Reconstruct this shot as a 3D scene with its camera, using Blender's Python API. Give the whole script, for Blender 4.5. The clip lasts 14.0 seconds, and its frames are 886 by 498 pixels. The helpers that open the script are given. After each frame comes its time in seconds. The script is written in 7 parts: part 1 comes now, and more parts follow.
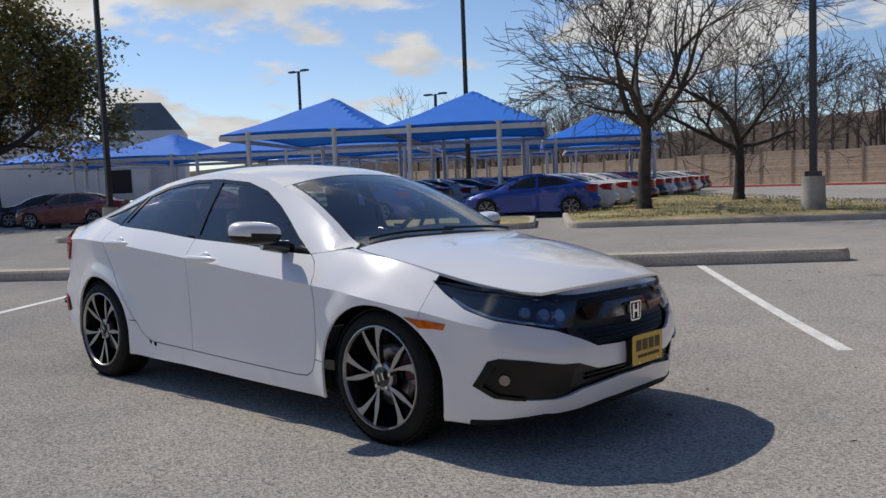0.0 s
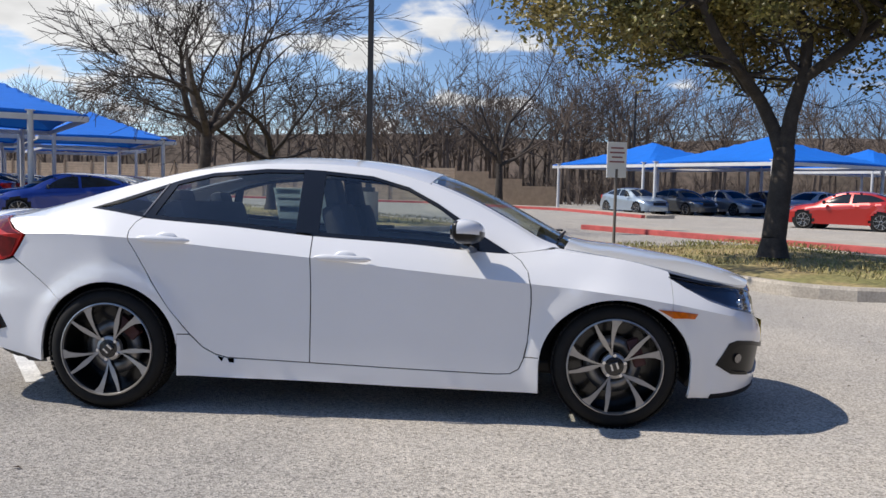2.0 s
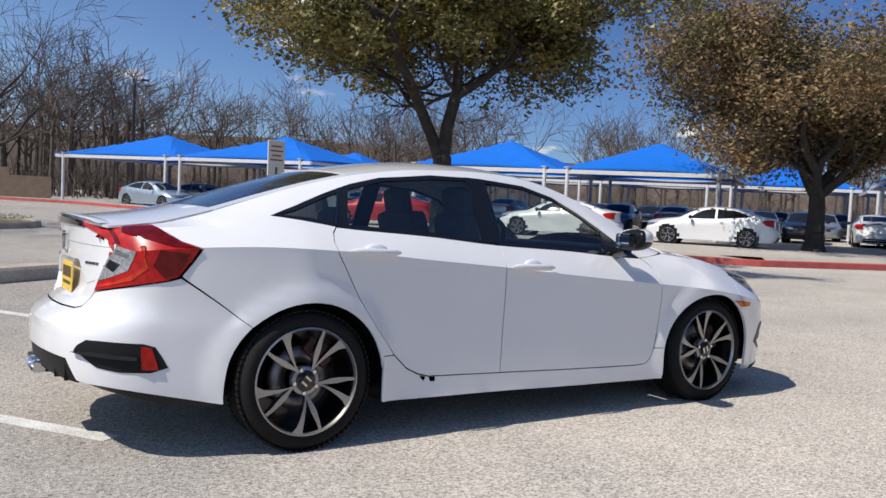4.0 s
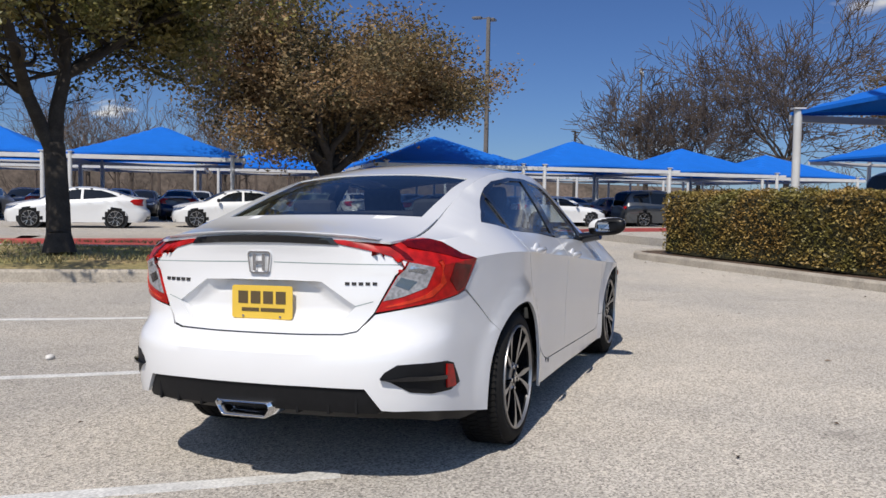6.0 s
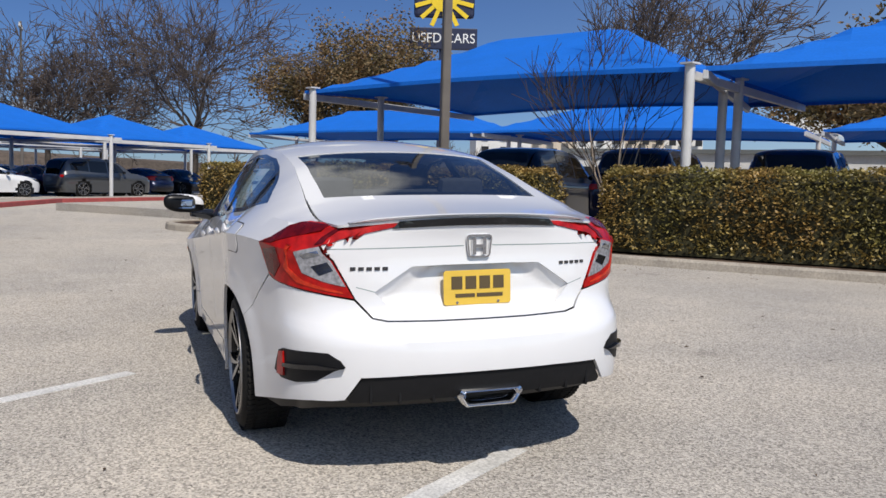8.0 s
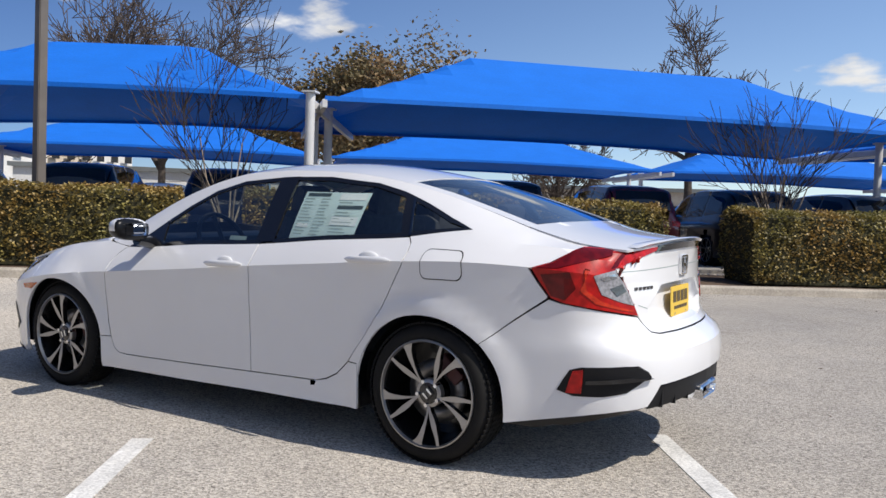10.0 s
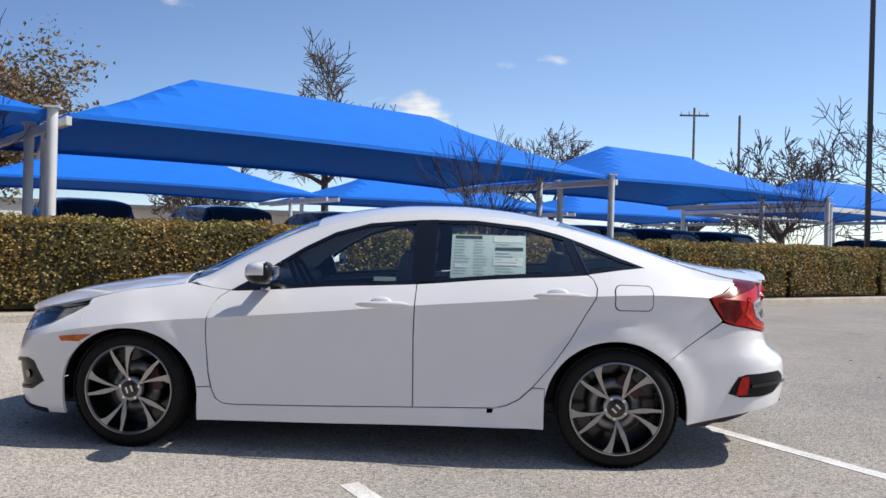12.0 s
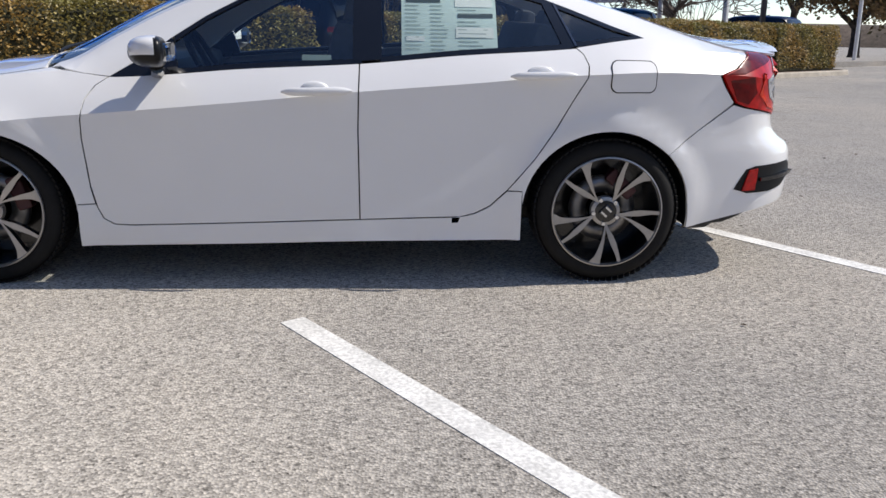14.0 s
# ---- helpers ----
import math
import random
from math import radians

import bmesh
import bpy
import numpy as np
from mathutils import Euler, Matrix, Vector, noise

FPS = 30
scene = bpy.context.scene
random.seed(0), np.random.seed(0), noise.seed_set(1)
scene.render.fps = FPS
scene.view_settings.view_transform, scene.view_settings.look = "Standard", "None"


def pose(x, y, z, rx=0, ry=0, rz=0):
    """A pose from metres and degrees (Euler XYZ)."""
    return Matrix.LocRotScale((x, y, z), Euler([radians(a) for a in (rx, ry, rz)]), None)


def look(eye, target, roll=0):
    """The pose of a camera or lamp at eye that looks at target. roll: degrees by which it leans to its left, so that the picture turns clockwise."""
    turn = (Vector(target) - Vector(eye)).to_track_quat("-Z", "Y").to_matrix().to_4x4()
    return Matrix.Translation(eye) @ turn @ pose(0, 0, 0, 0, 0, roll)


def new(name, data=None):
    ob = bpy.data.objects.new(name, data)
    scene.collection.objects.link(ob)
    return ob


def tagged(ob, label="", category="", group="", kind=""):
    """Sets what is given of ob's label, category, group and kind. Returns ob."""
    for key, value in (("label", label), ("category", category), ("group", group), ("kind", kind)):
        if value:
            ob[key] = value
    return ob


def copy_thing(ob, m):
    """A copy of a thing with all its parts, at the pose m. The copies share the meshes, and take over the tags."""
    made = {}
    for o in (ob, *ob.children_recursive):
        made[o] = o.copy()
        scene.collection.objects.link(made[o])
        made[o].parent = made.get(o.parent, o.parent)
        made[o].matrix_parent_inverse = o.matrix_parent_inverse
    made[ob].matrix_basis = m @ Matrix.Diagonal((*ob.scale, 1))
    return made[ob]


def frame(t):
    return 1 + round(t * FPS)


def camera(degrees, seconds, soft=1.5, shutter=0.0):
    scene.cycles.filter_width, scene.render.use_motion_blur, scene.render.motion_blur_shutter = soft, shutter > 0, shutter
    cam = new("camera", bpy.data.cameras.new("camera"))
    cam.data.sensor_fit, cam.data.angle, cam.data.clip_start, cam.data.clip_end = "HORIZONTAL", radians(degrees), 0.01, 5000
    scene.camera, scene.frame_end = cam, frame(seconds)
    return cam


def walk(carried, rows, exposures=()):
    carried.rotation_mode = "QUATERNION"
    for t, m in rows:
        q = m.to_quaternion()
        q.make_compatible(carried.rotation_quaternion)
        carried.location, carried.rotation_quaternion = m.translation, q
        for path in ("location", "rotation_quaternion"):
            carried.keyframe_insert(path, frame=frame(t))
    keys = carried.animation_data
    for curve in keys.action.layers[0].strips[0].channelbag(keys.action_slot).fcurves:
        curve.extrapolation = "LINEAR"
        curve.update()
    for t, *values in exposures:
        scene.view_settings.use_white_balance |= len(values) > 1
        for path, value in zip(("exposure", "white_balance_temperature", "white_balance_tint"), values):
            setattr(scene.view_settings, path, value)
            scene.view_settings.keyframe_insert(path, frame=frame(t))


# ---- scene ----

cam = camera(55.2, 14.0)
PATH = [
    (0, (4.241, -3.59, 1.264), (2.915, -2.101, 1.106), -2.2),
    (0.5, (3.471, -4.193, 1.27), (2.446, -2.481, 1.122), -0.4),
    (1, (2.622, -4.658, 1.261), (1.888, -2.802, 1.124), 0.8),
    (1.5, (1.715, -5.029, 1.269), (1.244, -3.091, 1.127), 1.8),
    (2, (0.753, -5.22, 1.261), (0.617, -3.23, 1.113), 1.3),
    (2.2, (0.349, -5.274, 1.262), (0.328, -3.28, 1.109), 1.5),
    (4.3, (-3.325, -4.149, 1.212), (-2.116, -2.56, 1.097), 2.4),
    (4.5, (-3.62, -3.942, 1.212), (-2.319, -2.428, 1.098), 2.1),
    (5, (-4.333, -3.392, 1.226), (-2.819, -2.089, 1.129), 1.9),
    (5.5, (-4.868, -2.719, 1.21), (-3.148, -1.704, 1.11), 1.3),
    (6, (-5.292, -1.967, 1.207), (-3.426, -1.258, 1.088), 1.0),
    (6.5, (-5.546, -1.15, 1.216), (-3.582, -0.793, 1.099), 0.9),
    (7, (-5.68, -0.332, 1.201), (-3.684, -0.285, 1.078), 1.2),
    (7.5, (-5.618, 0.517, 1.194), (-3.652, 0.188, 1.036), 1.7),
    (8, (-5.415, 1.316, 1.186), (-3.542, 0.632, 1.025), 1.6),
    (8.5, (-5.085, 2.106, 1.186), (-3.361, 1.102, 1.042), 1.3),
    (9, (-4.596, 2.807, 1.16), (-3.065, 1.526, 1.036), 1.1),
    (9.2, (-4.388, 3.093, 1.148), (-2.943, 1.715, 1.031), 1.5),
    (11.3, (-1.681, 5.158, 1.098), (-1.243, 3.206, 1.074), 1.2),
    (11.5, (-1.422, 5.258, 1.114), (-1.06, 3.291, 1.095), 1.3),
    (12, (-0.779, 5.463, 1.131), (-0.614, 3.47, 1.134), 1.5),
    (12.5, (-0.31, 5.759, 1.167), (-0.301, 3.76, 1.148), 0.9),
    (13, (-0.206, 5.716, 1.195), (-0.246, 3.718, 1.106), 0.8),
    (13.5, (-0.36, 5.217, 1.155), (-0.386, 3.243, 0.838), -0.5),
    (14, (-0.411, 4.53, 1.065), (-0.522, 2.594, 0.575), 0.8),
]
walk(cam, [(t, look(eye, target, roll)) for t, eye, target, roll in PATH],
     [(0.0, -0.35), (1.0, -0.1), (2.0, 0.06), (5.0, -0.05), (6.5, -0.24), (8.5, -0.22), (9.0, -0.15), (11.5, 0.15), (14.0, 0.15)])

# ---------------- light ----------------
SUN_TO = Vector((-0.80, -0.04, 1.0)).normalized()   # towards the sun: behind the car, high
world = bpy.data.worlds.new("sky")
scene.world = world
world.use_nodes = True


def build_sky(w):
    nt = w.node_tree
    nt.nodes.clear()
    n, l = nt.nodes.new, nt.links.new
    out, bg = n("ShaderNodeOutputWorld"), n("ShaderNodeBackground")
    sky = n("ShaderNodeTexSky")
    sky.sky_type = 'NISHITA'
    sky.sun_disc = False
    sky.sun_elevation = math.asin(SUN_TO.z)
    sky.sun_rotation = math.atan2(SUN_TO.x, SUN_TO.y)
    sky.altitude, sky.air_density, sky.dust_density, sky.ozone_density = 400, 0.9, 0.15, 2.5
    co, sep = n("ShaderNodeTexCoord"), n("ShaderNodeSeparateXYZ")
    l(co.outputs["Generated"], sep.inputs[0])
    # cumulus: noise in the direction, squeezed towards the horizon
    up = n("ShaderNodeMath"); up.operation = 'ADD'; up.inputs[1].default_value = 0.22
    l(sep.outputs["Z"], up.inputs[0])
    dx = n("ShaderNodeMath"); dx.operation = 'DIVIDE'; l(sep.outputs["X"], dx.inputs[0]); l(up.outputs[0], dx.inputs[1])
    dy = n("ShaderNodeMath"); dy.operation = 'DIVIDE'; l(sep.outputs["Y"], dy.inputs[0]); l(up.outputs[0], dy.inputs[1])
    plane = n("ShaderNodeCombineXYZ"); l(dx.outputs[0], plane.inputs[0]); l(dy.outputs[0], plane.inputs[1])
    nz = n("ShaderNodeTexNoise"); nz.inputs["Scale"].default_value = 1.5; nz.inputs["Detail"].default_value = 7; nz.inputs["Roughness"].default_value = 0.52
    l(plane.outputs[0], nz.inputs["Vector"])
    # more cloud over the north-west quarter
    bias = n("ShaderNodeVectorMath"); bias.operation = 'DOT_PRODUCT'; bias.inputs[1].default_value = (-0.70, 0.72, 0.0)
    l(co.outputs["Generated"], bias.inputs[0])
    bm_ = n("ShaderNodeMapRange"); bm_.inputs[1].default_value, bm_.inputs[2].default_value = 0.2, 0.95
    bm_.inputs[3].default_value, bm_.inputs[4].default_value = -0.075, 0.06
    l(bias.outputs["Value"], bm_.inputs[0])
    add = n("ShaderNodeMath"); add.operation = 'ADD'; l(nz.outputs[0], add.inputs[0]); l(bm_.outputs[0], add.inputs[1])
    ramp = n("ShaderNodeMapRange"); ramp.interpolation_type = 'SMOOTHSTEP'
    ramp.inputs[1].default_value, ramp.inputs[2].default_value = 0.545, 0.61
    l(add.outputs[0], ramp.inputs[0])
    shade = n("ShaderNodeTexNoise"); shade.inputs["Scale"].default_value = 4.0; shade.inputs["Detail"].default_value = 4
    l(plane.outputs[0], shade.inputs["Vector"])
    cr = n("ShaderNodeMapRange"); cr.inputs[1].default_value, cr.inputs[2].default_value = 0.3, 0.7
    cr.inputs[3].default_value, cr.inputs[4].default_value = 6.5, 9.5
    l(shade.outputs[0], cr.inputs[0])
    cc = n("ShaderNodeCombineColor")
    for k in range(3):
        l(cr.outputs[0], cc.inputs[k])
    tint = n("ShaderNodeMix"); tint.data_type = 'RGBA'; tint.blend_type = 'MULTIPLY'; tint.inputs[0].default_value = 1.0
    tint.inputs[7].default_value = (1.0, 1.0, 1.05, 1)
    # clear deep blue away from the sun, milkier to the south
    east = n("ShaderNodeVectorMath"); east.operation = 'DOT_PRODUCT'; east.inputs[1].default_value = (0.80, 0.25, 0.0)
    l(co.outputs["Generated"], east.inputs[0])
    ec = n("ShaderNodeCombineColor")
    for k, far in enumerate((0.40, 0.54, 0.78)):
        er = n("ShaderNodeMapRange"); er.interpolation_type = 'SMOOTHSTEP'
        er.inputs[1].default_value, er.inputs[2].default_value, er.inputs[3].default_value, er.inputs[4].default_value = -0.35, 0.8, 1.45, far
        l(east.outputs["Value"], er.inputs[0]); l(er.outputs[0], ec.inputs[k])
    dk = n("ShaderNodeVectorMath"); dk.operation = 'MULTIPLY'
    l(sky.outputs[0], dk.inputs[0]); l(ec.outputs[0], dk.inputs[1])
    l(dk.outputs[0], tint.inputs[6])
    mix = n("ShaderNodeMix"); mix.data_type = 'RGBA'
    l(ramp.outputs[0], mix.inputs[0]); l(tint.outputs[2], mix.inputs[6]); l(cc.outputs[0], mix.inputs[7])
    l(mix.outputs[2], bg.inputs[0])
    bg.inputs[1].default_value = 0.10
    l(bg.outputs[0], out.inputs[0])


build_sky(world)
sun = new("sun", bpy.data.lights.new("sun", 'SUN'))
sun.data.energy, sun.data.angle, sun.data.color = 4.6, radians(0.53), (1.0, 0.93, 0.84)
sun.matrix_world = look(SUN_TO * 50, (0, 0, 0))
scene.view_settings.exposure = 0.0

# ---------------- materials ----------------


def mat(name, col=(0.5, 0.5, 0.5), rough=0.6, metal=0.0, var=0.15, scale=8.0, fine=0.0, bump=0.0, coat=0.0, spec=0.5, col2=None, rnd=0.0, trans=0.0):
    """A procedural surface: base colour, patches at one scale and grain at another, fine relief."""
    m = bpy.data.materials.new(name)
    m.use_nodes = True
    nt = m.node_tree
    n, l = nt.nodes.new, nt.links.new
    b = nt.nodes["Principled BSDF"]
    b.inputs["Roughness"].default_value, b.inputs["Metallic"].default_value = rough, metal
    b.inputs["Specular IOR Level"].default_value = spec
    b.inputs["Coat Weight"].default_value, b.inputs["Coat Roughness"].default_value = coat, 0.03
    col2 = col2 or tuple(c * (1 - var) for c in col)
    co = n("ShaderNodeTexCoord")
    a = n("ShaderNodeTexNoise"); a.inputs["Scale"].default_value = scale; a.inputs["Detail"].default_value = 4
    l(co.outputs["Object"], a.inputs["Vector"])
    mr = n("ShaderNodeMapRange"); mr.inputs[1].default_value, mr.inputs[2].default_value = 0.35, 0.65
    l(a.outputs[0], mr.inputs[0])
    mix = n("ShaderNodeMix"); mix.data_type = 'RGBA'
    mix.inputs[6].default_value, mix.inputs[7].default_value = (*col, 1), (*col2, 1)
    l(mr.outputs[0], mix.inputs[0])
    last = mix.outputs[2]
    if fine or bump:
        g = n("ShaderNodeTexNoise"); g.inputs["Scale"].default_value = scale * 14; g.inputs["Detail"].default_value = 3
        l(co.outputs["Object"], g.inputs["Vector"])
        if fine:
            hs = n("ShaderNodeMapRange"); hs.inputs[1].default_value, hs.inputs[2].default_value = 0.3, 0.7
            hs.inputs[3].default_value, hs.inputs[4].default_value = 1 - fine, 1 + fine
            l(g.outputs[0], hs.inputs[0])
            mu = n("ShaderNodeVectorMath"); mu.operation = 'SCALE'
            l(last, mu.inputs[0]); l(hs.outputs[0], mu.inputs["Scale"])
            last = mu.outputs[0]
        if bump:
            bp = n("ShaderNodeBump"); bp.inputs["Strength"].default_value = bump; bp.inputs["Distance"].default_value = 0.01
            l(g.outputs[0], bp.inputs["Height"]); l(bp.outputs[0], b.inputs["Normal"])
    if rnd:
        gi = n("ShaderNodeNewGeometry")
        hv = n("ShaderNodeMapRange"); hv.inputs[3].default_value, hv.inputs[4].default_value = 1 - rnd, 1 + rnd
        l(gi.outputs["Random Per Island"], hv.inputs[0])
        mu = n("ShaderNodeVectorMath"); mu.operation = 'SCALE'
        l(last, mu.inputs[0]); l(hv.outputs[0], mu.inputs["Scale"])
        last = mu.outputs[0]
    l(last, b.inputs["Base Color"])
    if trans:
        t = n("ShaderNodeBsdfTranslucent"); l(last, t.inputs[0])
        ms = n("ShaderNodeMixShader"); ms.inputs[0].default_value = trans
        l(b.outputs[0], ms.inputs[1]); l(t.outputs[0], ms.inputs[2])
        l(ms.outputs[0], nt.nodes["Material Output"].inputs[0])
    return m


def asphalt_mat():
    m = bpy.data.materials.new("pale_asphalt")
    m.use_nodes = True
    nt = m.node_tree
    n, l = nt.nodes.new, nt.links.new
    b = nt.nodes["Principled BSDF"]
    b.inputs["Roughness"].default_value, b.inputs["Specular IOR Level"].default_value = 0.9, 0.2
    b.inputs["Diffuse Roughness"].default_value = 0.6
    co = n("ShaderNodeTexCoord")

    def noise_(scale, detail=4, rough=0.6):
        t = n("ShaderNodeTexNoise"); t.inputs["Scale"].default_value = scale; t.inputs["Detail"].default_value = detail
        t.inputs["Roughness"].default_value = rough
        l(co.outputs["Object"], t.inputs["Vector"])
        return t.outputs[0]

    def ramp_(src, a, c, lo, hi):
        r = n("ShaderNodeMapRange"); r.inputs[1].default_value, r.inputs[2].default_value = a, c
        r.inputs[3].default_value, r.inputs[4].default_value = lo, hi
        l(src, r.inputs[0])
        return r.outputs[0]

    def mul(x, y):
        k = n("ShaderNodeMath"); k.operation = 'MULTIPLY'; l(x, k.inputs[0]); l(y, k.inputs[1])
        return k.outputs[0]
    big = ramp_(noise_(0.16, 5), 0.3, 0.7, 0.90, 1.08)
    mid = ramp_(noise_(1.7, 5), 0.3, 0.7, 0.93, 1.05)
    vor = n("ShaderNodeTexVoronoi"); vor.inputs["Scale"].default_value = 105
    l(co.outputs["Object"], vor.inputs["Vector"])
    sepc = n("ShaderNodeSeparateColor"); l(vor.outputs["Color"], sepc.inputs[0])
    stone = ramp_(sepc.outputs[0], 0.0, 1.0, 0.57, 1.38)
    pit = ramp_(noise_(60, 2), 0.32, 0.42, 0.42, 1.0)
    spot = ramp_(noise_(0.9, 3, 0.5), 0.27, 0.33, 0.72, 1.0)
    f_ = mul(mul(mul(mul(big, mid), stone), pit), spot)
    base = n("ShaderNodeMix"); base.data_type = 'RGBA'
    base.inputs[6].default_value, base.inputs[7].default_value = (0.40, 0.374, 0.338, 1), (0.475, 0.433, 0.375, 1)
    l(ramp_(noise_(0.35, 3), 0.35, 0.65, 0, 1), base.inputs[0])
    sc = n("ShaderNodeVectorMath"); sc.operation = 'SCALE'
    l(base.outputs[2], sc.inputs[0]); l(f_, sc.inputs["Scale"])
    l(sc.outputs[0], b.inputs["Base Color"])
    bp = n("ShaderNodeBump"); bp.inputs["Strength"].default_value, bp.inputs["Distance"].default_value = 0.8, 0.006
    l(vor.outputs["Distance"], bp.inputs["Height"]); l(bp.outputs[0], b.inputs["Normal"])
    return m


M = {}
M["asphalt"] = asphalt_mat()
M["line"] = mat("white_road_paint", (0.72, 0.71, 0.68), 0.8, var=0.22, scale=5, fine=0.25, bump=0.3)
M["concrete"] = mat("kerb_concrete", (0.46, 0.41, 0.34), 0.9, var=0.25, scale=2.5, fine=0.18, bump=0.3)
M["redkerb"] = mat("red_kerb_paint", (0.50, 0.10, 0.09), 0.8, var=0.25, scale=3, fine=0.15)
M["grass"] = mat("dry_lawn", (0.36, 0.27, 0.13), 0.95, col2=(0.20, 0.19, 0.07), scale=0.9, fine=0.4, bump=0.6)
M["blade"] = mat("dry_grass_blades", (0.38, 0.30, 0.14), 0.9, col2=(0.20, 0.21, 0.07), scale=1.2, rnd=0.4)
M["mulch"] = mat("bark_mulch", (0.13, 0.085, 0.055), 0.95, var=0.5, scale=6, fine=0.5, bump=0.8)
M["fabric"] = mat("blue_shade_cloth", (0.008, 0.165, 0.68), 0.7, var=0.08, scale=1.5, fine=0.06, trans=0.09, spec=0.3)
M["steel"] = mat("white_painted_steel", (0.66, 0.66, 0.65), 0.4, var=0.12, scale=3)
M["lamppole"] = mat("dark_bronze_pole", (0.045, 0.038, 0.032), 0.45, var=0.2, scale=2)
M["greypole"] = mat("weathered_grey_pole", (0.16, 0.14, 0.12), 0.55, var=0.25, scale=2)
M["fence"] = mat("tan_fence_boards", (0.52, 0.39, 0.27), 0.8, var=0.2, scale=3, fine=0.15, rnd=0.12)
M["fencedark"] = mat("tan_fence_posts", (0.30, 0.22, 0.15), 0.85, var=0.2, scale=3)
M["bark"] = mat("grey_bark", (0.085, 0.068, 0.055), 0.95, var=0.45, scale=6, fine=0.35, bump=0.8)
M["darkbark"] = mat("dark_bark", (0.06, 0.05, 0.042), 0.95, var=0.4, scale=6, fine=0.35, bump=0.8)
M["palebark"] = mat("pale_smooth_bark", (0.36, 0.29, 0.22), 0.8, var=0.35, scale=5, fine=0.2)
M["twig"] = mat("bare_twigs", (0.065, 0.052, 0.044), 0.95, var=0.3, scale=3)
# far copy of the twigs, paler: distance haze put into the colour
M["fartwig"] = mat("haze_tinted_twigs", (0.13, 0.10, 0.082), 0.95, var=0.3, scale=0.3)
M["oakleaf"] = mat("oak_leaves", (0.13, 0.135, 0.04), 0.45, col2=(0.26, 0.20, 0.06), scale=1.3, rnd=0.45, trans=0.25)
M["brownleaf"] = mat("brown_leaves", (0.27, 0.165, 0.075), 0.7, col2=(0.14, 0.12, 0.055), scale=0.55, rnd=0.4, trans=0.25)
M["hedgeleaf"] = mat("hedge_leaves", (0.21, 0.185, 0.05), 0.5, col2=(0.33, 0.21, 0.06), scale=1.1, rnd=0.5, trans=0.25)
# near-black core colour: the shade between the leaves is painted in
M["hedgecore"] = mat("hedge_inside_shade", (0.05, 0.046, 0.018), 0.95, var=0.5, scale=9, fine=0.5, bump=0.8)
M["white_wall"] = mat("white_render", (0.72, 0.71, 0.68), 0.85, var=0.08, scale=0.6, fine=0.06)
M["beige_wall"] = mat("beige_render", (0.60, 0.52, 0.42), 0.85, var=0.12, scale=0.3, fine=0.08)
M["greyroof"] = mat("grey_standing_seam", (0.22, 0.23, 0.22), 0.45, metal=0.3, var=0.15, scale=0.6)
M["signnavy"] = mat("navy_sign_face", (0.02, 0.025, 0.06), 0.4, var=0.1, scale=1)
M["signwhite"] = mat("white_sign_face", (0.82, 0.82, 0.80), 0.5, var=0.05, scale=2)
M["signyellow"] = mat("yellow_sign_face", (0.85, 0.60, 0.02), 0.45, var=0.06, scale=1)
M["signred"] = mat("red_sign_face", (0.6, 0.03, 0.02), 0.45, var=0.06, scale=1)
M["black"] = mat("black_plastic", (0.012, 0.012, 0.013), 0.45, var=0.2, scale=10)
M["text"] = mat("grey_sign_text", (0.30, 0.10, 0.10), 0.7, var=0.1, scale=5)

# ---------------- building helpers ----------------


def part(name, bm, material, parent=None, label="", smooth=False, sharp=40):
    """Links a bmesh as one mesh object under a thing or a part."""
    me = bpy.data.meshes.new(name)
    if smooth:
        lim = radians(sharp)
        for f_ in bm.faces:
            f_.smooth = True
        for e_ in bm.edges:
            if len(e_.link_faces) == 2 and e_.calc_face_angle(0) > lim:
                e_.smooth = False
    bm.to_mesh(me)
    bm.free()
    for mm in (material if isinstance(material, (list, tuple)) else [material]):
        me.materials.append(mm)
    ob = new(name, me)
    if parent is not None:
        ob.parent = parent
    if label:
        tagged(ob, label)
    return ob


def raw(name, verts, faces, material, parent=None, label="", smooth=False):
    me = bpy.data.meshes.new(name)
    me.from_pydata(verts, [], faces)
    me.materials.append(material)
    if smooth:
        me.polygons.foreach_set("use_smooth", [True] * len(me.polygons))
    ob = new(name, me)
    if parent is not None:
        ob.parent = parent
    if label:
        tagged(ob, label)
    return ob


def empty(name, m=None):
    ob = new(name)
    if m is not None:
        ob.matrix_world = m
    return ob


def bm_box(bm, c, s, rz=0.0, bevel=0.0):
    """Adds a box of size s about c, turned rz degrees; optional rounded edges."""
    g = bmesh.ops.create_cube(bm, size=1.0, matrix=Matrix.Translation(c) @ Matrix.Rotation(radians(rz), 4, 'Z') @ Matrix.Diagonal((*s, 1)))
    if bevel:
        es = list({e for v in g["verts"] for e in v.link_edges})
        bmesh.ops.bevel(bm, geom=es, offset=bevel, segments=2, affect='EDGES', profile=0.6)
    return bm


def bm_tube(bm, p0, p1, r0, r1=None, seg=10, caps=True):
    p0, p1 = Vector(p0), Vector(p1)
    r1 = r0 if r1 is None else r1
    dv = p1 - p0
    m = Matrix.Translation((p0 + p1) / 2) @ dv.to_track_quat('Z', 'Y').to_matrix().to_4x4()
    bmesh.ops.create_cone(bm, cap_ends=caps, segments=seg, radius1=r0, radius2=r1, depth=dv.length, matrix=m)
    return bm


def box(name, c, s, material, parent=None, rz=0.0, bevel=0.0, label=""):
    return part(name, bm_box(bmesh.new(), c, s, rz, bevel), material, parent, label)


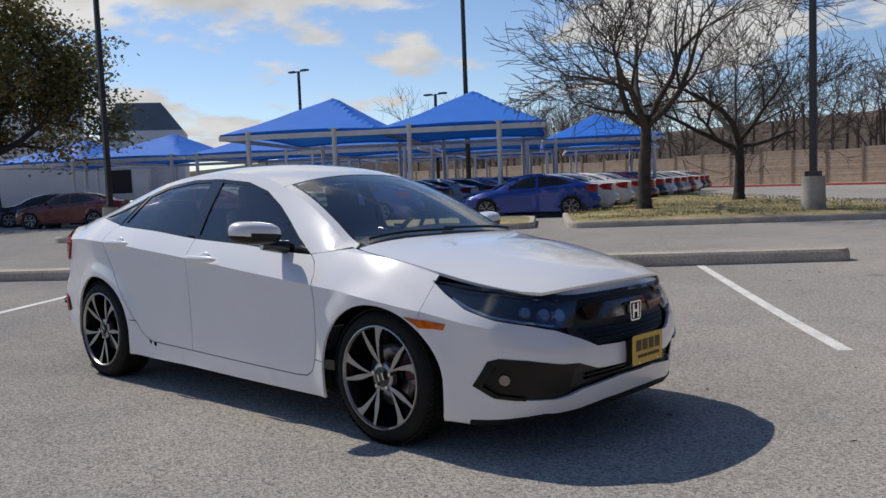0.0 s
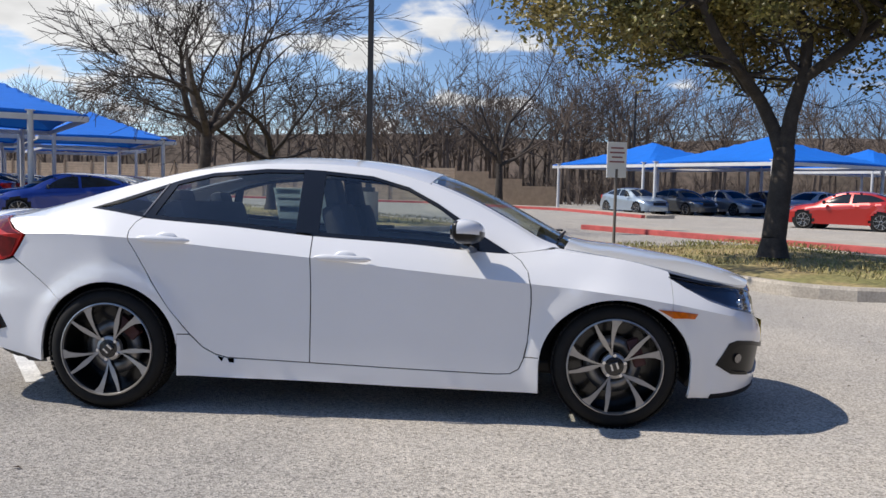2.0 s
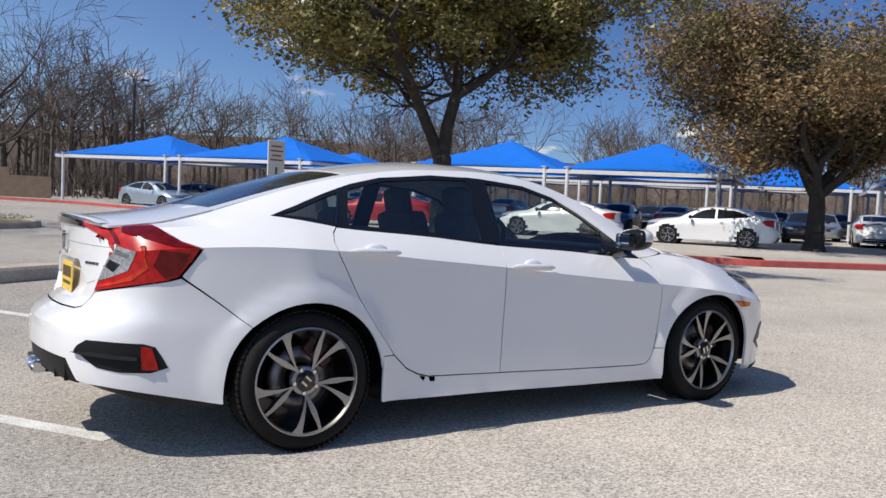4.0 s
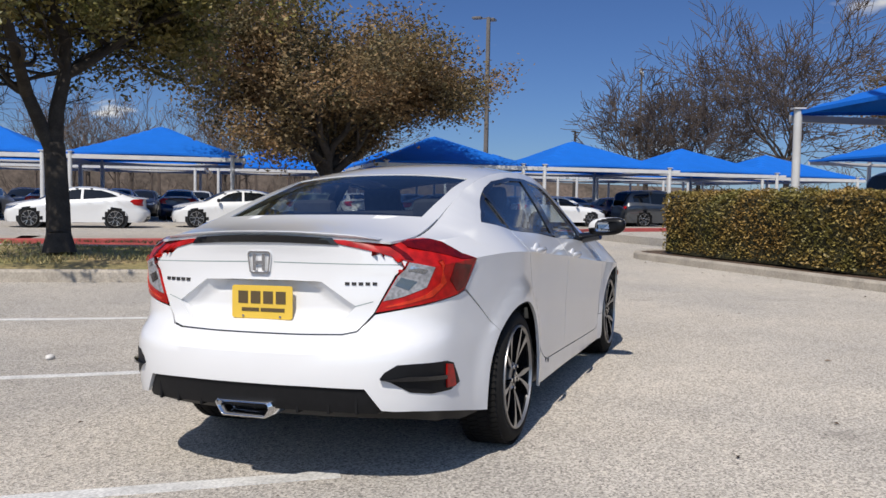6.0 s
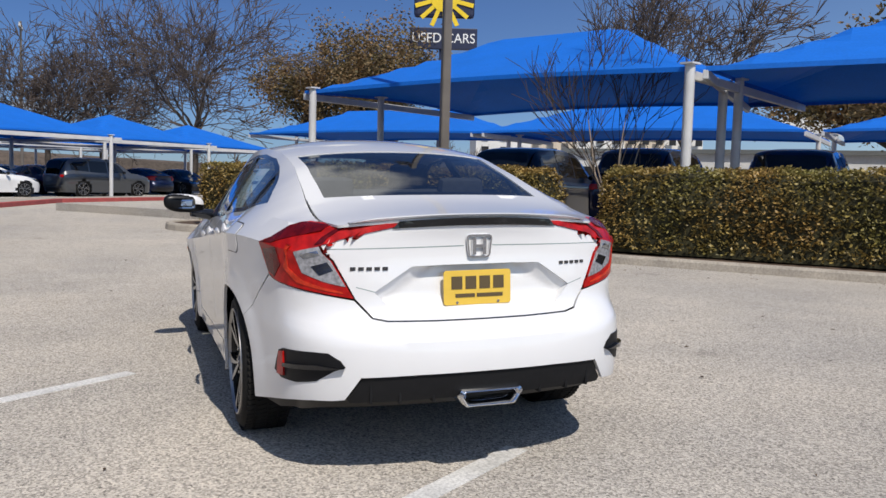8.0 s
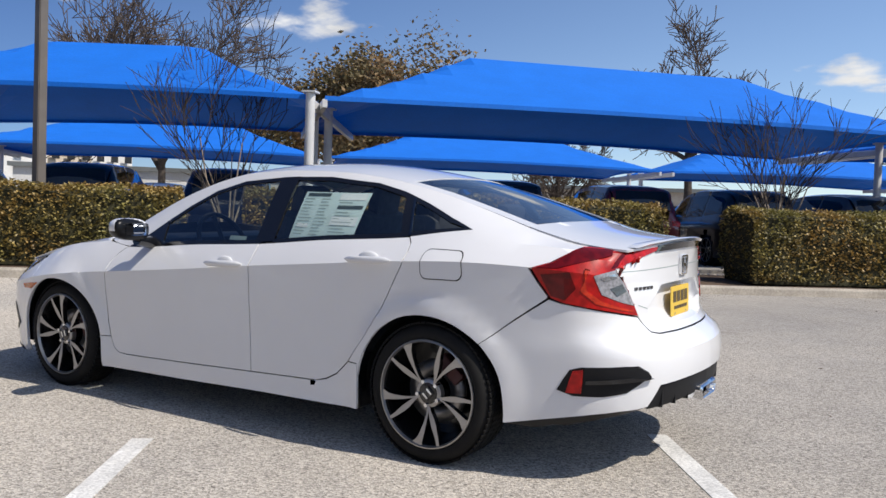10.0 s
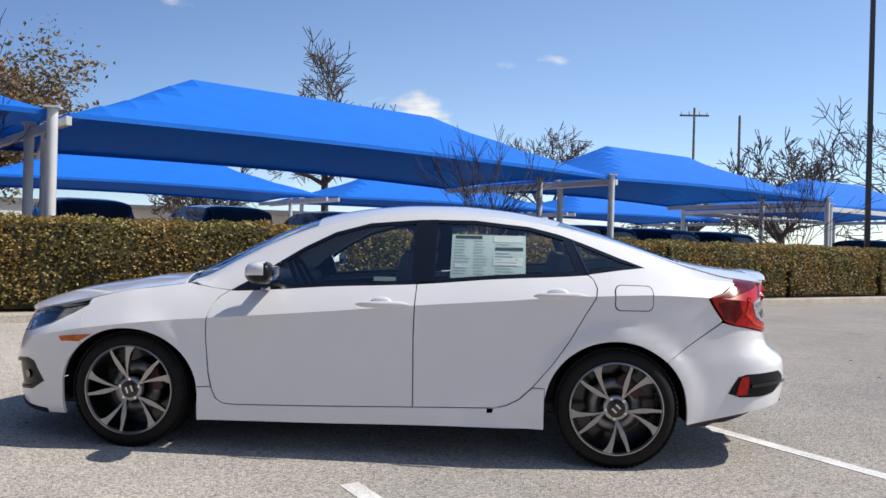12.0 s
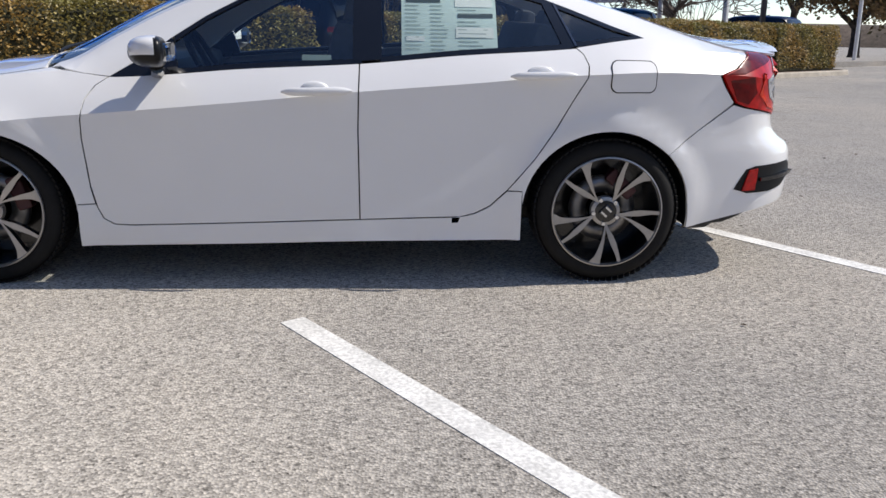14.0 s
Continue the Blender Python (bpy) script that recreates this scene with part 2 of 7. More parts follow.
def tube(name, p0, p1, r0, material, parent=None, r1=None, seg=12, label=""):
    return part(name, bm_tube(bmesh.new(), p0, p1, r0, r1, seg), material, parent, label, smooth=True)


# the two grids of the lot: u, v about the stalls; s, n along the hedge
AU, AS = 34.8, 39.6
EU, EV = Vector((math.cos(radians(AU)), math.sin(radians(AU)), 0)), Vector((-math.sin(radians(AU)), math.cos(radians(AU)), 0))
ES, EN = Vector((math.cos(radians(AS)), math.sin(radians(AS)), 0)), Vector((math.sin(radians(AS)), -math.cos(radians(AS)), 0))


def UV(u, v, z=0.0):
    return EU * u + EV * v + Vector((0, 0, z))


def SN(s, n, z=0.0):
    return ES * s + EN * n + Vector((0, 0, z))


# ---------------- ground ----------------


def ground_z(x, y):
    """The lot falls slightly from one side of the car to the other."""
    r = math.hypot(x, y)
    return -0.025 * y / (1 + (r / 4.6) ** 4)



def build_ground():
    ax = [-1500, -700, -300, -120, -60, -30, -18] + [k * 0.75 for k in range(-18, 19)] + [18, 30, 60, 120, 300, 700, 1500]
    n_ = len(ax)
    verts = [(x, y, ground_z(x, y)) for y in ax for x in ax]
    faces = [(j * n_ + i, j * n_ + i + 1, (j + 1) * n_ + i + 1, (j + 1) * n_ + i) for j in range(n_ - 1) for i in range(n_ - 1)]
    g = raw("ground", verts, faces, M["asphalt"], smooth=True)
    tagged(g, "pale sunlit asphalt car park with fine aggregate", "ground", kind="structure")


def rounded_outline(pts, r, seg=6):
    """A polygon's corners rounded; pts as (x, y) in order, r a radius or one per corner."""
    out = []
    n_ = len(pts)
    for i in range(n_):
        p, a, b = Vector(pts[i]), Vector(pts[i - 1]), Vector(pts[(i + 1) % n_])
        rr = r[i] if isinstance(r, (list, tuple)) else r
        ua, ub = (a - p).normalized(), (b - p).normalized()
        half = ua.angle(ub) / 2
        dist = min(rr / math.tan(half), (a - p).length * 0.48, (b - p).length * 0.48)
        rad = dist * math.tan(half)
        cen = p + (ua + ub).normalized() * (rad / math.sin(half))
        s0, s1 = p + ua * dist - cen, p + ub * dist - cen
        for k in range(seg + 1):
            w = k / seg
            d_ = s0.lerp(s1, w)
            out.append(cen + d_.normalized() * rad)
    return out


def offset_ring(ring, d_):
    """A closed ring of 2D points moved d_ inwards (towards its middle side)."""
    n_ = len(ring)
    area = sum(ring[i].x * ring[(i + 1) % n_].y - ring[(i + 1) % n_].x * ring[i].y for i in range(n_))
    sg = 1 if area > 0 else -1
    res = []
    for i in range(n_):
        t = ring[(i + 1) % n_] - ring[i - 1]
        t.normalize()
        res.append(ring[i] + Vector((-t.y, t.x)) * sg * d_)
    return res


def kerb_ring(ring, width, height, material, name, parent):
    """A kerb with a rounded top edge along a closed ring."""
    prof = [(0.0, -0.02), (0.012, height - 0.035), (0.035, height), (width - 0.02, height), (width, height - 0.02), (width, -0.02)]
    rings = [[Vector((p.x, p.y, z)) for p in offset_ring(ring, o)] for o, z in prof]
    n_ = len(ring)
    verts = [v for rg in rings for v in rg]
    faces = [(k * n_ + i, k * n_ + (i + 1) % n_, (k + 1) * n_ + (i + 1) % n_, (k + 1) * n_ + i) for k in range(len(prof) - 1) for i in range(n_)]
    return raw(name, verts, faces, material, parent)


def island(name, pts, r, label, height=0.15, mound=0.12, filling="grass", kerb="concrete", kw=0.16):
    root = empty(name)
    tagged(root, label, "kerbed island", kind="structure")
    ring = rounded_outline([(p.x, p.y) for p in pts], r)
    kerb_ring(ring, kw, height, M[kerb], "kerb", root)
    inner = offset_ring(ring, kw - 0.01)
    bm = bmesh.new()
    vs = [bm.verts.new((p.x, p.y, 0)) for p in inner]
    bm.faces.new(vs)
    xs, ys = [p.x for p in inner], [p.y for p in inner]
    step = 0.7
    for ax, lo, hi in ((0, min(xs), max(xs)), (1, min(ys), max(ys))):
        k = lo + step
        while k < hi:
            co = (k, 0, 0) if ax == 0 else (0, k, 0)
            no = (1, 0, 0) if ax == 0 else (0, 1, 0)
            bmesh.ops.bisect_plane(bm, geom=bm.verts[:] + bm.edges[:] + bm.faces[:], plane_co=co, plane_no=no)
            k += step
    bmesh.ops.triangulate(bm, faces=bm.faces[:])

    def rise(x, y):
        near, q = 9.0, Vector((x, y))
        for a, b in zip(inner, inner[1:] + inner[:1]):
            a, d = Vector((a.x, a.y)), Vector((b.x - a.x, b.y - a.y))
            t = max(0.0, min(1.0, (q - a).dot(d) / max(1e-9, d.length_squared)))
            near = min(near, (q - a - d * t).length)
        return height - 0.03 + mound * min(1, near / 2.0) + 0.025 * noise.noise(Vector((x, y, 3)))
    for v in bm.verts:
        v.co.z = rise(v.co.x, v.co.y)
    part("soil" if filling == "mulch" else "lawn", bm, M[filling], root, smooth=True)
    return root, inner, rise


def grass_blades(name, inner, rise, count, parent_label, h=0.06):
    rng = random.Random(len(inner) + count)
    xs, ys = [p.x for p in inner], [p.y for p in inner]

    def inside(x, y):
        c = False
        for i in range(len(inner)):
            a, b = inner[i], inner[i - 1]
            if (a.y > y) != (b.y > y) and x < (b.x - a.x) * (y - a.y) / (b.y - a.y) + a.x:
                c = not c
        return c
    verts, faces = [], []
    while len(faces) < count:
        x, y = rng.uniform(min(xs), max(xs)), rng.uniform(min(ys), max(ys))
        if not inside(x, y):
            continue
        z = rise(x, y) - 0.01 if count < 4000 else 0.22 + 0.02 * noise.noise(Vector((x, y, 3)))
        if noise.noise(Vector((x * 0.6, y * 0.6, 7))) < -0.25:
            continue
        a, hh = rng.uniform(0, 6.28), h * rng.uniform(0.5, 1.4)
        w = 0.012
        k = len(verts)
        verts += [(x - w * math.cos(a), y - w * math.sin(a), z), (x + w * math.cos(a), y + w * math.sin(a), z),
                  (x + hh * 0.6 * math.sin(a * 3), y + hh * 0.6 * math.cos(a * 3), z + hh)]
        faces.append((k, k + 1, k + 2))
    ob = raw(name, verts, faces, M["blade"])
    tagged(ob, parent_label, "grass", kind="stuff")


def stall_line(u, v0, v1, w=0.105):
    n_ = 24
    verts, faces = [], []
    for k in range(n_ + 1):
        v = v0 + (v1 - v0) * k / n_
        for a, up in ((-w / 2, -0.01), (-w / 2, 0.0035), (w / 2, 0.0035), (w / 2, -0.01)):
            p = UV(u + a, v)
            verts.append((p.x, p.y, ground_z(p.x, p.y) + up))
        if k:
            i = 4 * (k - 1)
            faces += [(i + j, i + j + 1, i + j + 5, i + j + 4) for j in range(3)]
    faces += [(0, 1, 2, 3), (4 * n_, 4 * n_ + 3, 4 * n_ + 2, 4 * n_ + 1)]
    ob = raw("parking_line", verts, faces, M["line"])
    tagged(ob, "worn white painted parking stall line on asphalt", "road marking", "stall lines", kind="structure")


build_ground()
for u, v0 in ((-10.0, 0.9), (-7.3, 0.9), (-4.6, 0.9), (-1.86, 0.95), (0.76, 1.1), (3.55, 0.9)):
    stall_line(u, v0, 6.6)


def concrete_median():
    root = empty("kerb_median")
    tagged(root, "long raised concrete kerb strip at the stall heads", "kerb", kind="structure")
    ring = rounded_outline([tuple(UV(a, b).xy) for a, b in ((-40, 6.62), (5.6, 6.62), (5.6, 7.1), (-40, 7.1))], [0.1, 0.23, 0.23, 0.1])
    kerb_ring(ring, 0.12, 0.15, M["concrete"], "kerb", root)
    inner = offset_ring(ring, 0.11)
    bm = bmesh.new()
    bm.faces.new([bm.verts.new((p.x, p.y, 0.148)) for p in inner])
    part("cap", bm, M["concrete"], root)


concrete_median()
_, isl_in, isl_z = island("island_tree", [UV(6.7, 1.0), UV(12.6, 1.2), UV(13.5, 8.0), UV(7.2, 8.0)], [1.2, 1.0, 1.0, 1.2], "kerbed island of dry lawn with a live oak")
grass_blades("lawn_grass", isl_in, isl_z, 5000, "short dry tufts of winter lawn")
_, isl_in, isl_z = island("island_lamp", [UV(2.0, 15.7), UV(11.2, 15.5), UV(12.0, 20.5), UV(9.0, 40), UV(4.6, 40), UV(3.6, 23.5), UV(2.0, 21.5)], [0.4, 1.6, 1.5, 0.6, 0.6, 0.6, 0.4], "long kerbed island of straw-coloured lawn")
grass_blades("lawn_grass", isl_in, isl_z, 7000, "straw-coloured winter grass", 0.07)
island("island_west", [UV(-12, 16.2), UV(1.2, 16.0), UV(1.2, 20.3), UV(-12, 20.3)], 0.5, "kerbed strip of dry lawn before the parked cars")
island("island_far_west", [UV(-48, 17.0), UV(-17, 16.0), UV(-17, 20.0), UV(-48, 22.0)], 1.5, "dark planted strip along the entrance drive", filling="mulch")

# ---------------- shade canopies ----------------


def canopy(o, ax, ay, w, dpt, eave=3.15, peak=4.6, ridge=0.35, sag=0.22, posts=((0.0, 0.0), (1.0, 0.0), (0.0, 1.0), (1.0, 1.0)), label="", beams=(0, 1)):
    """A hipped shade cloth over a steel frame: o is a front corner, ax along the front, ay to the back."""
    root = empty("shade_canopy", Matrix.Translation((o.x, o.y, 0)))
    tagged(root, label or "bright blue hipped shade cloth on white steel posts", "shade canopy", "shade canopies")
    nx, ny = 20, 16

    def roof(a, b):
        # height of the cloth over the frame, hips and ridge pulled tight, panels and edges hanging a little
        d_end = min(a, 1 - a) / (0.5 - ridge / 2)
        d_side = min(b, 1 - b) / 0.5
        t = min(1, d_end, d_side)
        other = min(1, max(d_end, d_side))
        hang = -0.10 * math.sin(math.pi * t) * (0.4 + 0.6 * other)
        edge = sag * (1 - t) * (math.sin(math.pi * a) if d_side <= d_end else math.sin(math.pi * b)) * 0.7
        return eave + (peak - eave) * t + hang + edge * 0.6
    verts = []
    for j in range(ny + 1):
        for i in range(nx + 1):
            a, b = i / nx, j / ny
            # edges scallop inwards
            aa = a + (0.5 - a) * 0.035 * math.sin(math.pi * b) * abs(2 * a - 1)
            bb = b + (0.5 - b) * 0.05 * math.sin(math.pi * a) * abs(2 * b - 1)
            p = ax * (aa * w) + ay * (bb * dpt)
            verts.append((p.x, p.y, roof(a, b)))
    faces = [(j * (nx + 1) + i, j * (nx + 1) + i + 1, (j + 1) * (nx + 1) + i + 1, (j + 1) * (nx + 1) + i) for j in range(ny) for i in range(nx)]
    raw("cloth", verts, faces, M["fabric"], root, smooth=False)
    # the rolled hem along the edge
    rim = [(i, 0) for i in range(nx)] + [(nx, j) for j in range(ny)] + [(nx - i, ny) for i in range(nx)] + [(0, ny - j) for j in range(ny)]
    pts = [Vector(verts[j * (nx + 1) + i]) for i, j in rim]
    hv, hf = [], []
    for k, p in enumerate(pts):
        hv += [(p.x, p.y, p.z + 0.012), (p.x, p.y, p.z - 0.07)]
        a, b = 2 * k, 2 * ((k + 1) % len(pts))
        hf.append((a, b, b + 1, a + 1))
    raw("hem", hv, hf, M["fabric"], root)
    for a, b in posts:
        p = ax * (a * w) + ay * (b * dpt)
        bm = bmesh.new()
        bm_tube(bm, (p.x, p.y, 0), (p.x, p.y, eave + 0.05), 0.085, seg=12)
        bm_box(bm, (p.x, p.y, eave + 0.06), (0.24, 0.24, 0.03), 20)
        bm_box(bm, (p.x, p.y, 0.012), (0.3, 0.3, 0.025), 20)
        part("post", bm, M["steel"], root, smooth=True)
    for b in beams:
        p0, p1 = ay * (b * dpt), ax * w + ay * (b * dpt)
        mid = (p0 + p1) / 2
        rz = math.degrees(math.atan2(ax.y, ax.x))
        bm = bm_box(bmesh.new(), (mid.x, mid.y, eave - 0.13), (w * 1.0, 0.10, 0.17), rz, 0.012)
        part("beam", bm, M["steel"], root)
    for a in (0, 1):
        p0 = ax * (a * w) + ay * (0.5 * dpt)
        rz = math.degrees(math.atan2(ay.y, ay.x))
        part("side_beam", bm_box(bmesh.new(), (p0.x, p0.y, eave - 0.12), (dpt, 0.09, 0.15), rz, 0.012), M["steel"], root)
    return root


L_SUN = "sunlit blue hipped shade cloth over parked cars"
# north rows
for u0, v0, z in ((-9.6, 23, 3.15), (-4.0, 23, 3.15)):
    canopy(UV(u0, v0), EU, EV, 5.6, 10, z, 4.75, 0.05, posts=((0.18, 0), (0.18, 1), (0.82, 1), (0.72, 0)), label=L_SUN)
for u0, v0 in ((-16.5, 36), (-10.5, 36), (-4.5, 36), (1.5, 36), (-22.5, 36), (-10.0, 50), (-3.5, 50), (3.0, 50), (-16.5, 50), (-29, 38)):
    canopy(UV(u0, v0), EU, EV, 5.8, 11, 3.1, 4.6, 0.05, posts=((0.1, 0), (0.9, 0), (0.1, 1), (0.9, 1)), label=L_SUN)
# north-east and east rows, fronts facing the lot
for v0, u0, wd in ((-18.9, 30.5, 7.2), (-11.7, 30.5, 7.2), (0.9, 30.5, 7.2), (8.1, 30.5, 7.2), (20.4, 30.5, 8.6), (29.2, 31, 8.6), (-26.4, 33, 7.2), (-33.8, 36, 7.2)):
    canopy(UV(u0, v0), EV, EU, wd, 8.5, 2.75, 4.2, 0.05, posts=((0.07, 0), (0.93, 0), (0.07, 1), (0.93, 1)), label=L_SUN)
for v0 in (-27, -19.5, -12, -4.5, 3, 10.5, 18, 25.5, -35):
    canopy(UV(46, v0), EV, EU, 7.2, 8.5, 2.8, 4.3, 0.05, posts=((0.07, 0), (0.93, 0), (0.07, 1), (0.93, 1)), label=L_SUN)
# along the hedge
P1, P2, P3 = SN(9.48, 10.92), SN(0.36, 9.7), SN(-13.3, 10.92)


def hedge_canopy(a, b, over, label, posts, **kw):
    """A canopy whose front eave runs from a to b, with its depth away from the hedge."""
    ax = (b - a).normalized()
    canopy(a, ax, Vector((ax.y, -ax.x, 0)), (b - a).length - over, 6.6, 3.15, label=label, posts=posts, beams=(), **kw)


hedge_canopy(P2, P1, 0.0, "large blue hipped shade cloth over parked vans", ((0, 0), (0.97, 0), (0.03, 0.35), (0.97, 0.35)), peak=4.55, ridge=0.38)
hedge_canopy(P3, P2, 0.25, "long blue hipped shade cloth over parked vans", ((0, 0), (0.02, 0.35), (0.98, 0.35)), peak=4.65, ridge=0.52)
hedge_canopy(SN(-23.8, 11.2), P3, 0.2, "blue hipped shade cloth behind the hedge", ((0, 0), (0.02, 0.35), (0.98, 0.35)), peak=4.55, ridge=0.4)
canopy(SN(-37.5, 12.4), ES, EN, 11.5, 6.6, 3.1, 4.5, 0.4, posts=((0, 0), (1, 0), (0, 1), (1, 1)), label=L_SUN)
for s0 in (-37, -24.5, -12, 0.5, 12):
    canopy(SN(s0, 24.5), ES, EN, 12.0, 6.6, 3.1, 4.3, 0.5, posts=((0, 0.5), (1, 0.5)), label="blue shade cloth of the row behind", beams=())

# ---------------- hedge ----------------


def hedge_piece(s0, s1, n0, n1, h, seed):
    root = empty("hedge", Matrix.Translation(SN((s0 + s1) / 2, (n0 + n1) / 2)))
    tagged(root, "clipped evergreen hedge with rusty winter tips behind the kerb", "hedge", "clipped hedges")
    L, W = s1 - s0, n1 - n0
    rng = random.Random(seed)

    def shape(a, b, c):
        """a, b, c in -1..1 on the box; rounded and lumpy."""
        p = Vector((a * L / 2, b * W / 2, (c + 1) * h / 2))
        k = noise.noise(Vector((p.x * 0.9 + seed, p.y * 1.3, p.z * 1.4))) * 0.10 + noise.noise(Vector((p.x * 3 + seed, p.y * 3, p.z * 3))) * 0.05
        q = 1 - 0.10 * (max(0, abs(b)) ** 6) * (max(0, c) ** 4)
        return Vector((p.x + a * k, p.y * (1 - 0.06 * max(0, c) ** 2) * q + b * k, p.z * (1 - 0.07 * abs(b) ** 4) + k * max(0, c)))
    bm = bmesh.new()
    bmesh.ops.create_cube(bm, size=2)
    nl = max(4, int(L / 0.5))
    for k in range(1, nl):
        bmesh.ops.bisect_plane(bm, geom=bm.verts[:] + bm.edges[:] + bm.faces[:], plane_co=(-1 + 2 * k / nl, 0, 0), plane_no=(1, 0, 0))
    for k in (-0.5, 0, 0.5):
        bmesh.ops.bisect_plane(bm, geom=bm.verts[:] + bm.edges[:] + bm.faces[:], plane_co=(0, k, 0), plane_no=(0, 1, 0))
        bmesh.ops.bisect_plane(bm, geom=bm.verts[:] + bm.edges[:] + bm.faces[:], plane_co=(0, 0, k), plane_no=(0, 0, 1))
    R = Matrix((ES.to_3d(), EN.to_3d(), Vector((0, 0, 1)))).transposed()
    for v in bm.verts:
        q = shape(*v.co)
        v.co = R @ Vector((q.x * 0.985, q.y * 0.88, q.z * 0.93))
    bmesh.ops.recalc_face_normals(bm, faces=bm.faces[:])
    # dark core, seen through the leaves as the hedge's inner shade
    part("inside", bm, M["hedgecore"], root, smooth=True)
    verts, faces = [], []
    areas = (("front", L * h), ("top", L * W), ("ends", W * h * 2), ("back", L * h * 0.35))
    for side, ar in areas:
        for _ in range(int(ar * 800)):
            a, b, c = rng.uniform(-1, 1), rng.uniform(-1, 1), rng.uniform(-0.92, 1)
            dep = rng.random() ** 1.6 * 0.16
            if side == "front":
                b = -1 + dep
            elif side == "top":
                c = 1 - dep * 0.7
            elif side == "back":
                b = 1 - dep
            else:
                a = rng.choice((-1, 1)) * (1 - dep * 0.5)
            q = R @ (shape(a, b, c) + Vector((rng.gauss(0, 0.012), rng.gauss(0, 0.012), rng.gauss(0, 0.014))))
            r = Euler((rng.uniform(-1.0, 1.0), rng.uniform(-1.0, 1.0), rng.uniform(0, 6.28))).to_matrix()
            sz = rng.uniform(0.020, 0.038)
            k = len(verts)
            verts += [tuple(q + r @ Vector(o)) for o in ((-sz * 0.6, 0, 0), (0, -sz * 1.1, sz * 0.25), (sz * 0.6, 0, 0), (0, sz * 1.1, sz * 0.25))]
            faces.append((k, k + 1, k + 2, k + 3))
    tagged(raw("foliage", verts, faces, M["hedgeleaf"], root), kind="stuff")
    return root


_, bed_in, bed_z = island("hedge_bed", [SN(11.3, 7.75), SN(11.5, 11.2), SN(-26.8, 11.2), SN(-26.8, 7.75)], [1.4, 0.8, 0.8, 1.4], "long planting bed of mulch with a pale concrete kerb", filling="mulch", mound=0.05)
for i, (s0, s1, hh) in enumerate(((2.35, 10.1, 1.28), (-5.7, 1.35, 1.32), (-12.4, -7.2, 1.3), (-17.2, -12.6, 1.34), (-21.6, -17.3, 1.36), (-25.9, -21.8, 1.36))):
    ob = hedge_piece(s0, s1, 8.25, 9.55, hh, 11 + i)
    ob.location.z = 0.16

slab = box("pavement_upper", SN(-12, 23.2, 0.10), (62, 24, 0.24), M["asphalt"], None, AS)
tagged(slab, "slightly higher paved lot behind the hedge", "pavement", kind="structure")

# ---------------- poles ----------------


def lamp_post(name, p, h, r, material, base=0.0, heads=((1, 0),), label=""):
    root = empty(name, Matrix.Translation((p.x, p.y, p.z)))
    tagged(root, label or "tall dark bronze car park lamp post", "lamp post", "car park lamps")
    if base:
        bm = bmesh.new()
        bm_tube(bm, (0, 0, -0.05), (0, 0, base), 0.30, 0.28, seg=20)
        part("concrete_base", bm, M["concrete"], root, "round concrete footing", smooth=True)
        part("base_cover", bm_box(bmesh.new(), (0, 0, base + 0.06), (0.34, 0.34, 0.14), 0, 0.02), material, root)
    bm = bmesh.new()
    bmesh.ops.create_cone(bm, cap_ends=True, segments=4, radius1=r * 1.35, radius2=r * 1.1, depth=h, matrix=Matrix.Translation((0, 0, base + h / 2)) @ Matrix.Rotation(radians(45), 4, 'Z'))
    bmesh.ops.bevel(bm, geom=[e for e in bm.edges if abs(e.verts[0].co.z - e.verts[1].co.z) > 1], offset=r * 0.15, segments=2, affect='EDGES')
    part("pole", bm, material, root)
    for hx, hy in heads:
        bm = bmesh.new()
        bm_box(bm, (hx * 0.25, hy * 0.25, h + base - 0.05), (0.5 if hx else 0.06, 0.5 if hy else 0.06, 0.06))
        bm_box(bm, (hx * 0.75, hy * 0.75, h + base), (0.6, 0.42, 0.13) if hx else (0.42, 0.6, 0.13), 0, 0.02)
        part("lamp_head", bm, material, root)
    return root


lamp_post("lamp_post", UV(8.3, 17.35, 0.2), 9.2, 0.085, M["lamppole"], 0.85, ((1, 0), (-1, 0)), "dark bronze lamp post on a concrete footing")
lamp_post("lamp_post", UV(-2.1, 35.3), 11.5, 0.095, M["lamppole"], 0.8, ((1, 0),))
lamp_post("lamp_post", UV(-14.3, 24.0), 8.0, 0.10, M["lamppole"], 0.8, ((1, 0),))
lamp_post("lamp_post", UV(-17.3, 60), 9.7, 0.11, M["lamppole"], 0.6, ((1, 0), (-1, 0)))
lamp_post("lamp_post", UV(-6.6, 60), 7.4, 0.11, M["lamppole"], 0.6, ((1, 0), (-1, 0)))
lamp_post("lamp_post", Vector((46.5, 14.9, 0)), 12.0, 0.14, M["greypole"], 0.7, ((1, 0), (0, 1)), "tall weathered lamp post among the shade canopies")
lamp_post("lamp_post", SN(4.61, 9.03, 0.1), 8.6, 0.085, M["greypole"], 0.0, ((1, 0),), "weathered lamp post rising from the hedge")
lamp_post("lamp_post", SN(-25.6, 10.8, 0.12), 12.0, 0.085, M["lamppole"], 0.0, ((1, 0),), "dark lamp post at the end of the hedge")
lamp_post("lamp_post", Vector((10.9, 62.2, 0)), 8.5, 0.10, M["lamppole"], 0.5, ((1, 0),))
lamp_post("lamp_post", Vector((83, 17, 0)), 7.9, 0.14, M["lamppole"], 0.5, ((1, 0), (-1, 0)))


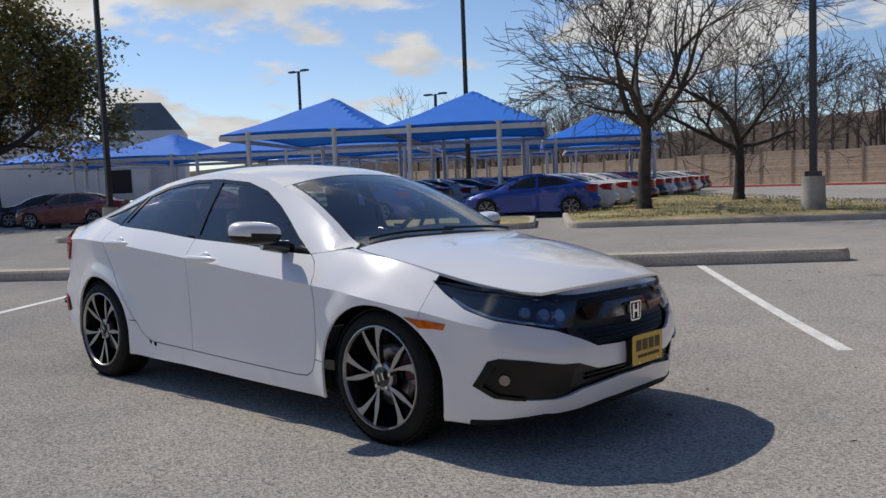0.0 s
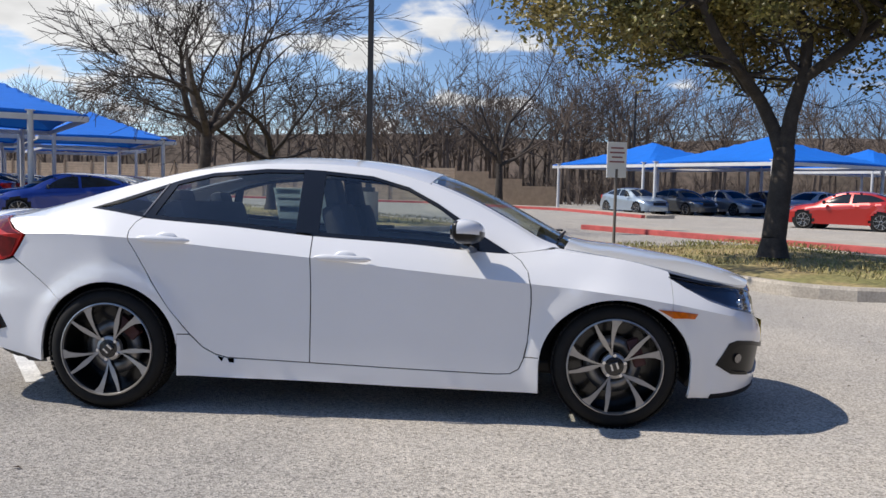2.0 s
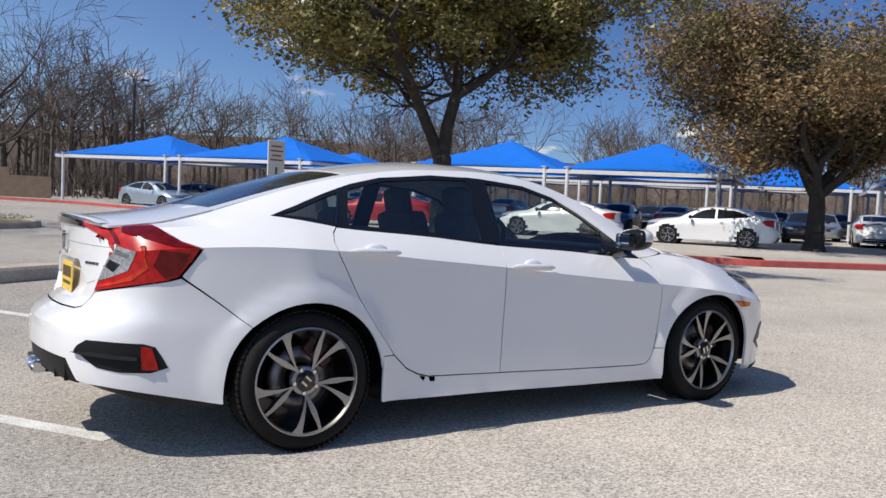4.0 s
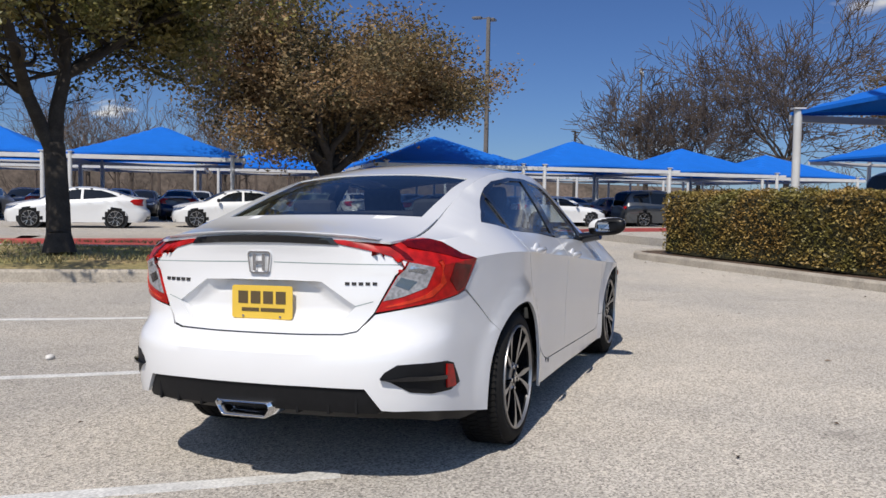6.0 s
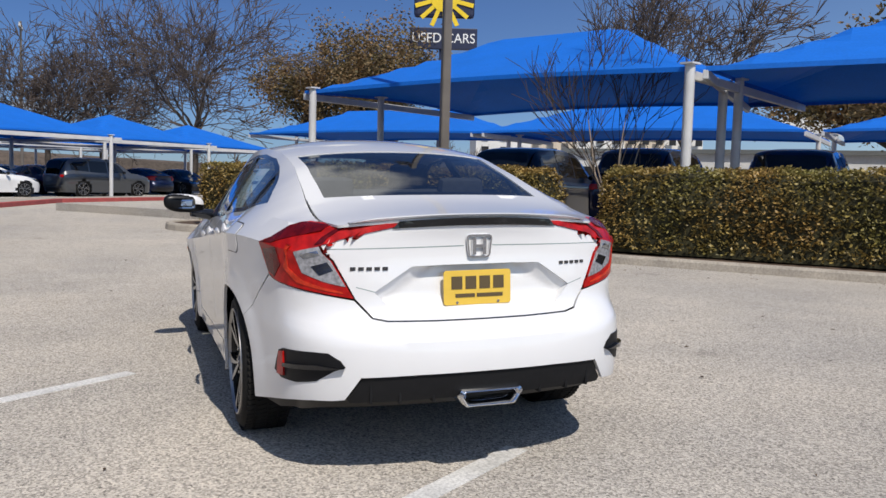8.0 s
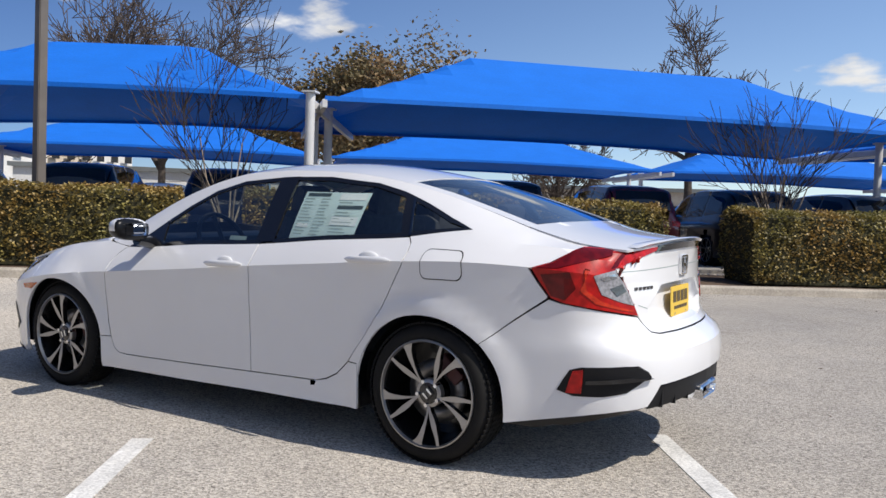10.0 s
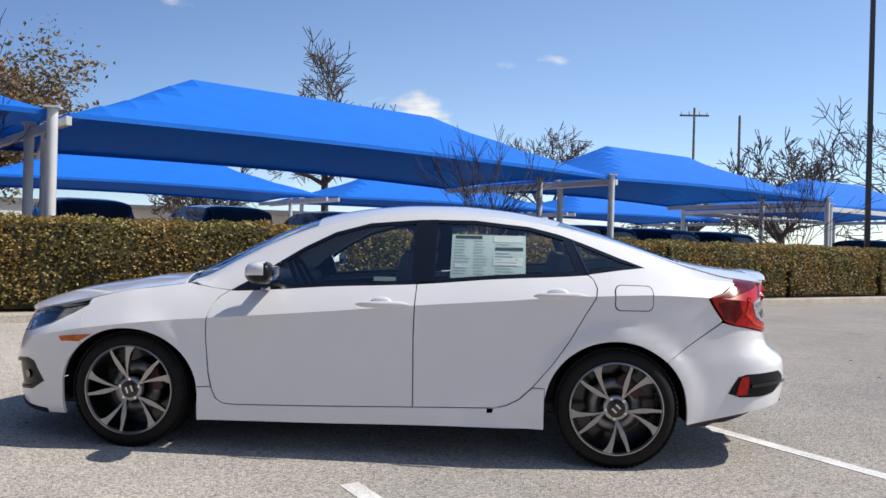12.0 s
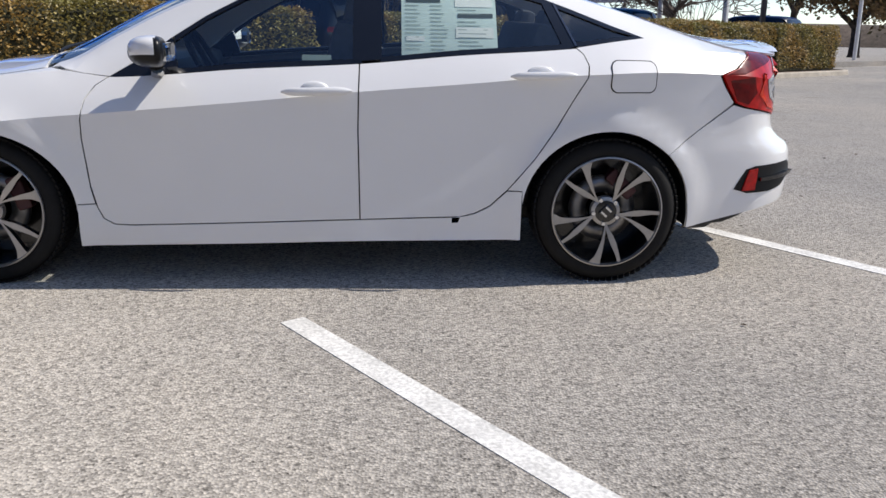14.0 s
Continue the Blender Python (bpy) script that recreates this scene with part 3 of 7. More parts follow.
def utility_pole(p, h, arms):
    root = empty("utility_pole", Matrix.Translation(p))
    tagged(root, "weathered wooden utility pole with a crossarm", "utility pole", "utility poles")
    tube("pole", (0, 0, 0), (0, 0, h), 0.20, M["greypole"], root, 0.13, 8)
    if arms:
        part("crossarm", bm_box(bmesh.new(), (0, 0, h - 0.9), (3.4, 0.16, 0.2)), M["greypole"], root)
        for x in (-1.5, -0.6, 0.6, 1.5):
            tube("insulator", (x, 0, h - 0.8), (x, 0, h - 0.35), 0.09, M["steel"], root, 0.06, 6)


def at_angle(az, dist, z=0.0, frm=(0, 0)):
    return Vector((frm[0] + dist * math.cos(radians(az)), frm[1] + dist * math.sin(radians(az)), z))


utility_pole(at_angle(-101.7, 105, 0, (-0.5, 5.6)), 18.8, True)
utility_pole(at_angle(-104.5, 95, 0, (-0.5, 5.6)), 16.2, False)
utility_pole(at_angle(7.0, 120, 0, (-5.5, 0)), 19.5, True)

# ---------------- signs ----------------


def lettering(name, body, size, m, material, parent, label="", extrude=0.01, align='CENTER', shear=0.0, wide=1.0):
    cu = bpy.data.curves.new(name, 'FONT')
    cu.body, cu.size, cu.extrude, cu.align_x, cu.align_y, cu.shear = body, size, extrude, align, 'CENTER', shear
    tmp = bpy.data.objects.new("tmp", cu)
    scene.collection.objects.link(tmp)
    me = bpy.data.meshes.new_from_object(tmp.evaluated_get(bpy.context.evaluated_depsgraph_get()))
    bpy.data.objects.remove(tmp)
    me.transform(m @ Matrix.Diagonal((wide, 1, 1, 1)))
    me.materials.append(material)
    ob = new(name, me)
    ob.parent = parent
    if label:
        tagged(ob, label)
    return ob


def small_sign():
    root = empty("notice_sign", Matrix.Translation(Vector((2.86, 10.82, 0.2))) @ Matrix.Rotation(radians(20), 4, 'Z'))
    tagged(root, "white notice board on a thin dark post in the lawn", "sign")
    tube("post", (0, 0, -0.1), (0, 0, 1.45), 0.028, M["greypole"], root)
    box("board", (0, 0, 1.62), (0.40, 0.02, 0.66), M["signwhite"], root, 0, 0.006)
    for side in (-1, 1):
        for k, w in enumerate((0.26, 0.30, 0.22, 0.30)):
            box("text_line", (0, side * 0.012, 1.84 - 0.085 * k), (w, 0.004, 0.028), M["text"], root)


small_sign()


def dealer_sign():
    root = empty("dealer_sign", Matrix.Translation((62.2, -22.9, -0.65)) @ Matrix.Rotation(radians(-90 - 20), 4, 'Z'))
    tagged(root, "tall roadside sign with a yellow sunburst over a navy board", "sign")
    part("pole", bm_box(bmesh.new(), (0, 0.25, 6.4), (0.7, 0.35, 12.8), 0, 0.03), M["signnavy"], root)
    part("board", bm_box(bmesh.new(), (0, 0, 13.6), (5.6, 0.45, 1.75), 0, 0.06), M["signnavy"], root)
    lettering("letters", "USED CARS", 1.12, Matrix.Translation((0, -0.24, 13.6)) @ Matrix.Rotation(radians(90), 4, 'X'), M["signwhite"], root, "white capital letters", wide=0.92)
    bm = bmesh.new()
    bm_box(bm, (0, 0, 16.3), (5.0, 0.4, 2.0), 0, 0.3)
    part("top_board", bm, M["signnavy"], root)
    part("red_band", bm_box(bmesh.new(), (0, -0.02, 17.6), (4.4, 0.5, 1.5), 0, 0.2), M["signred"], root)
    bm = bmesh.new()
    for k in range(7):
        a = radians(-15 - 25 * k)
        c, s_ = math.cos(a), math.sin(a)
        vs = [bm.verts.new((1.0 * math.cos(a - 0.16), -0.30, 16.9 + 1.0 * math.sin(a - 0.16))), bm.verts.new((2.5 * math.cos(a - 0.05), -0.30, 16.9 + 2.5 * math.sin(a - 0.05))),
              bm.verts.new((2.5 * math.cos(a + 0.09), -0.30, 16.9 + 2.5 * math.sin(a + 0.09))), bm.verts.new((1.0 * math.cos(a + 0.16), -0.30, 16.9 + 1.0 * math.sin(a + 0.16)))]
        bm.faces.new(vs)
    r_ = bmesh.ops.extrude_face_region(bm, geom=bm.faces[:])
    bmesh.ops.translate(bm, verts=[v for v in r_["geom"] if isinstance(v, bmesh.types.BMVert)], vec=(0, 0.15, 0))
    bm_tube(bm, (0, -0.32, 16.9), (0, -0.15, 16.9), 1.15, seg=24)
    part("sunburst", bm, M["signyellow"], root)


dealer_sign()

# ---------------- fence and buildings ----------------


def board_fence():
    """Horizontal tan boards between posts, from the west end to the corner."""
    a, b = Vector((-76.3, 70.7, 0)), Vector((-2.7, 57.4, 0))
    root = empty("board_fence", Matrix.Translation(a))
    tagged(root, "long tan horizontal board fence at the edge of the woods", "fence")
    L = (b - a).length
    dv = (b - a).normalized()
    rz = math.degrees(math.atan2(dv.y, dv.x))
    n_ = int(L / 2.5)
    rng = random.Random(5)
    for k in range(n_ + 1):
        p = dv * (k * L / n_)
        z1 = 2.75
        part("post", bm_box(bmesh.new(), (p.x, p.y, z1 / 2), (0.14, 0.14, z1), rz), M["fencedark"], root)
        if k < n_:
            q = dv * ((k + 0.5) * L / n_)
            top = 2.6 - (0.12 if k % 3 == 0 else 0.0)
            bm = bmesh.new()
            nb = 12
            for j in range(nb):
                bm_box(bm, (q.x, q.y, 0.12 + (top - 0.12) * (j + 0.5) / nb), (L / n_ - 0.12, 0.03 + 0.012 * (j % 2), (top - 0.12) / nb - 0.012), rz + rng.uniform(-0.15, 0.15))
            part("panel", bm, M["fence"], root)
    a2, b2 = b, Vector((4.6, 56.1, 0))
    r2 = empty("low_wall", Matrix.Translation(a2))
    tagged(r2, "stepped brown wall beyond the board fence", "wall", kind="structure")
    for k in range(3):
        p = (b2 - a2) * ((k + 0.5) / 3)
        part("wall_step", bm_box(bmesh.new(), (p.x, p.y, (2.4 - 0.5 * k) / 2), ((b2 - a2).length / 3, 0.2, 2.4 - 0.5 * k), math.degrees(math.atan2((b2 - a2).y, (b2 - a2).x))), M["fencedark"], r2)


board_fence()


def red_kerb(pts, name="red_kerb"):
    root = empty(name, Matrix.Translation(pts[0]))
    tagged(root, "red painted fire lane kerb with pale concrete behind", "kerb", "red kerbs", kind="structure")
    for k in range(len(pts) - 1):
        a, b = pts[k] - pts[0], pts[k + 1] - pts[0]
        m, dv = (a + b) / 2, b - a
        rz = math.degrees(math.atan2(dv.y, dv.x))
        part("kerb", bm_box(bmesh.new(), (m.x, m.y, 0.07), (dv.length + 0.05, 0.2, 0.16), rz, 0.02), M["redkerb"], root)
        nv = Vector((dv.y, -dv.x, 0)).normalized()
        part("verge", bm_box(bmesh.new(), (m.x + nv.x * 0.8, m.y + nv.y * 0.8, 0.068), (dv.length + 0.3, 1.4, 0.15), rz), M["concrete"], root)


red_kerb([UV(27.5, -20), UV(25.5, -13), UV(21.0, -7.8), UV(16.0, -1.0), UV(15.2, 6.0), UV(15.2, 16.0)])
red_kerb([Vector((7.2, 34.1, 0)), Vector((4.2, 44.1, 0)), Vector((-4.8, 55.9, 0)), Vector((-21, 59.6, 0)), Vector((-76.2, 69.2, 0))])


def white_building():
    root = empty("white_building", Matrix.Translation((-56, 24, 0)) @ Matrix.Rotation(radians(145 - 90), 4, 'Z'))
    tagged(root, "white rendered showroom with a round-vented chimney and grey roof", "building")
    bm = bmesh.new()
    vs = [(-16, 0, 0), (5.5, 0, 0), (5.5, 0, 3.4), (0.5, 0, 6.0), (-3.5, 0, 7.6), (-16, 0, 7.6)]
    f0 = bm.faces.new([bm.verts.new(v) for v in vs])
    r_ = bmesh.ops.extrude_face_region(bm, geom=[f0])
    bmesh.ops.translate(bm, verts=[v for v in r_["geom"] if isinstance(v, bmesh.types.BMVert)], vec=(0, 18, 0))
    bmesh.ops.recalc_face_normals(bm, faces=bm.faces[:])
    part("wall", bm, M["white_wall"], root)
    part("chimney", bm_box(bmesh.new(), (-0.6, 1.6, 5.0), (3.2, 2.6, 9.0), 0, 0.05), M["white_wall"], root)
    part("chimney_cap", bm_box(bmesh.new(), (-0.6, 1.6, 9.6), (3.5, 2.9, 0.3), 0, 0.05), M["white_wall"], root)
    tube("round_vent", (-0.6, 0.32, 8.5), (-0.6, 0.26, 8.5), 0.62, M["black"], root)
    bm = bmesh.new()
    b0 = [(2, 3, 6.0), (8, 3, 6.0), (8, 9, 6.0), (2, 9, 6.0)]
    b1 = [(3.2, 4.2, 8.2), (6.4, 4.2, 8.2), (6.4, 7.8, 8.2), (3.2, 7.8, 8.2)]
    v0, v1 = [bm.verts.new(p) for p in b0], [bm.verts.new(p) for p in b1]
    for k in range(4):
        bm.faces.new((v0[k], v0[(k + 1) % 4], v1[(k + 1) % 4], v1[k]))
    bm.faces.new(v1)
    part("roof", bm, M["greyroof"], root)
    part("tower", bm_box(bmesh.new(), (5, 6, 3.0), (6, 6, 6.0)), M["white_wall"], root)
    for x in (-12, -8, 3.6):
        w = part("window", bm_box(bmesh.new(), (x, -0.02, 2.2), (1.6, 0.1, 1.8)), M["black"], root)
        part("frame", bm_box(bmesh.new(), (x, -0.04, 1.25), (1.8, 0.14, 0.12)), M["white_wall"], w)


white_building()


def apartments():
    root = empty("apartment_block", Matrix.Translation(at_angle(-29.5, 190, 0, (-4.5, 2.6))) @ Matrix.Rotation(radians(-29.5 - 90 + 14), 4, 'Z'))
    tagged(root, "far beige apartment block of several storeys", "building")
    rng = random.Random(2)
    x = -24
    for k in range(5):
        w = rng.uniform(8, 12)
        h = rng.choice((11.5, 13.5, 12.5, 14.5))
        part("wall", bm_box(bmesh.new(), (x + w / 2, rng.uniform(-1, 1), h / 2), (w - 0.1, 12, h)), M["beige_wall"] if k % 2 else M["white_wall"], root)
        part("roof", bm_box(bmesh.new(), (x + w / 2, 0, h + 0.2), (w + 0.4, 13, 0.4)), M["greyroof"], root)
        for fl in range(4):
            for c in range(3):
                part("window", bm_box(bmesh.new(), (x + w * (c + 0.5) / 3, -7.02, 1.8 + fl * 3.0), (1.4, 0.3, 1.6)), M["black"], root)
        x += w


apartments()


def low_building(az, dist, w, h, label, material, frm=(-2, 4)):
    root = empty("low_building", Matrix.Translation(at_angle(az, dist, 0, frm)) @ Matrix.Rotation(radians(az - 90), 4, 'Z'))
    tagged(root, label, "building")
    part("wall", bm_box(bmesh.new(), (0, 5, h / 2), (w, 10, h)), material, root)
    part("roof", bm_box(bmesh.new(), (0, 5, h + 0.15), (w + 0.6, 10.6, 0.3)), M["greyroof"], root)
    for k in range(int(w / 5)):
        part("door", bm_box(bmesh.new(), (-w / 2 + 2.5 + 5 * k, -0.03, h * 0.36), (2.6, 0.12, h * 0.7)), M["steel"] if k % 2 else M["black"], root)


low_building(-47, 62, 34, 3.6, "low white workshop building beyond the canopies", M["white_wall"])
low_building(-68, 66, 30, 3.6, "low grey workshop building beyond the canopies", M["beige_wall"])

# ---------------- trees ----------------


def grow(rng, p, dv, length, r, level, top, out, droop=0.0, kink=0.22, spread=0.75, kids=(3, 5), seglen=4):
    """A limb as a bent tapering chain of segments, with side limbs; out gets (p0, p1, r0, r1, level)."""
    seg = max(2, seglen - level // 2)
    tips = []
    for k in range(seg):
        w0, w1 = k / seg, (k + 1) / seg
        dv = (dv + Vector((rng.gauss(0, kink), rng.gauss(0, kink), rng.gauss(0, kink * 0.6) + 0.05 - droop * level))).normalized()
        q = p + dv * (length / seg)
        out.append((p, q, r * (1 - 0.62 * w0), r * (1 - 0.62 * w1), level))
        tips.append((q.copy(), dv.copy(), r * (1 - 0.62 * w1), w1))
        p = q
    if level < top:
        n_ = rng.randint(*kids)
        for k in range(n_):
            q, d0, rr, w = rng.choice(tips) if k else tips[-1]
            side = Vector((rng.gauss(0, 1), rng.gauss(0, 1), rng.gauss(0, 0.55)))
            side = (side - side.dot(d0) * d0).normalized()
            nd = (d0 + side * rng.uniform(spread * 0.6, spread * 1.3)).normalized()
            grow(rng, q, nd, length * rng.uniform(0.52, 0.82), rr * rng.uniform(0.55, 0.8), level + 1, top, out, droop, kink, spread, kids, seglen)


def tubes(segs, sides):
    verts, faces = [], []
    for p0, p1, r0, r1, lv in segs:
        n_ = sides(lv)
        dv = (p1 - p0)
        if dv.length < 1e-5:
            continue
        q = dv.to_track_quat('Z', 'Y')
        k = len(verts)
        for p, r in ((p0, r0), (p1 + dv * 0.03, r1)):
            for j in range(n_):
                a = 6.2832 * j / n_
                verts.append(tuple(p + q @ Vector((r * math.cos(a), r * math.sin(a), 0))))
        for j in range(n_):
            faces.append((k + j, k + (j + 1) % n_, k + n_ + (j + 1) % n_, k + n_ + j))
    return verts, faces


def leaf_cloud(rng, points, per, spread, size):
    verts, faces = [], []
    for p in points:
        for _ in range(per):
            q = p + Vector((rng.gauss(0, spread), rng.gauss(0, spread), rng.gauss(0, spread * 0.8)))
            r = Euler((rng.uniform(-1.2, 1.2), rng.uniform(-1.2, 1.2), rng.uniform(0, 6.28))).to_matrix()
            s_ = size * rng.uniform(0.6, 1.3)
            k = len(verts)
            verts += [tuple(q + r @ Vector(o)) for o in ((-s_ * 0.5, 0, 0), (0, -s_, s_ * 0.2), (s_ * 0.5, 0, 0), (0, s_, s_ * 0.2))]
            faces.append((k, k + 1, k + 2, k + 3))
    return verts, faces


def tree(name, p, seed, trunk_h, trunk_r, limb, top, label, bark="bark", leaves=None, forks=4, lean=(0, 0), spread=0.75, kids=(3, 5), per=30, leafspread=0.28, leafsize=0.05, up=0.7, minr=0.006, kink=0.22, twig="twig", leafmin=0.0):
    rng = random.Random(seed)
    root = empty(name, Matrix.Translation(p))
    tagged(root, label, "tree", "trees")
    segs = []
    q = Vector((0, 0, -0.1))
    dv = Vector((lean[0], lean[1], 1)).normalized()
    n_ = 6
    for k in range(n_):
        d2 = (dv + Vector((rng.gauss(0, 0.04), rng.gauss(0, 0.04), 0))).normalized()
        r0 = trunk_r * (1 - 0.3 * k / n_) * (1.35 if k == 0 else 1)
        r1 = trunk_r * (1 - 0.3 * (k + 1) / n_)
        nq = q + d2 * (trunk_h / n_)
        segs.append((q, nq, r0, r1, 0))
        q = nq
    trunk = segs
    limbs = []
    for k in range(forks):
        a = 6.2832 * (k + rng.uniform(-0.25, 0.25)) / forks
        d2 = Vector((math.cos(a), math.sin(a), up * rng.uniform(0.7, 1.5))).normalized()
        grow(rng, q - dv * rng.uniform(0, trunk_h * 0.18), d2, limb * rng.uniform(0.8, 1.15), trunk_r * rng.uniform(0.42, 0.62), 1, top, limbs, 0.0, kink, spread, kids)
    limbs = [(a, b, max(minr, r0), max(minr * 0.8, r1), lv) for a, b, r0, r1, lv in limbs]
    v, f_ = tubes(trunk + [s for s in limbs if s[4] <= 1], lambda lv: 10 if lv == 0 else 8)
    raw("trunk", v, f_, M[bark], root, smooth=True)
    v, f_ = tubes([s for s in limbs if s[4] > 1], lambda lv: 5 if lv <= 2 else 3)
    raw("crown", v, f_, M[twig if not leaves else bark], root, smooth=True)
    if leaves:
        pts = [b for a, b, r0, r1, lv in limbs if lv >= top - 1 and b.z > leafmin + rng.uniform(-0.25, 0.35)]
        v, f_ = leaf_cloud(rng, pts, per, leafspread, leafsize)
        raw("leaves", v, f_, M[leaves], root)
    return root


BARE = "leafless winter shade tree with a dark forked crown"
tree("bare_tree", UV(4.4, 20.5, 0.2), 3, 2.9, 0.21, 3.4, 5, BARE, forks=5, up=0.75, kids=(4, 5), minr=0.010, lean=(0.03, 0))
tree("bare_tree", UV(8.26, 25.6, 0.2), 8, 2.2, 0.20, 3.2, 5, BARE, "darkbark", forks=5, up=0.65, kids=(4, 5), minr=0.010)
tree("bare_tree", Vector((0.5, 54, 0)), 21, 3.4, 0.30, 5.4, 5, "tall leafless tree behind the brown wall", "darkbark", forks=4, up=1.1, kids=(3, 4), minr=0.014)


def live_oak():
    """A low-forked oak: two stems leave the trunk in a V, each carrying a broad dense crown."""
    rng = random.Random(5)
    base = Vector((5.05, 8.45, 0.33))
    root = empty("live_oak", Matrix.Translation(base))
    tagged(root, "spreading live oak with small olive and yellowing leaves", "tree", "trees")

    def chain(pts, r0, r1):
        pts = [Vector(p) - base for p in pts]
        n_ = len(pts) - 1
        return [(pts[k], pts[k + 1], r0 + (r1 - r0) * k / n_, r0 + (r1 - r0) * (k + 1) / n_, 0) for k in range(n_)]
    stem = chain([(5.03, 8.43, 0.25), (5.04, 8.45, 0.55)], 0.26, 0.185) + chain([(5.04, 8.45, 0.55), (5.10, 8.52, 1.0), (5.17, 8.62, 1.5), (5.22, 8.71, 1.95)], 0.185, 0.165)
    left = chain([(5.20, 8.69, 1.80), (5.10, 8.85, 2.25), (4.88, 8.90, 2.72), (4.50, 8.66, 3.12), (4.02, 8.33, 3.60), (3.7, 8.1, 4.1)], 0.12, 0.065)
    right = chain([(5.22, 8.71, 1.85), (5.30, 8.73, 2.5), (5.46, 8.70, 3.15), (5.50, 8.75, 3.7), (5.35, 8.9, 4.3)], 0.13, 0.075)
    arm = chain([(5.44, 8.70, 3.08), (5.75, 8.52, 3.32), (6.09, 8.36, 3.62), (6.5, 8.1, 4.0)], 0.09, 0.06)
    limbs = []
    for p, count, dv, up in ((left[-1][1], 6, (-0.35, 0.1), 0.4), (left[-2][0], 3, (-0.3, -0.3), 0.35), (left[-3][0], 2, (-0.3, 0.6), 0.45), (right[-1][1], 6, (-0.1, 0.1), 0.55), (right[-2][0], 3, (0.0, 0.5), 0.4), (arm[-1][1], 6, (0.4, -0.2), 0.4), (arm[-1][0], 3, (0.1, -0.5), 0.35)):
        for k in range(count):
            a = 6.2832 * (k + rng.uniform(-0.3, 0.3)) / count
            d2 = Vector((math.cos(a) + dv[0], math.sin(a) + dv[1], up * rng.uniform(0.3, 1.8))).normalized()
            grow(rng, p.copy(), d2, rng.uniform(1.0, 1.5), 0.045, 1, 4, limbs, 0.01, 0.24, 0.85, (3, 4), 4)
    limbs = [(a, b, max(0.006, r0), max(0.005, r1), lv) for a, b, r0, r1, lv in limbs]
    v, f_ = tubes(stem + left + right + arm, lambda lv: 14)
    raw("trunk", v, f_, M["darkbark"], root, smooth=True)
    v, f_ = tubes(limbs, lambda lv: 6 if lv == 1 else 4 if lv == 2 else 3)
    raw("crown", v, f_, M["darkbark"], root, smooth=True)
    pts = [b for a, b, r0, r1, lv in limbs if lv >= 3 and b.z > 3.0 + rng.uniform(-0.3, 0.4) + 0.45 * max(0.0, 2.0 - math.hypot(b.x, b.y))]
    v, f_ = leaf_cloud(rng, pts, 24, 0.17, 0.055)
    raw("leaves", v, f_, M["oakleaf"], root)


live_oak()
tree("brown_oak", UV(27.5, -2.2), 14, 2.3, 0.35, 3.5, 4, "large oak holding dry brown leaves", "darkbark", "brownleaf", forks=9, up=0.95, kids=(4, 5), per=40, leafspread=0.36, leafsize=0.085, leafmin=2.3)
tree("dark_oak", at_angle(159.5, 44, 0, (4.2, -3.6)), 17, 3.6, 0.45, 3.3, 4, "dark evergreen oak before the white building", "bark", "oakleaf", forks=6, up=0.9, kids=(4, 5), per=26, leafspread=0.5, leafsize=0.13)
for s_, n_, sd, hh in ((1.75, 10.3, 31, 1.0), (-8.7, 10.2, 32, 0.9), (-20.3, 10.2, 33, 0.85)):
    tree("crepe_myrtle", SN(s_, n_, 0.15), sd, 0.5, 0.045, 1.75 * hh, 4, "leafless many-stemmed crepe myrtle in the hedge bed", "palebark", forks=7, up=2.6, spread=0.42, kids=(3, 4), minr=0.007, kink=0.12)
# trees beyond the canopies: direction, distance, seed, trunk, limb, spread upwards, leaves
for az, dist, sd, th, lm, up, leaf, frm in (
        (-15.0, 75, 41, 4.0, 4.9, 1.3, True, (-5.5, -.3)), (-2.4, 72, 42, 4.4, 6.0, 1.25, False, (-5.5, -.3)), (6.2, 75, 43, 3.6, 4.4, 1.0, False, (-5.5, -.3)), (3.0, 84, 54, 3.4, 4.4, 1.0, False, (-5.5, -.3)), (-10.2, 78, 44, 4.2, 5.1, 1.4, True, (-5.5, -.3)),
        (-50, 50, 45, 3.6, 3.9, 1.3, True, (-4.5, 2.6)), (-37.5, 52, 46, 4.0, 4.4, 1.3, False, (-4.5, 2.6)),
        (-77.4, 52, 47, 6.0, 3.3, 0.7, False, (-.6, 5.6)), (-92.7, 60, 48, 4.4, 2.6, 0.7, False, (-.6, 5.6)), (-107.2, 52, 49, 2.6, 2.6, 0.7, False, (-.6, 5.6)), (-101.7, 62, 52, 3.0, 2.6, 0.7, False, (-.6, 5.6)),
        (-114.2, 62, 50, 3.0, 3.4, 1.3, False, (-.6, 5.6)), (-117.7, 58, 51, 2.2, 2.6, 1.0, True, (-.6, 5.6)), (-69.2, 52, 53, 2.0, 2.2, 0.8, False, (-.6, 5.6))):
    p = at_angle(az, dist, 0, frm)
    if leaf:
        tree("leafy_tree", p, sd, th, 0.34, lm, 4, "far tree with brownish winter leaves", "bark", "brownleaf", forks=6, up=up, kids=(4, 5), per=16, leafspread=0.55, leafsize=0.16)
    else:
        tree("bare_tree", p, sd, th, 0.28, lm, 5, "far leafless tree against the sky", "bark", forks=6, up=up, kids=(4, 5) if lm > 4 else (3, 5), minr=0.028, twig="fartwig")


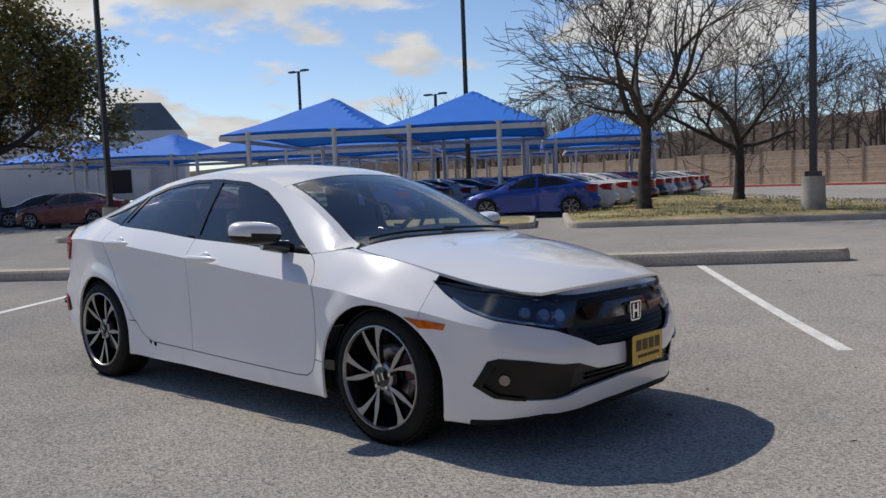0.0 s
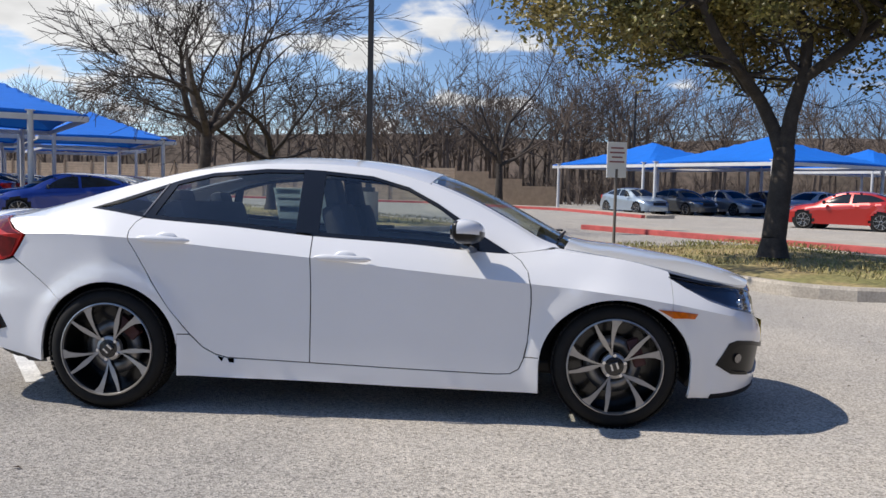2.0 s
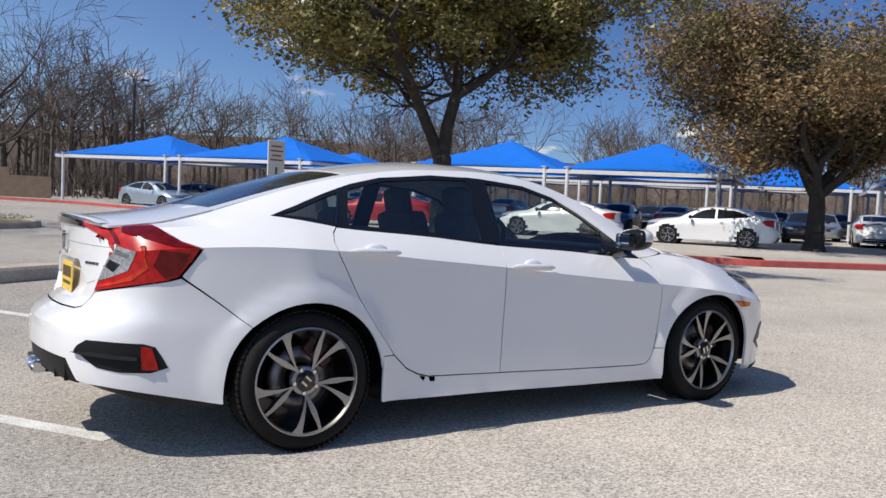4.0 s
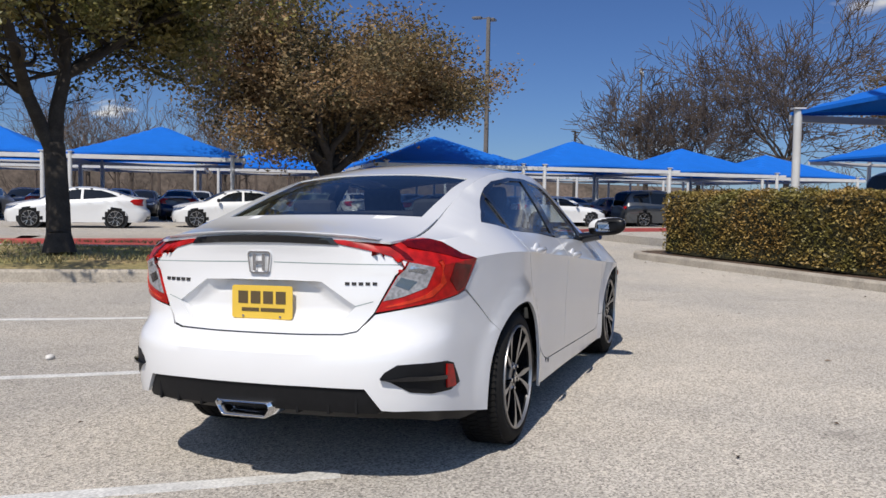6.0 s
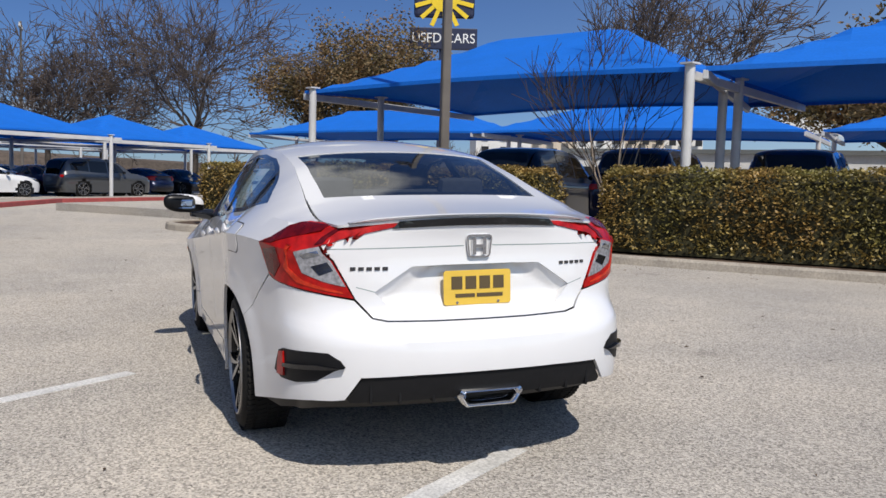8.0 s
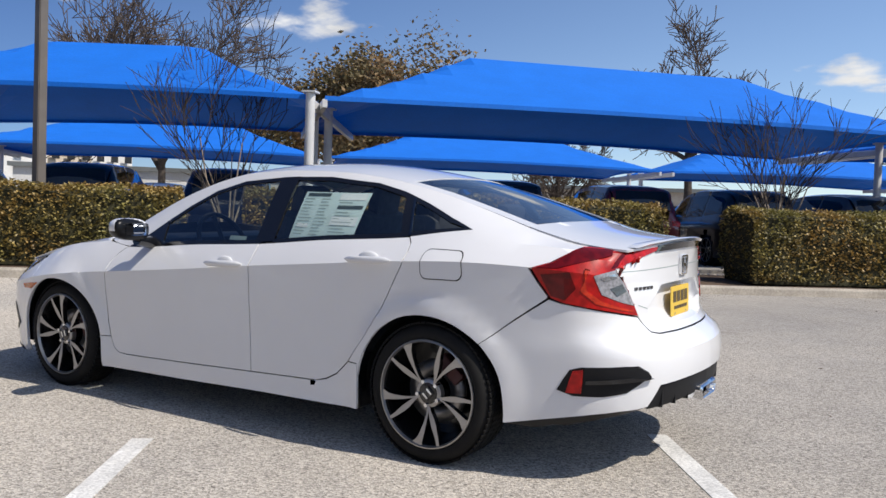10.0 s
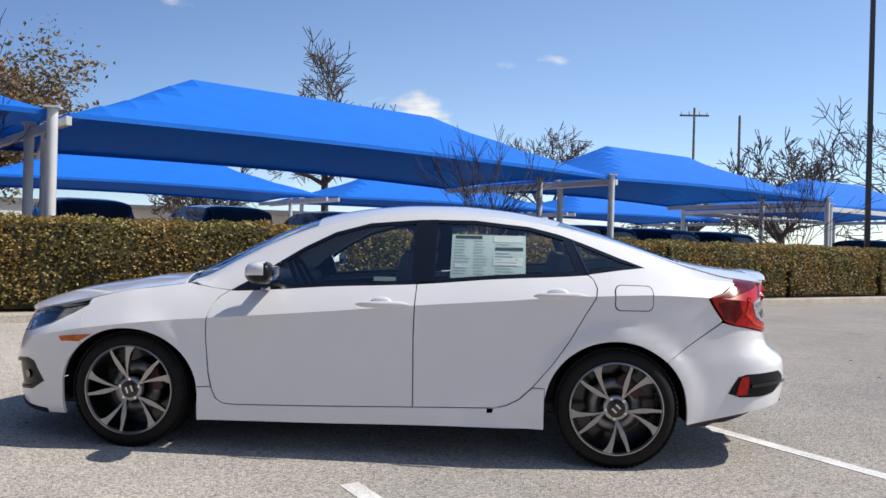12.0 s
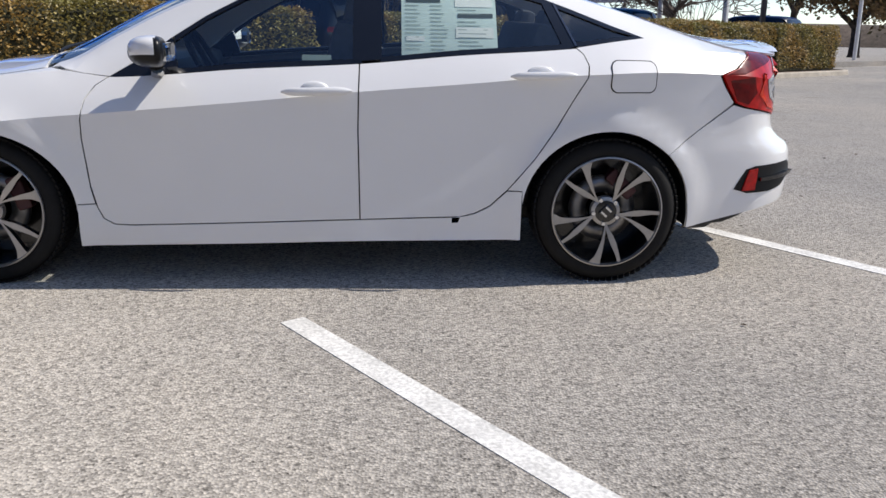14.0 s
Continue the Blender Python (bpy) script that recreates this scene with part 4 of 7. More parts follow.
def woods(name, spots, seed, label, hgt=1.0):
    """A belt of leafless woodland: many slim branching trees in one mesh."""
    rng = random.Random(seed)
    segs = []
    for x, y in spots:
        h = rng.uniform(3.2, 5.2) * hgt
        q = Vector((x, y, 0))
        segs.append((q, q + Vector((rng.gauss(0, 0.2), rng.gauss(0, 0.2), h)), 0.17, 0.12, 0))
        for k in range(rng.randint(3, 4)):
            a = rng.uniform(0, 6.28)
            grow(rng, q + Vector((0, 0, h * rng.uniform(0.5, 1))), Vector((math.cos(a), math.sin(a), rng.uniform(0.8, 2.2))).normalized(), rng.uniform(2.2, 3.2) * hgt, 0.08, 1, 3, segs, 0.0, 0.2, 0.7, (4, 5), 3)
        # undergrowth
        for k in range(5):
            a = rng.uniform(0, 6.28)
            grow(rng, Vector((x + rng.uniform(-3, 3), y + rng.uniform(-3, 3), 0)), Vector((math.cos(a) * .4, math.sin(a) * .4, 1)).normalized(), rng.uniform(1.2, 2.0), 0.05, 2, 3, segs, 0.0, 0.25, 0.7, (4, 6), 3)
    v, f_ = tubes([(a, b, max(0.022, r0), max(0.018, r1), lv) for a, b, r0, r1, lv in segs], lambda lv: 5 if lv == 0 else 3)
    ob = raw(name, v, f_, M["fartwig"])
    tagged(ob, label, "woodland", kind="stuff")


def belt(seed, pts, count, depth):
    rng = random.Random(seed)
    out = []
    for _ in range(count):
        w = rng.random() * (len(pts) - 1)
        k = int(w)
        a, b = Vector(pts[k]), Vector(pts[k + 1])
        p = a.lerp(b, w - k)
        nv = Vector(((b - a).y, -(b - a).x)).normalized()
        p = p + nv * rng.random() * depth
        out.append((p.x, p.y))
    return out


woods("woods_north", belt(1, [(12, 62), (-20, 66), (-80, 80)], 165, 26), 1, "grey-brown leafless woodland behind the fence", 1.3)
woods("woods_east", belt(2, [(75, 35), (52, 62), (12, 66)], 120, 26), 2, "hazy brown leafless woodland beyond the canopies", 1.3)
woods("woods_south", belt(3, [(5, -95), (60, -75), (95, -30), (100, 10)], 26, 25), 3, "thin far line of leafless trees", 0.7)


def hill_backdrop():
    """Low wooded rise that closes the horizon all round."""
    verts, faces = [], []
    n_ = 160
    for k in range(n_):
        a = 6.2832 * k / n_
        # higher over the north and east woods
        w = max(0, math.cos(a - radians(85))) ** 1.5
        h = 3.5 + 6.0 * w + 1.2 * noise.noise(Vector((math.cos(a) * 4, math.sin(a) * 4, 1)))
        r = 150 - 30 * w
        for rr, z in ((r, 0), (r + 4, h * 0.85), (r + 14, h)):
            verts.append((rr * math.cos(a), rr * math.sin(a), z))
    for k in range(n_):
        for j in range(2):
            a, b = 3 * k + j, 3 * ((k + 1) % n_) + j
            faces.append((a, b, b + 1, a + 1))
    ob = raw("backdrop", verts, faces, mat("far_woods", (0.125, 0.095, 0.075), 1.0, col2=(0.07, 0.055, 0.042), scale=0.12, fine=0.35), smooth=True)
    tagged(ob, "far low wooded rise in winter brown", "backdrop", kind="structure")


hill_backdrop()

# ---------------- cars ----------------


def curve1(*xy):
    """A smooth curve through (x, y) pairs that never overshoots."""
    pts = sorted(xy)
    xs, ys = np.array([p[0] for p in pts], float), np.array([p[1] for p in pts], float)
    h, dl = np.diff(xs), np.diff(ys) / np.diff(xs)
    m = np.zeros(len(xs))
    m[0], m[-1] = dl[0], dl[-1]
    for k in range(1, len(xs) - 1):
        if dl[k - 1] * dl[k] > 0:
            w1, w2 = 2 * h[k] + h[k - 1], h[k] + 2 * h[k - 1]
            m[k] = (w1 + w2) / (w1 / dl[k - 1] + w2 / dl[k])

    def fn(x):
        if x <= xs[0]:
            return float(ys[0])
        if x >= xs[-1]:
            return float(ys[-1])
        k = int(np.searchsorted(xs, x)) - 1
        t = (x - xs[k]) / h[k]
        return float((1 + 2 * t) * (1 - t) ** 2 * ys[k] + t * (1 - t) ** 2 * h[k] * m[k] + t * t * (3 - 2 * t) * ys[k + 1] + t * t * (t - 1) * h[k] * m[k + 1])
    return fn


class Shell:
    """A car body's outer skin: side(q, z) runs along the flank and round both ends, top(x, y) over bonnet, glass and roof."""

    def __init__(self, t):
        self.T, self.YE, self.ZE = curve1(*t["T"]), curve1(*t["YE"]), curve1(*t["ZE"])
        self.ZB, self.YB, self.ZC, self.W = curve1(*t["ZB"]), curve1(*t["YB"]), curve1(*t["ZC"]), curve1(*t["W"])
        self.XF, self.XR = curve1(*t["XF"]), curve1(*t["XR"])
        self.flare = t.get("flare", ())
        self.xf, self.xr, self.pw = t["nose"], t["tail"], t.get("crown", 2.3)
        dF, dR = curve1(*t["dF"]), curve1(*t["dR"])
        self.dF, self.dR = dF, dR
        self.ef, self.er = dF(1), dR(1)

        def table(dfn, end):
            w = np.linspace(1, 0, 400)
            dd = np.array([dfn(v) for v in w])
            s = np.r_[0, np.cumsum(np.hypot(np.diff(dd), np.diff(w) * 0.89))]
            return w, dd, s
        self.tf, self.tr = table(dF, 1), table(dR, -1)
        self.qf0, self.qr0 = self.xf - self.ef, self.xr + self.er
        self.QF, self.QR = self.qf0 + self.tf[2][-1], self.qr0 - self.tr[2][-1]

    def q_front(self, y):
        w, dd, s = self.tf
        return 1000 + self.qf0 + float(np.interp(1 - y / 0.89, 1 - w, s))

    def q_rear(self, y):
        w, dd, s = self.tr
        return -1000 + self.qr0 - float(np.interp(1 - y / 0.89, 1 - w, s))

    def q_of(self, a):
        """The run along the skin for a plain x, or for what q_front and q_rear give (marked by a thousand)."""
        if abs(a) > 500:
            return a - 1000 if a > 0 else a + 1000
        if a > self.qf0:
            w, dd, s = self.tf
            return self.qf0 + float(np.interp(self.ef - (self.xf - a), self.ef - dd, s))
        if a < self.qr0:
            w, dd, s = self.tr
            return self.qr0 - float(np.interp(self.er - (a - self.xr), self.er - dd, s))
        return a

    def sect(self, x, z):
        return self._plain(x, z) + self._swell(x, z)

    def _swell(self, x, z):
        """The wings swell outwards round each wheel, ending in a soft shoulder above the arch."""
        out = 0.0
        for cx, cz, r0, r1, height in self.flare:
            t = max(0.0, min(1.0, (r1 - math.hypot(x - cx, (z - cz) * 1.03)) / (r1 - r0)))
            out = max(out, height * t * t * (3 - 2 * t))
        return out

    def _plain(self, x, z):
        W, zc, zb, yb, ze, ye = self.W(x), self.ZC(x), self.ZB(x), self.YB(x), self.ZE(x), self.YE(x)
        if z <= zc:
            k = [(0.12, W - 0.07), (0.18, W - 0.035), (0.28, W - 0.010), (0.36, W - 0.016), (0.50, W - 0.022), (zc - 0.03, W - 0.004), (zc, W)]
            return float(np.interp(z, [p[0] for p in k], [p[1] for p in k])) if z < 0.20 or z > zc - 0.03 else self._low(z, zc, W)
        if z <= zb:
            t = (z - zc) / max(1e-6, zb - zc)
            return W - (W - yb) * t ** 1.12
        t = (z - zb) / max(1e-3, ze - zb)
        return yb + (ye - yb) * t + 0.012 * math.sin(math.pi * min(1, t))

    def _low(self, z, zc, W):
        t = (z - 0.20) / max(0.05, zc - 0.03 - 0.20)
        return W - 0.030 * (1 - t) ** 2.2 - 0.004 - 0.014 * math.sin(math.pi * min(1, max(0, t)))

    def side(self, q, z, off=0.0):
        if abs(q) > 500:
            q = q - 1000 if q > 0 else q + 1000
        if off:
            e = 0.012
            a, b = self.side(q + e, z) - self.side(q - e, z), self.side(q, z + e) - self.side(q, z - e)
            nrm = a.cross(b)
            if nrm.length < 1e-9:
                nrm = Vector((0, 1, 0))
            nrm.normalize()
            if q > self.QF - 0.05:
                nrm = -nrm if nrm.x < 0 else nrm
            elif q < self.QR + 0.05:
                nrm = -nrm if nrm.x > 0 else nrm
            elif nrm.y < 0:
                nrm = -nrm
            return self.side(q, z) + nrm * off
        if q > self.qf0:
            w, dd, s = self.tf
            s_ = q - self.qf0
            over = max(0.0, s_ - s[-1])
            s_ = min(s_, s[-1])
            d_, ww = float(np.interp(s_, s, dd)), float(np.interp(s_, s, w))
            x0 = self.xf - d_
            bl = max(0, 1 - d_ / self.ef) ** 1.5
            return Vector((x0 + (self.XF(z) - self.xf) * bl, self.sect(x0, z) * ww - over, z))
        if q < self.qr0:
            w, dd, s = self.tr
            s_ = self.qr0 - q
            over = max(0.0, s_ - s[-1])
            s_ = min(s_, s[-1])
            d_, ww = float(np.interp(s_, s, dd)), float(np.interp(s_, s, w))
            x0 = self.xr + d_
            bl = max(0, 1 - d_ / self.er) ** 1.5
            return Vector((x0 + (self.XR(z) - self.xr) * bl, self.sect(x0, z) * ww - over, z))
        return Vector((q, self.sect(q, z), z))

    def edge(self, x):
        """Half width of the top skin at x, with the plan's taper."""
        w = 1.0
        if x > self.qf0:
            w = float(np.interp(self.xf - x, self.tf[1][::-1], self.tf[0][::-1]))
        elif x < self.qr0:
            w = float(np.interp(x - self.xr, self.tr[1][::-1], self.tr[0][::-1]))
        return max(0.02, self.YE(x) * w)

    def top(self, x, y, off=0.0):
        ye, ze, tt = self.edge(x), self.ZE(x), self.T(x)
        k = min(1.15, abs(y) / ye)
        return Vector((x, y, ze + (tt - ze) * (1 - k ** self.pw) + off))


class Flank:
    """A shell's side skin moved out by off, as a function."""

    def __init__(self, S, off):
        self.S, self.off = S, off

    def __call__(self, a, b):
        return self.S.side(a, b, self.off)


def clip_half(poly, ax, k, keep_low):
    """The part of a 2D polygon below (or above) the line coordinate ax = k."""
    out = []
    n_ = len(poly)
    for i in range(n_):
        p, q = poly[i], poly[(i + 1) % n_]
        a, b = p[ax] - k, q[ax] - k
        if not keep_low:
            a, b = -a, -b
        if a <= 0:
            out.append(p)
        if (a < 0 < b) or (b < 0 < a):
            t = a / (a - b)
            r = [p[0] + (q[0] - p[0]) * t, p[1] + (q[1] - p[1]) * t]
            r[ax] = k
            out.append((r[0], r[1]))
    return out


def cut_grid(polys, step, stepb=None):
    """2D polygons cut by a grid into one welded bmesh in the plane z = 0."""
    stepb = stepb or step
    bm, seen_ = bmesh.new(), {}

    def vert(p):
        key = (round(p[0] * 20000), round(p[1] * 20000))
        if key not in seen_:
            seen_[key] = bm.verts.new((p[0], p[1], 0))
        return seen_[key]

    def lines(lo, hi, st):
        k = math.floor(lo / st) + 1
        out = [lo - 1]
        while k * st < hi - 1e-6:
            if k * st > lo + 1e-6:
                out.append(k * st)
            k += 1
        return out + [hi + 1]
    for poly in polys:
        poly = [(float(p[0]), float(p[1])) for p in poly]
        gx = lines(min(p[0] for p in poly), max(p[0] for p in poly), step)
        gy = lines(min(p[1] for p in poly), max(p[1] for p in poly), stepb)
        for x0, x1 in zip(gx, gx[1:]):
            col = clip_half(clip_half(poly, 0, x0, False), 0, x1, True)
            if len(col) < 3:
                continue
            for y0, y1 in zip(gy, gy[1:]):
                cell = clip_half(clip_half(col, 1, y0, False), 1, y1, True) if col else []
                vs = []
                for p in cell:
                    v = vert(p)
                    if not vs or v is not vs[-1]:
                        vs.append(v)
                if len(vs) > 1 and vs[0] is vs[-1]:
                    vs.pop()
                if len(vs) < 3:
                    continue
                area = abs(sum(vs[i].co.x * vs[(i + 1) % len(vs)].co.y - vs[(i + 1) % len(vs)].co.x * vs[i].co.y for i in range(len(vs)))) / 2
                if area < 1e-7:
                    continue
                if len(set(vs)) < len(vs):
                    # two scraps of one cell that touch: keep each vertex once
                    clean = []
                    for v in vs:
                        if v not in clean:
                            clean.append(v)
                    vs = clean
                    if len(vs) < 3:
                        continue
                try:
                    bm.faces.new(vs)
                except ValueError:
                    pass
    return bm


def skin(polys, fn, step=0.05, stepb=None, lip=0.012, both=False, mirror=False, flank=None):
    """Polygons in a skin's own coordinates laid onto it by fn(a, b), with a return lip along the edges."""
    if isinstance(fn, Flank):
        # heights are counted from the shoulder crease, so that the cuts follow it
        S_, flank_fn = fn.S, fn
        polys = [[(S_.q_of(p[0]), p[1] - S_.ZC(S_.q_of(p[0]))) for p in poly] for poly in polys]

        def fn(a, b):
            return flank_fn(a, b + S_.ZC(a))
    bm = cut_grid(polys, step, stepb)
    for v in bm.verts:
        v.co = fn(v.co.x, v.co.y)
    if mirror:
        for v in bm.verts:
            v.co.y = -v.co.y
    if both:
        g = bmesh.ops.duplicate(bm, geom=bm.verts[:] + bm.edges[:] + bm.faces[:])
        for v in g["geom"]:
            if isinstance(v, bmesh.types.BMVert):
                v.co.y = -v.co.y
        bmesh.ops.remove_doubles(bm, verts=bm.verts[:], dist=2e-3)
    bmesh.ops.recalc_face_normals(bm, faces=bm.faces[:])
    # point outwards: away from the car's middle
    acc = sum(f_.normal.dot(f_.calc_center_median() - Vector((f_.calc_center_median().x * 0.6, 0, 0.55))) * f_.calc_area() for f_ in bm.faces)
    if acc < 0:
        bmesh.ops.reverse_faces(bm, faces=bm.faces[:])
    if lip:
        bm.normal_update()
        bmesh.ops.triangulate(bm, faces=[f_ for f_ in bm.faces if len(f_.verts) > 4])
        bm.normal_update()
        nrm = {v: v.normal.copy() for v in bm.verts}
        es = [e for e in bm.edges if len(e.link_faces) == 1]
        g = bmesh.ops.extrude_edge_only(bm, edges=es)
        src = {}
        for e in es:
            for v in e.verts:
                src[tuple(round(c, 6) for c in v.co)] = nrm[v]
        for v in g["geom"]:
            if isinstance(v, bmesh.types.BMVert):
                nn_ = src.get(tuple(round(c, 6) for c in v.co))
                if nn_ is not None:
                    v.co -= nn_ * lip
    return bm


def arc(cx, cz, rx, rz, a0, a1, n_=14):
    return [(cx + rx * math.cos(radians(a0 + (a1 - a0) * k / n_)), cz + rz * math.sin(radians(a0 + (a1 - a0) * k / n_))) for k in range(n_ + 1)]


SEDAN = dict(
    T=[(-2.40, 1.02), (-2.30, 1.036), (-2.20, 1.05), (-2.02, 1.07), (-1.83, 1.10), (-1.65, 1.15), (-1.46, 1.215), (-1.27, 1.275), (-1.09, 1.325), (-0.94, 1.355), (-0.71, 1.39), (-0.41, 1.412), (-0.18, 1.41), (0.04, 1.393), (0.27, 1.36), (0.42, 1.322), (0.58, 1.265), (0.81, 1.16), (1.0, 1.06), (1.19, 0.965), (1.30, 0.945), (1.45, 0.93), (1.6, 0.905), (1.8, 0.872), (2.0, 0.828), (2.13, 0.787), (2.2, 0.755), (2.3, 0.70)],
    YE=[(-2.4, 0.735), (-2.0, 0.68), (-1.8, 0.645), (-1.5, 0.59), (-1.2, 0.555), (-0.9, 0.555), (-0.6, 0.565), (-0.3, 0.572), (0.0, 0.578), (0.2, 0.588), (0.4, 0.605), (0.6, 0.63), (0.8, 0.665), (1.02, 0.71), (1.2, 0.745), (1.5, 0.75), (1.8, 0.735), (2.05, 0.72), (2.3, 0.72)],
    ZE=[(-2.4, 1.0), (-2.25, 1.005), (-2.15, 1.013), (-2.0, 1.03), (-1.8, 1.075), (-1.5, 1.165), (-1.2, 1.25), (-0.9, 1.313), (-0.6, 1.345), (-0.3, 1.353), (0.0, 1.338), (0.2, 1.30), (0.4, 1.238), (0.6, 1.155), (0.8, 1.05), (1.02, 0.935), (1.2, 0.905), (1.4, 0.875), (1.6, 0.833), (1.8, 0.787), (2.0, 0.750), (2.15, 0.728), (2.3, 0.705)],
    ZB=[(-2.4, 0.95), (-2.2, 0.975), (-2.0, 1.01), (-1.8, 1.05), (-1.5, 1.07), (-1.34, 1.055), (-1.15, 1.03), (-0.7, 1.0), (-0.26, 0.96), (0.28, 0.93), (0.51, 0.91), (0.81, 0.893), (1.02, 0.905), (1.2, 0.89), (1.4, 0.86), (1.6, 0.817), (1.8, 0.772), (2.0, 0.735), (2.3, 0.69)],
    YB=[(-2.3, 0.83), (-2.0, 0.80), (-1.8, 0.765), (-1.5, 0.757), (-1.15, 0.785), (-0.7, 0.80), (-0.2, 0.805), (0.5, 0.80), (0.8, 0.795), (1.02, 0.785), (1.3, 0.785), (1.6, 0.775), (2.0, 0.755), (2.3, 0.75)],
    ZC=[(-2.3, 0.90), (-1.8, 0.935), (-1.57, 0.94), (-1.17, 0.925), (-0.7, 0.885), (-0.27, 0.85), (0.26, 0.80), (0.78, 0.755), (1.2, 0.72), (1.6, 0.67), (2.0, 0.60), (2.3, 0.56)],
    W=[(-2.3, 0.88), (-1.7, 0.895), (-1.35, 0.90), (-0.9, 0.888), (0.0, 0.885), (0.9, 0.888), (1.35, 0.90), (1.7, 0.895), (2.3, 0.89)],
    XF=[(0.10, 2.13), (0.16, 2.19), (0.22, 2.235), (0.32, 2.255), (0.42, 2.27), (0.50, 2.262), (0.58, 2.225), (0.66, 2.212), (0.72, 2.195), (0.76, 2.17), (0.82, 2.11)],
    XR=[(0.20, -2.26), (0.28, -2.35), (0.36, -2.39), (0.48, -2.40), (0.57, -2.39), (0.61, -2.355), (0.635, -2.31), (0.70, -2.268), (0.80, -2.258), (0.90, -2.247), (0.96, -2.250), (1.0, -2.262), (1.06, -2.275)],
    flare=[(1.352, 0.33, 0.405, 0.475, 0.017), (-1.338, 0.33, 0.40, 0.475, 0.019)], nose=2.27, tail=-2.36,
    dF=[(0, 0), (0.2, 0.009), (0.4, 0.036), (0.6, 0.085), (0.75, 0.155), (0.85, 0.245), (0.92, 0.37), (0.97, 0.58), (1.0, 0.9)],
    dR=[(0, 0), (0.12, 0.004), (0.226, 0.010), (0.34, 0.022), (0.452, 0.040), (0.565, 0.065), (0.68, 0.108), (0.79, 0.182), (0.87, 0.30), (0.91, 0.46), (0.955, 0.70), (1.0, 1.0)])


def paint_mat(name, col, metal=0.0, rough=0.28, fleck=0.0):
    m = bpy.data.materials.new(name)
    m.use_nodes = True
    nt = m.node_tree
    n, l = nt.nodes.new, nt.links.new
    b = nt.nodes["Principled BSDF"]
    b.inputs["Roughness"].default_value, b.inputs["Metallic"].default_value = rough, metal
    b.inputs["Coat Weight"].default_value, b.inputs["Coat Roughness"].default_value = 1.0, 0.02
    co = n("ShaderNodeTexCoord")
    a = n("ShaderNodeTexNoise"); a.inputs["Scale"].default_value = 3; a.inputs["Detail"].default_value = 5
    l(co.outputs["Object"], a.inputs["Vector"])
    g = n("ShaderNodeTexNoise"); g.inputs["Scale"].default_value = 900
    l(co.outputs["Object"], g.inputs["Vector"])
    mr = n("ShaderNodeMapRange"); mr.inputs[1].default_value, mr.inputs[2].default_value = 0.3, 0.7
    mr.inputs[3].default_value, mr.inputs[4].default_value = 0.985, 1.015
    l(a.outputs[0], mr.inputs[0])
    m2 = n("ShaderNodeMapRange"); m2.inputs[1].default_value, m2.inputs[2].default_value = 0.3, 0.7
    m2.inputs[3].default_value, m2.inputs[4].default_value = 1 - fleck, 1 + fleck
    l(g.outputs[0], m2.inputs[0])
    mu = n("ShaderNodeMath"); mu.operation = 'MULTIPLY'; l(mr.outputs[0], mu.inputs[0]); l(m2.outputs[0], mu.inputs[1])
    sc = n("ShaderNodeVectorMath"); sc.operation = 'SCALE'; sc.inputs[0].default_value = col
    l(mu.outputs[0], sc.inputs["Scale"]); l(sc.outputs[0], b.inputs["Base Color"])
    return m


def glass_mat(name, tint, gloss=0.03):
    """Tinted car glass: see-through with a sharp mirror gloss by angle."""
    m = bpy.data.materials.new(name)
    m.use_nodes = True
    nt = m.node_tree
    nt.nodes.remove(nt.nodes["Principled BSDF"])
    n, l = nt.nodes.new, nt.links.new
    tr, gl, mx, lw = n("ShaderNodeBsdfTransparent"), n("ShaderNodeBsdfGlossy"), n("ShaderNodeMixShader"), n("ShaderNodeLayerWeight")
    tr.inputs[0].default_value = (*tint, 1)
    gl.inputs["Roughness"].default_value = gloss
    gl.inputs["Color"].default_value = (0.95, 0.97, 1, 1)
    # gloss of both faces of the pane by angle, alike from inside and outside
    pw, sc, ad = n("ShaderNodeMath"), n("ShaderNodeMath"), n("ShaderNodeMath")
    pw.operation, sc.operation, ad.operation = 'POWER', 'MULTIPLY', 'ADD'
    pw.inputs[1].default_value, sc.inputs[1].default_value, ad.inputs[1].default_value = 4.0, 0.85, 0.10
    l(lw.outputs["Facing"], pw.inputs[0]); l(pw.outputs[0], sc.inputs[0]); l(sc.outputs[0], ad.inputs[0])
    l(ad.outputs[0], mx.inputs[0]); l(tr.outputs[0], mx.inputs[1]); l(gl.outputs[0], mx.inputs[2])
    l(mx.outputs[0], nt.nodes["Material Output"].inputs[0])
    return m


def lens_mat(name, col, rough=0.08):
    m = mat(name, col, rough, var=0.45, scale=26, coat=0.08, spec=0.35)
    return m


C = {}
C["white"] = paint_mat("white_pearl_paint", (0.80, 0.80, 0.80))
C["gloss_black"] = mat("gloss_black_trim", (0.008, 0.008, 0.009), 0.12, var=0.1, scale=20, coat=0.6)
C["satin_black"] = mat("satin_black_plastic", (0.011, 0.011, 0.012), 0.5, var=0.2, scale=40, fine=0.1, spec=0.25)
C["trim"] = mat("dark_trim_plastic", (0.007, 0.007, 0.008), 0.32, var=0.15, scale=30, spec=0.25)
C["rubber"] = mat("tyre_rubber", (0.014, 0.0135, 0.013), 0.8, var=0.25, scale=18, fine=0.15, spec=0.25)
C["rimblack"] = mat("gloss_black_alloy", (0.010, 0.010, 0.011), 0.22, var=0.1, scale=20, coat=0.4)
C["machined"] = mat("machined_alloy", (0.42, 0.41, 0.40), 0.35, metal=0.8, var=0.1, scale=40)
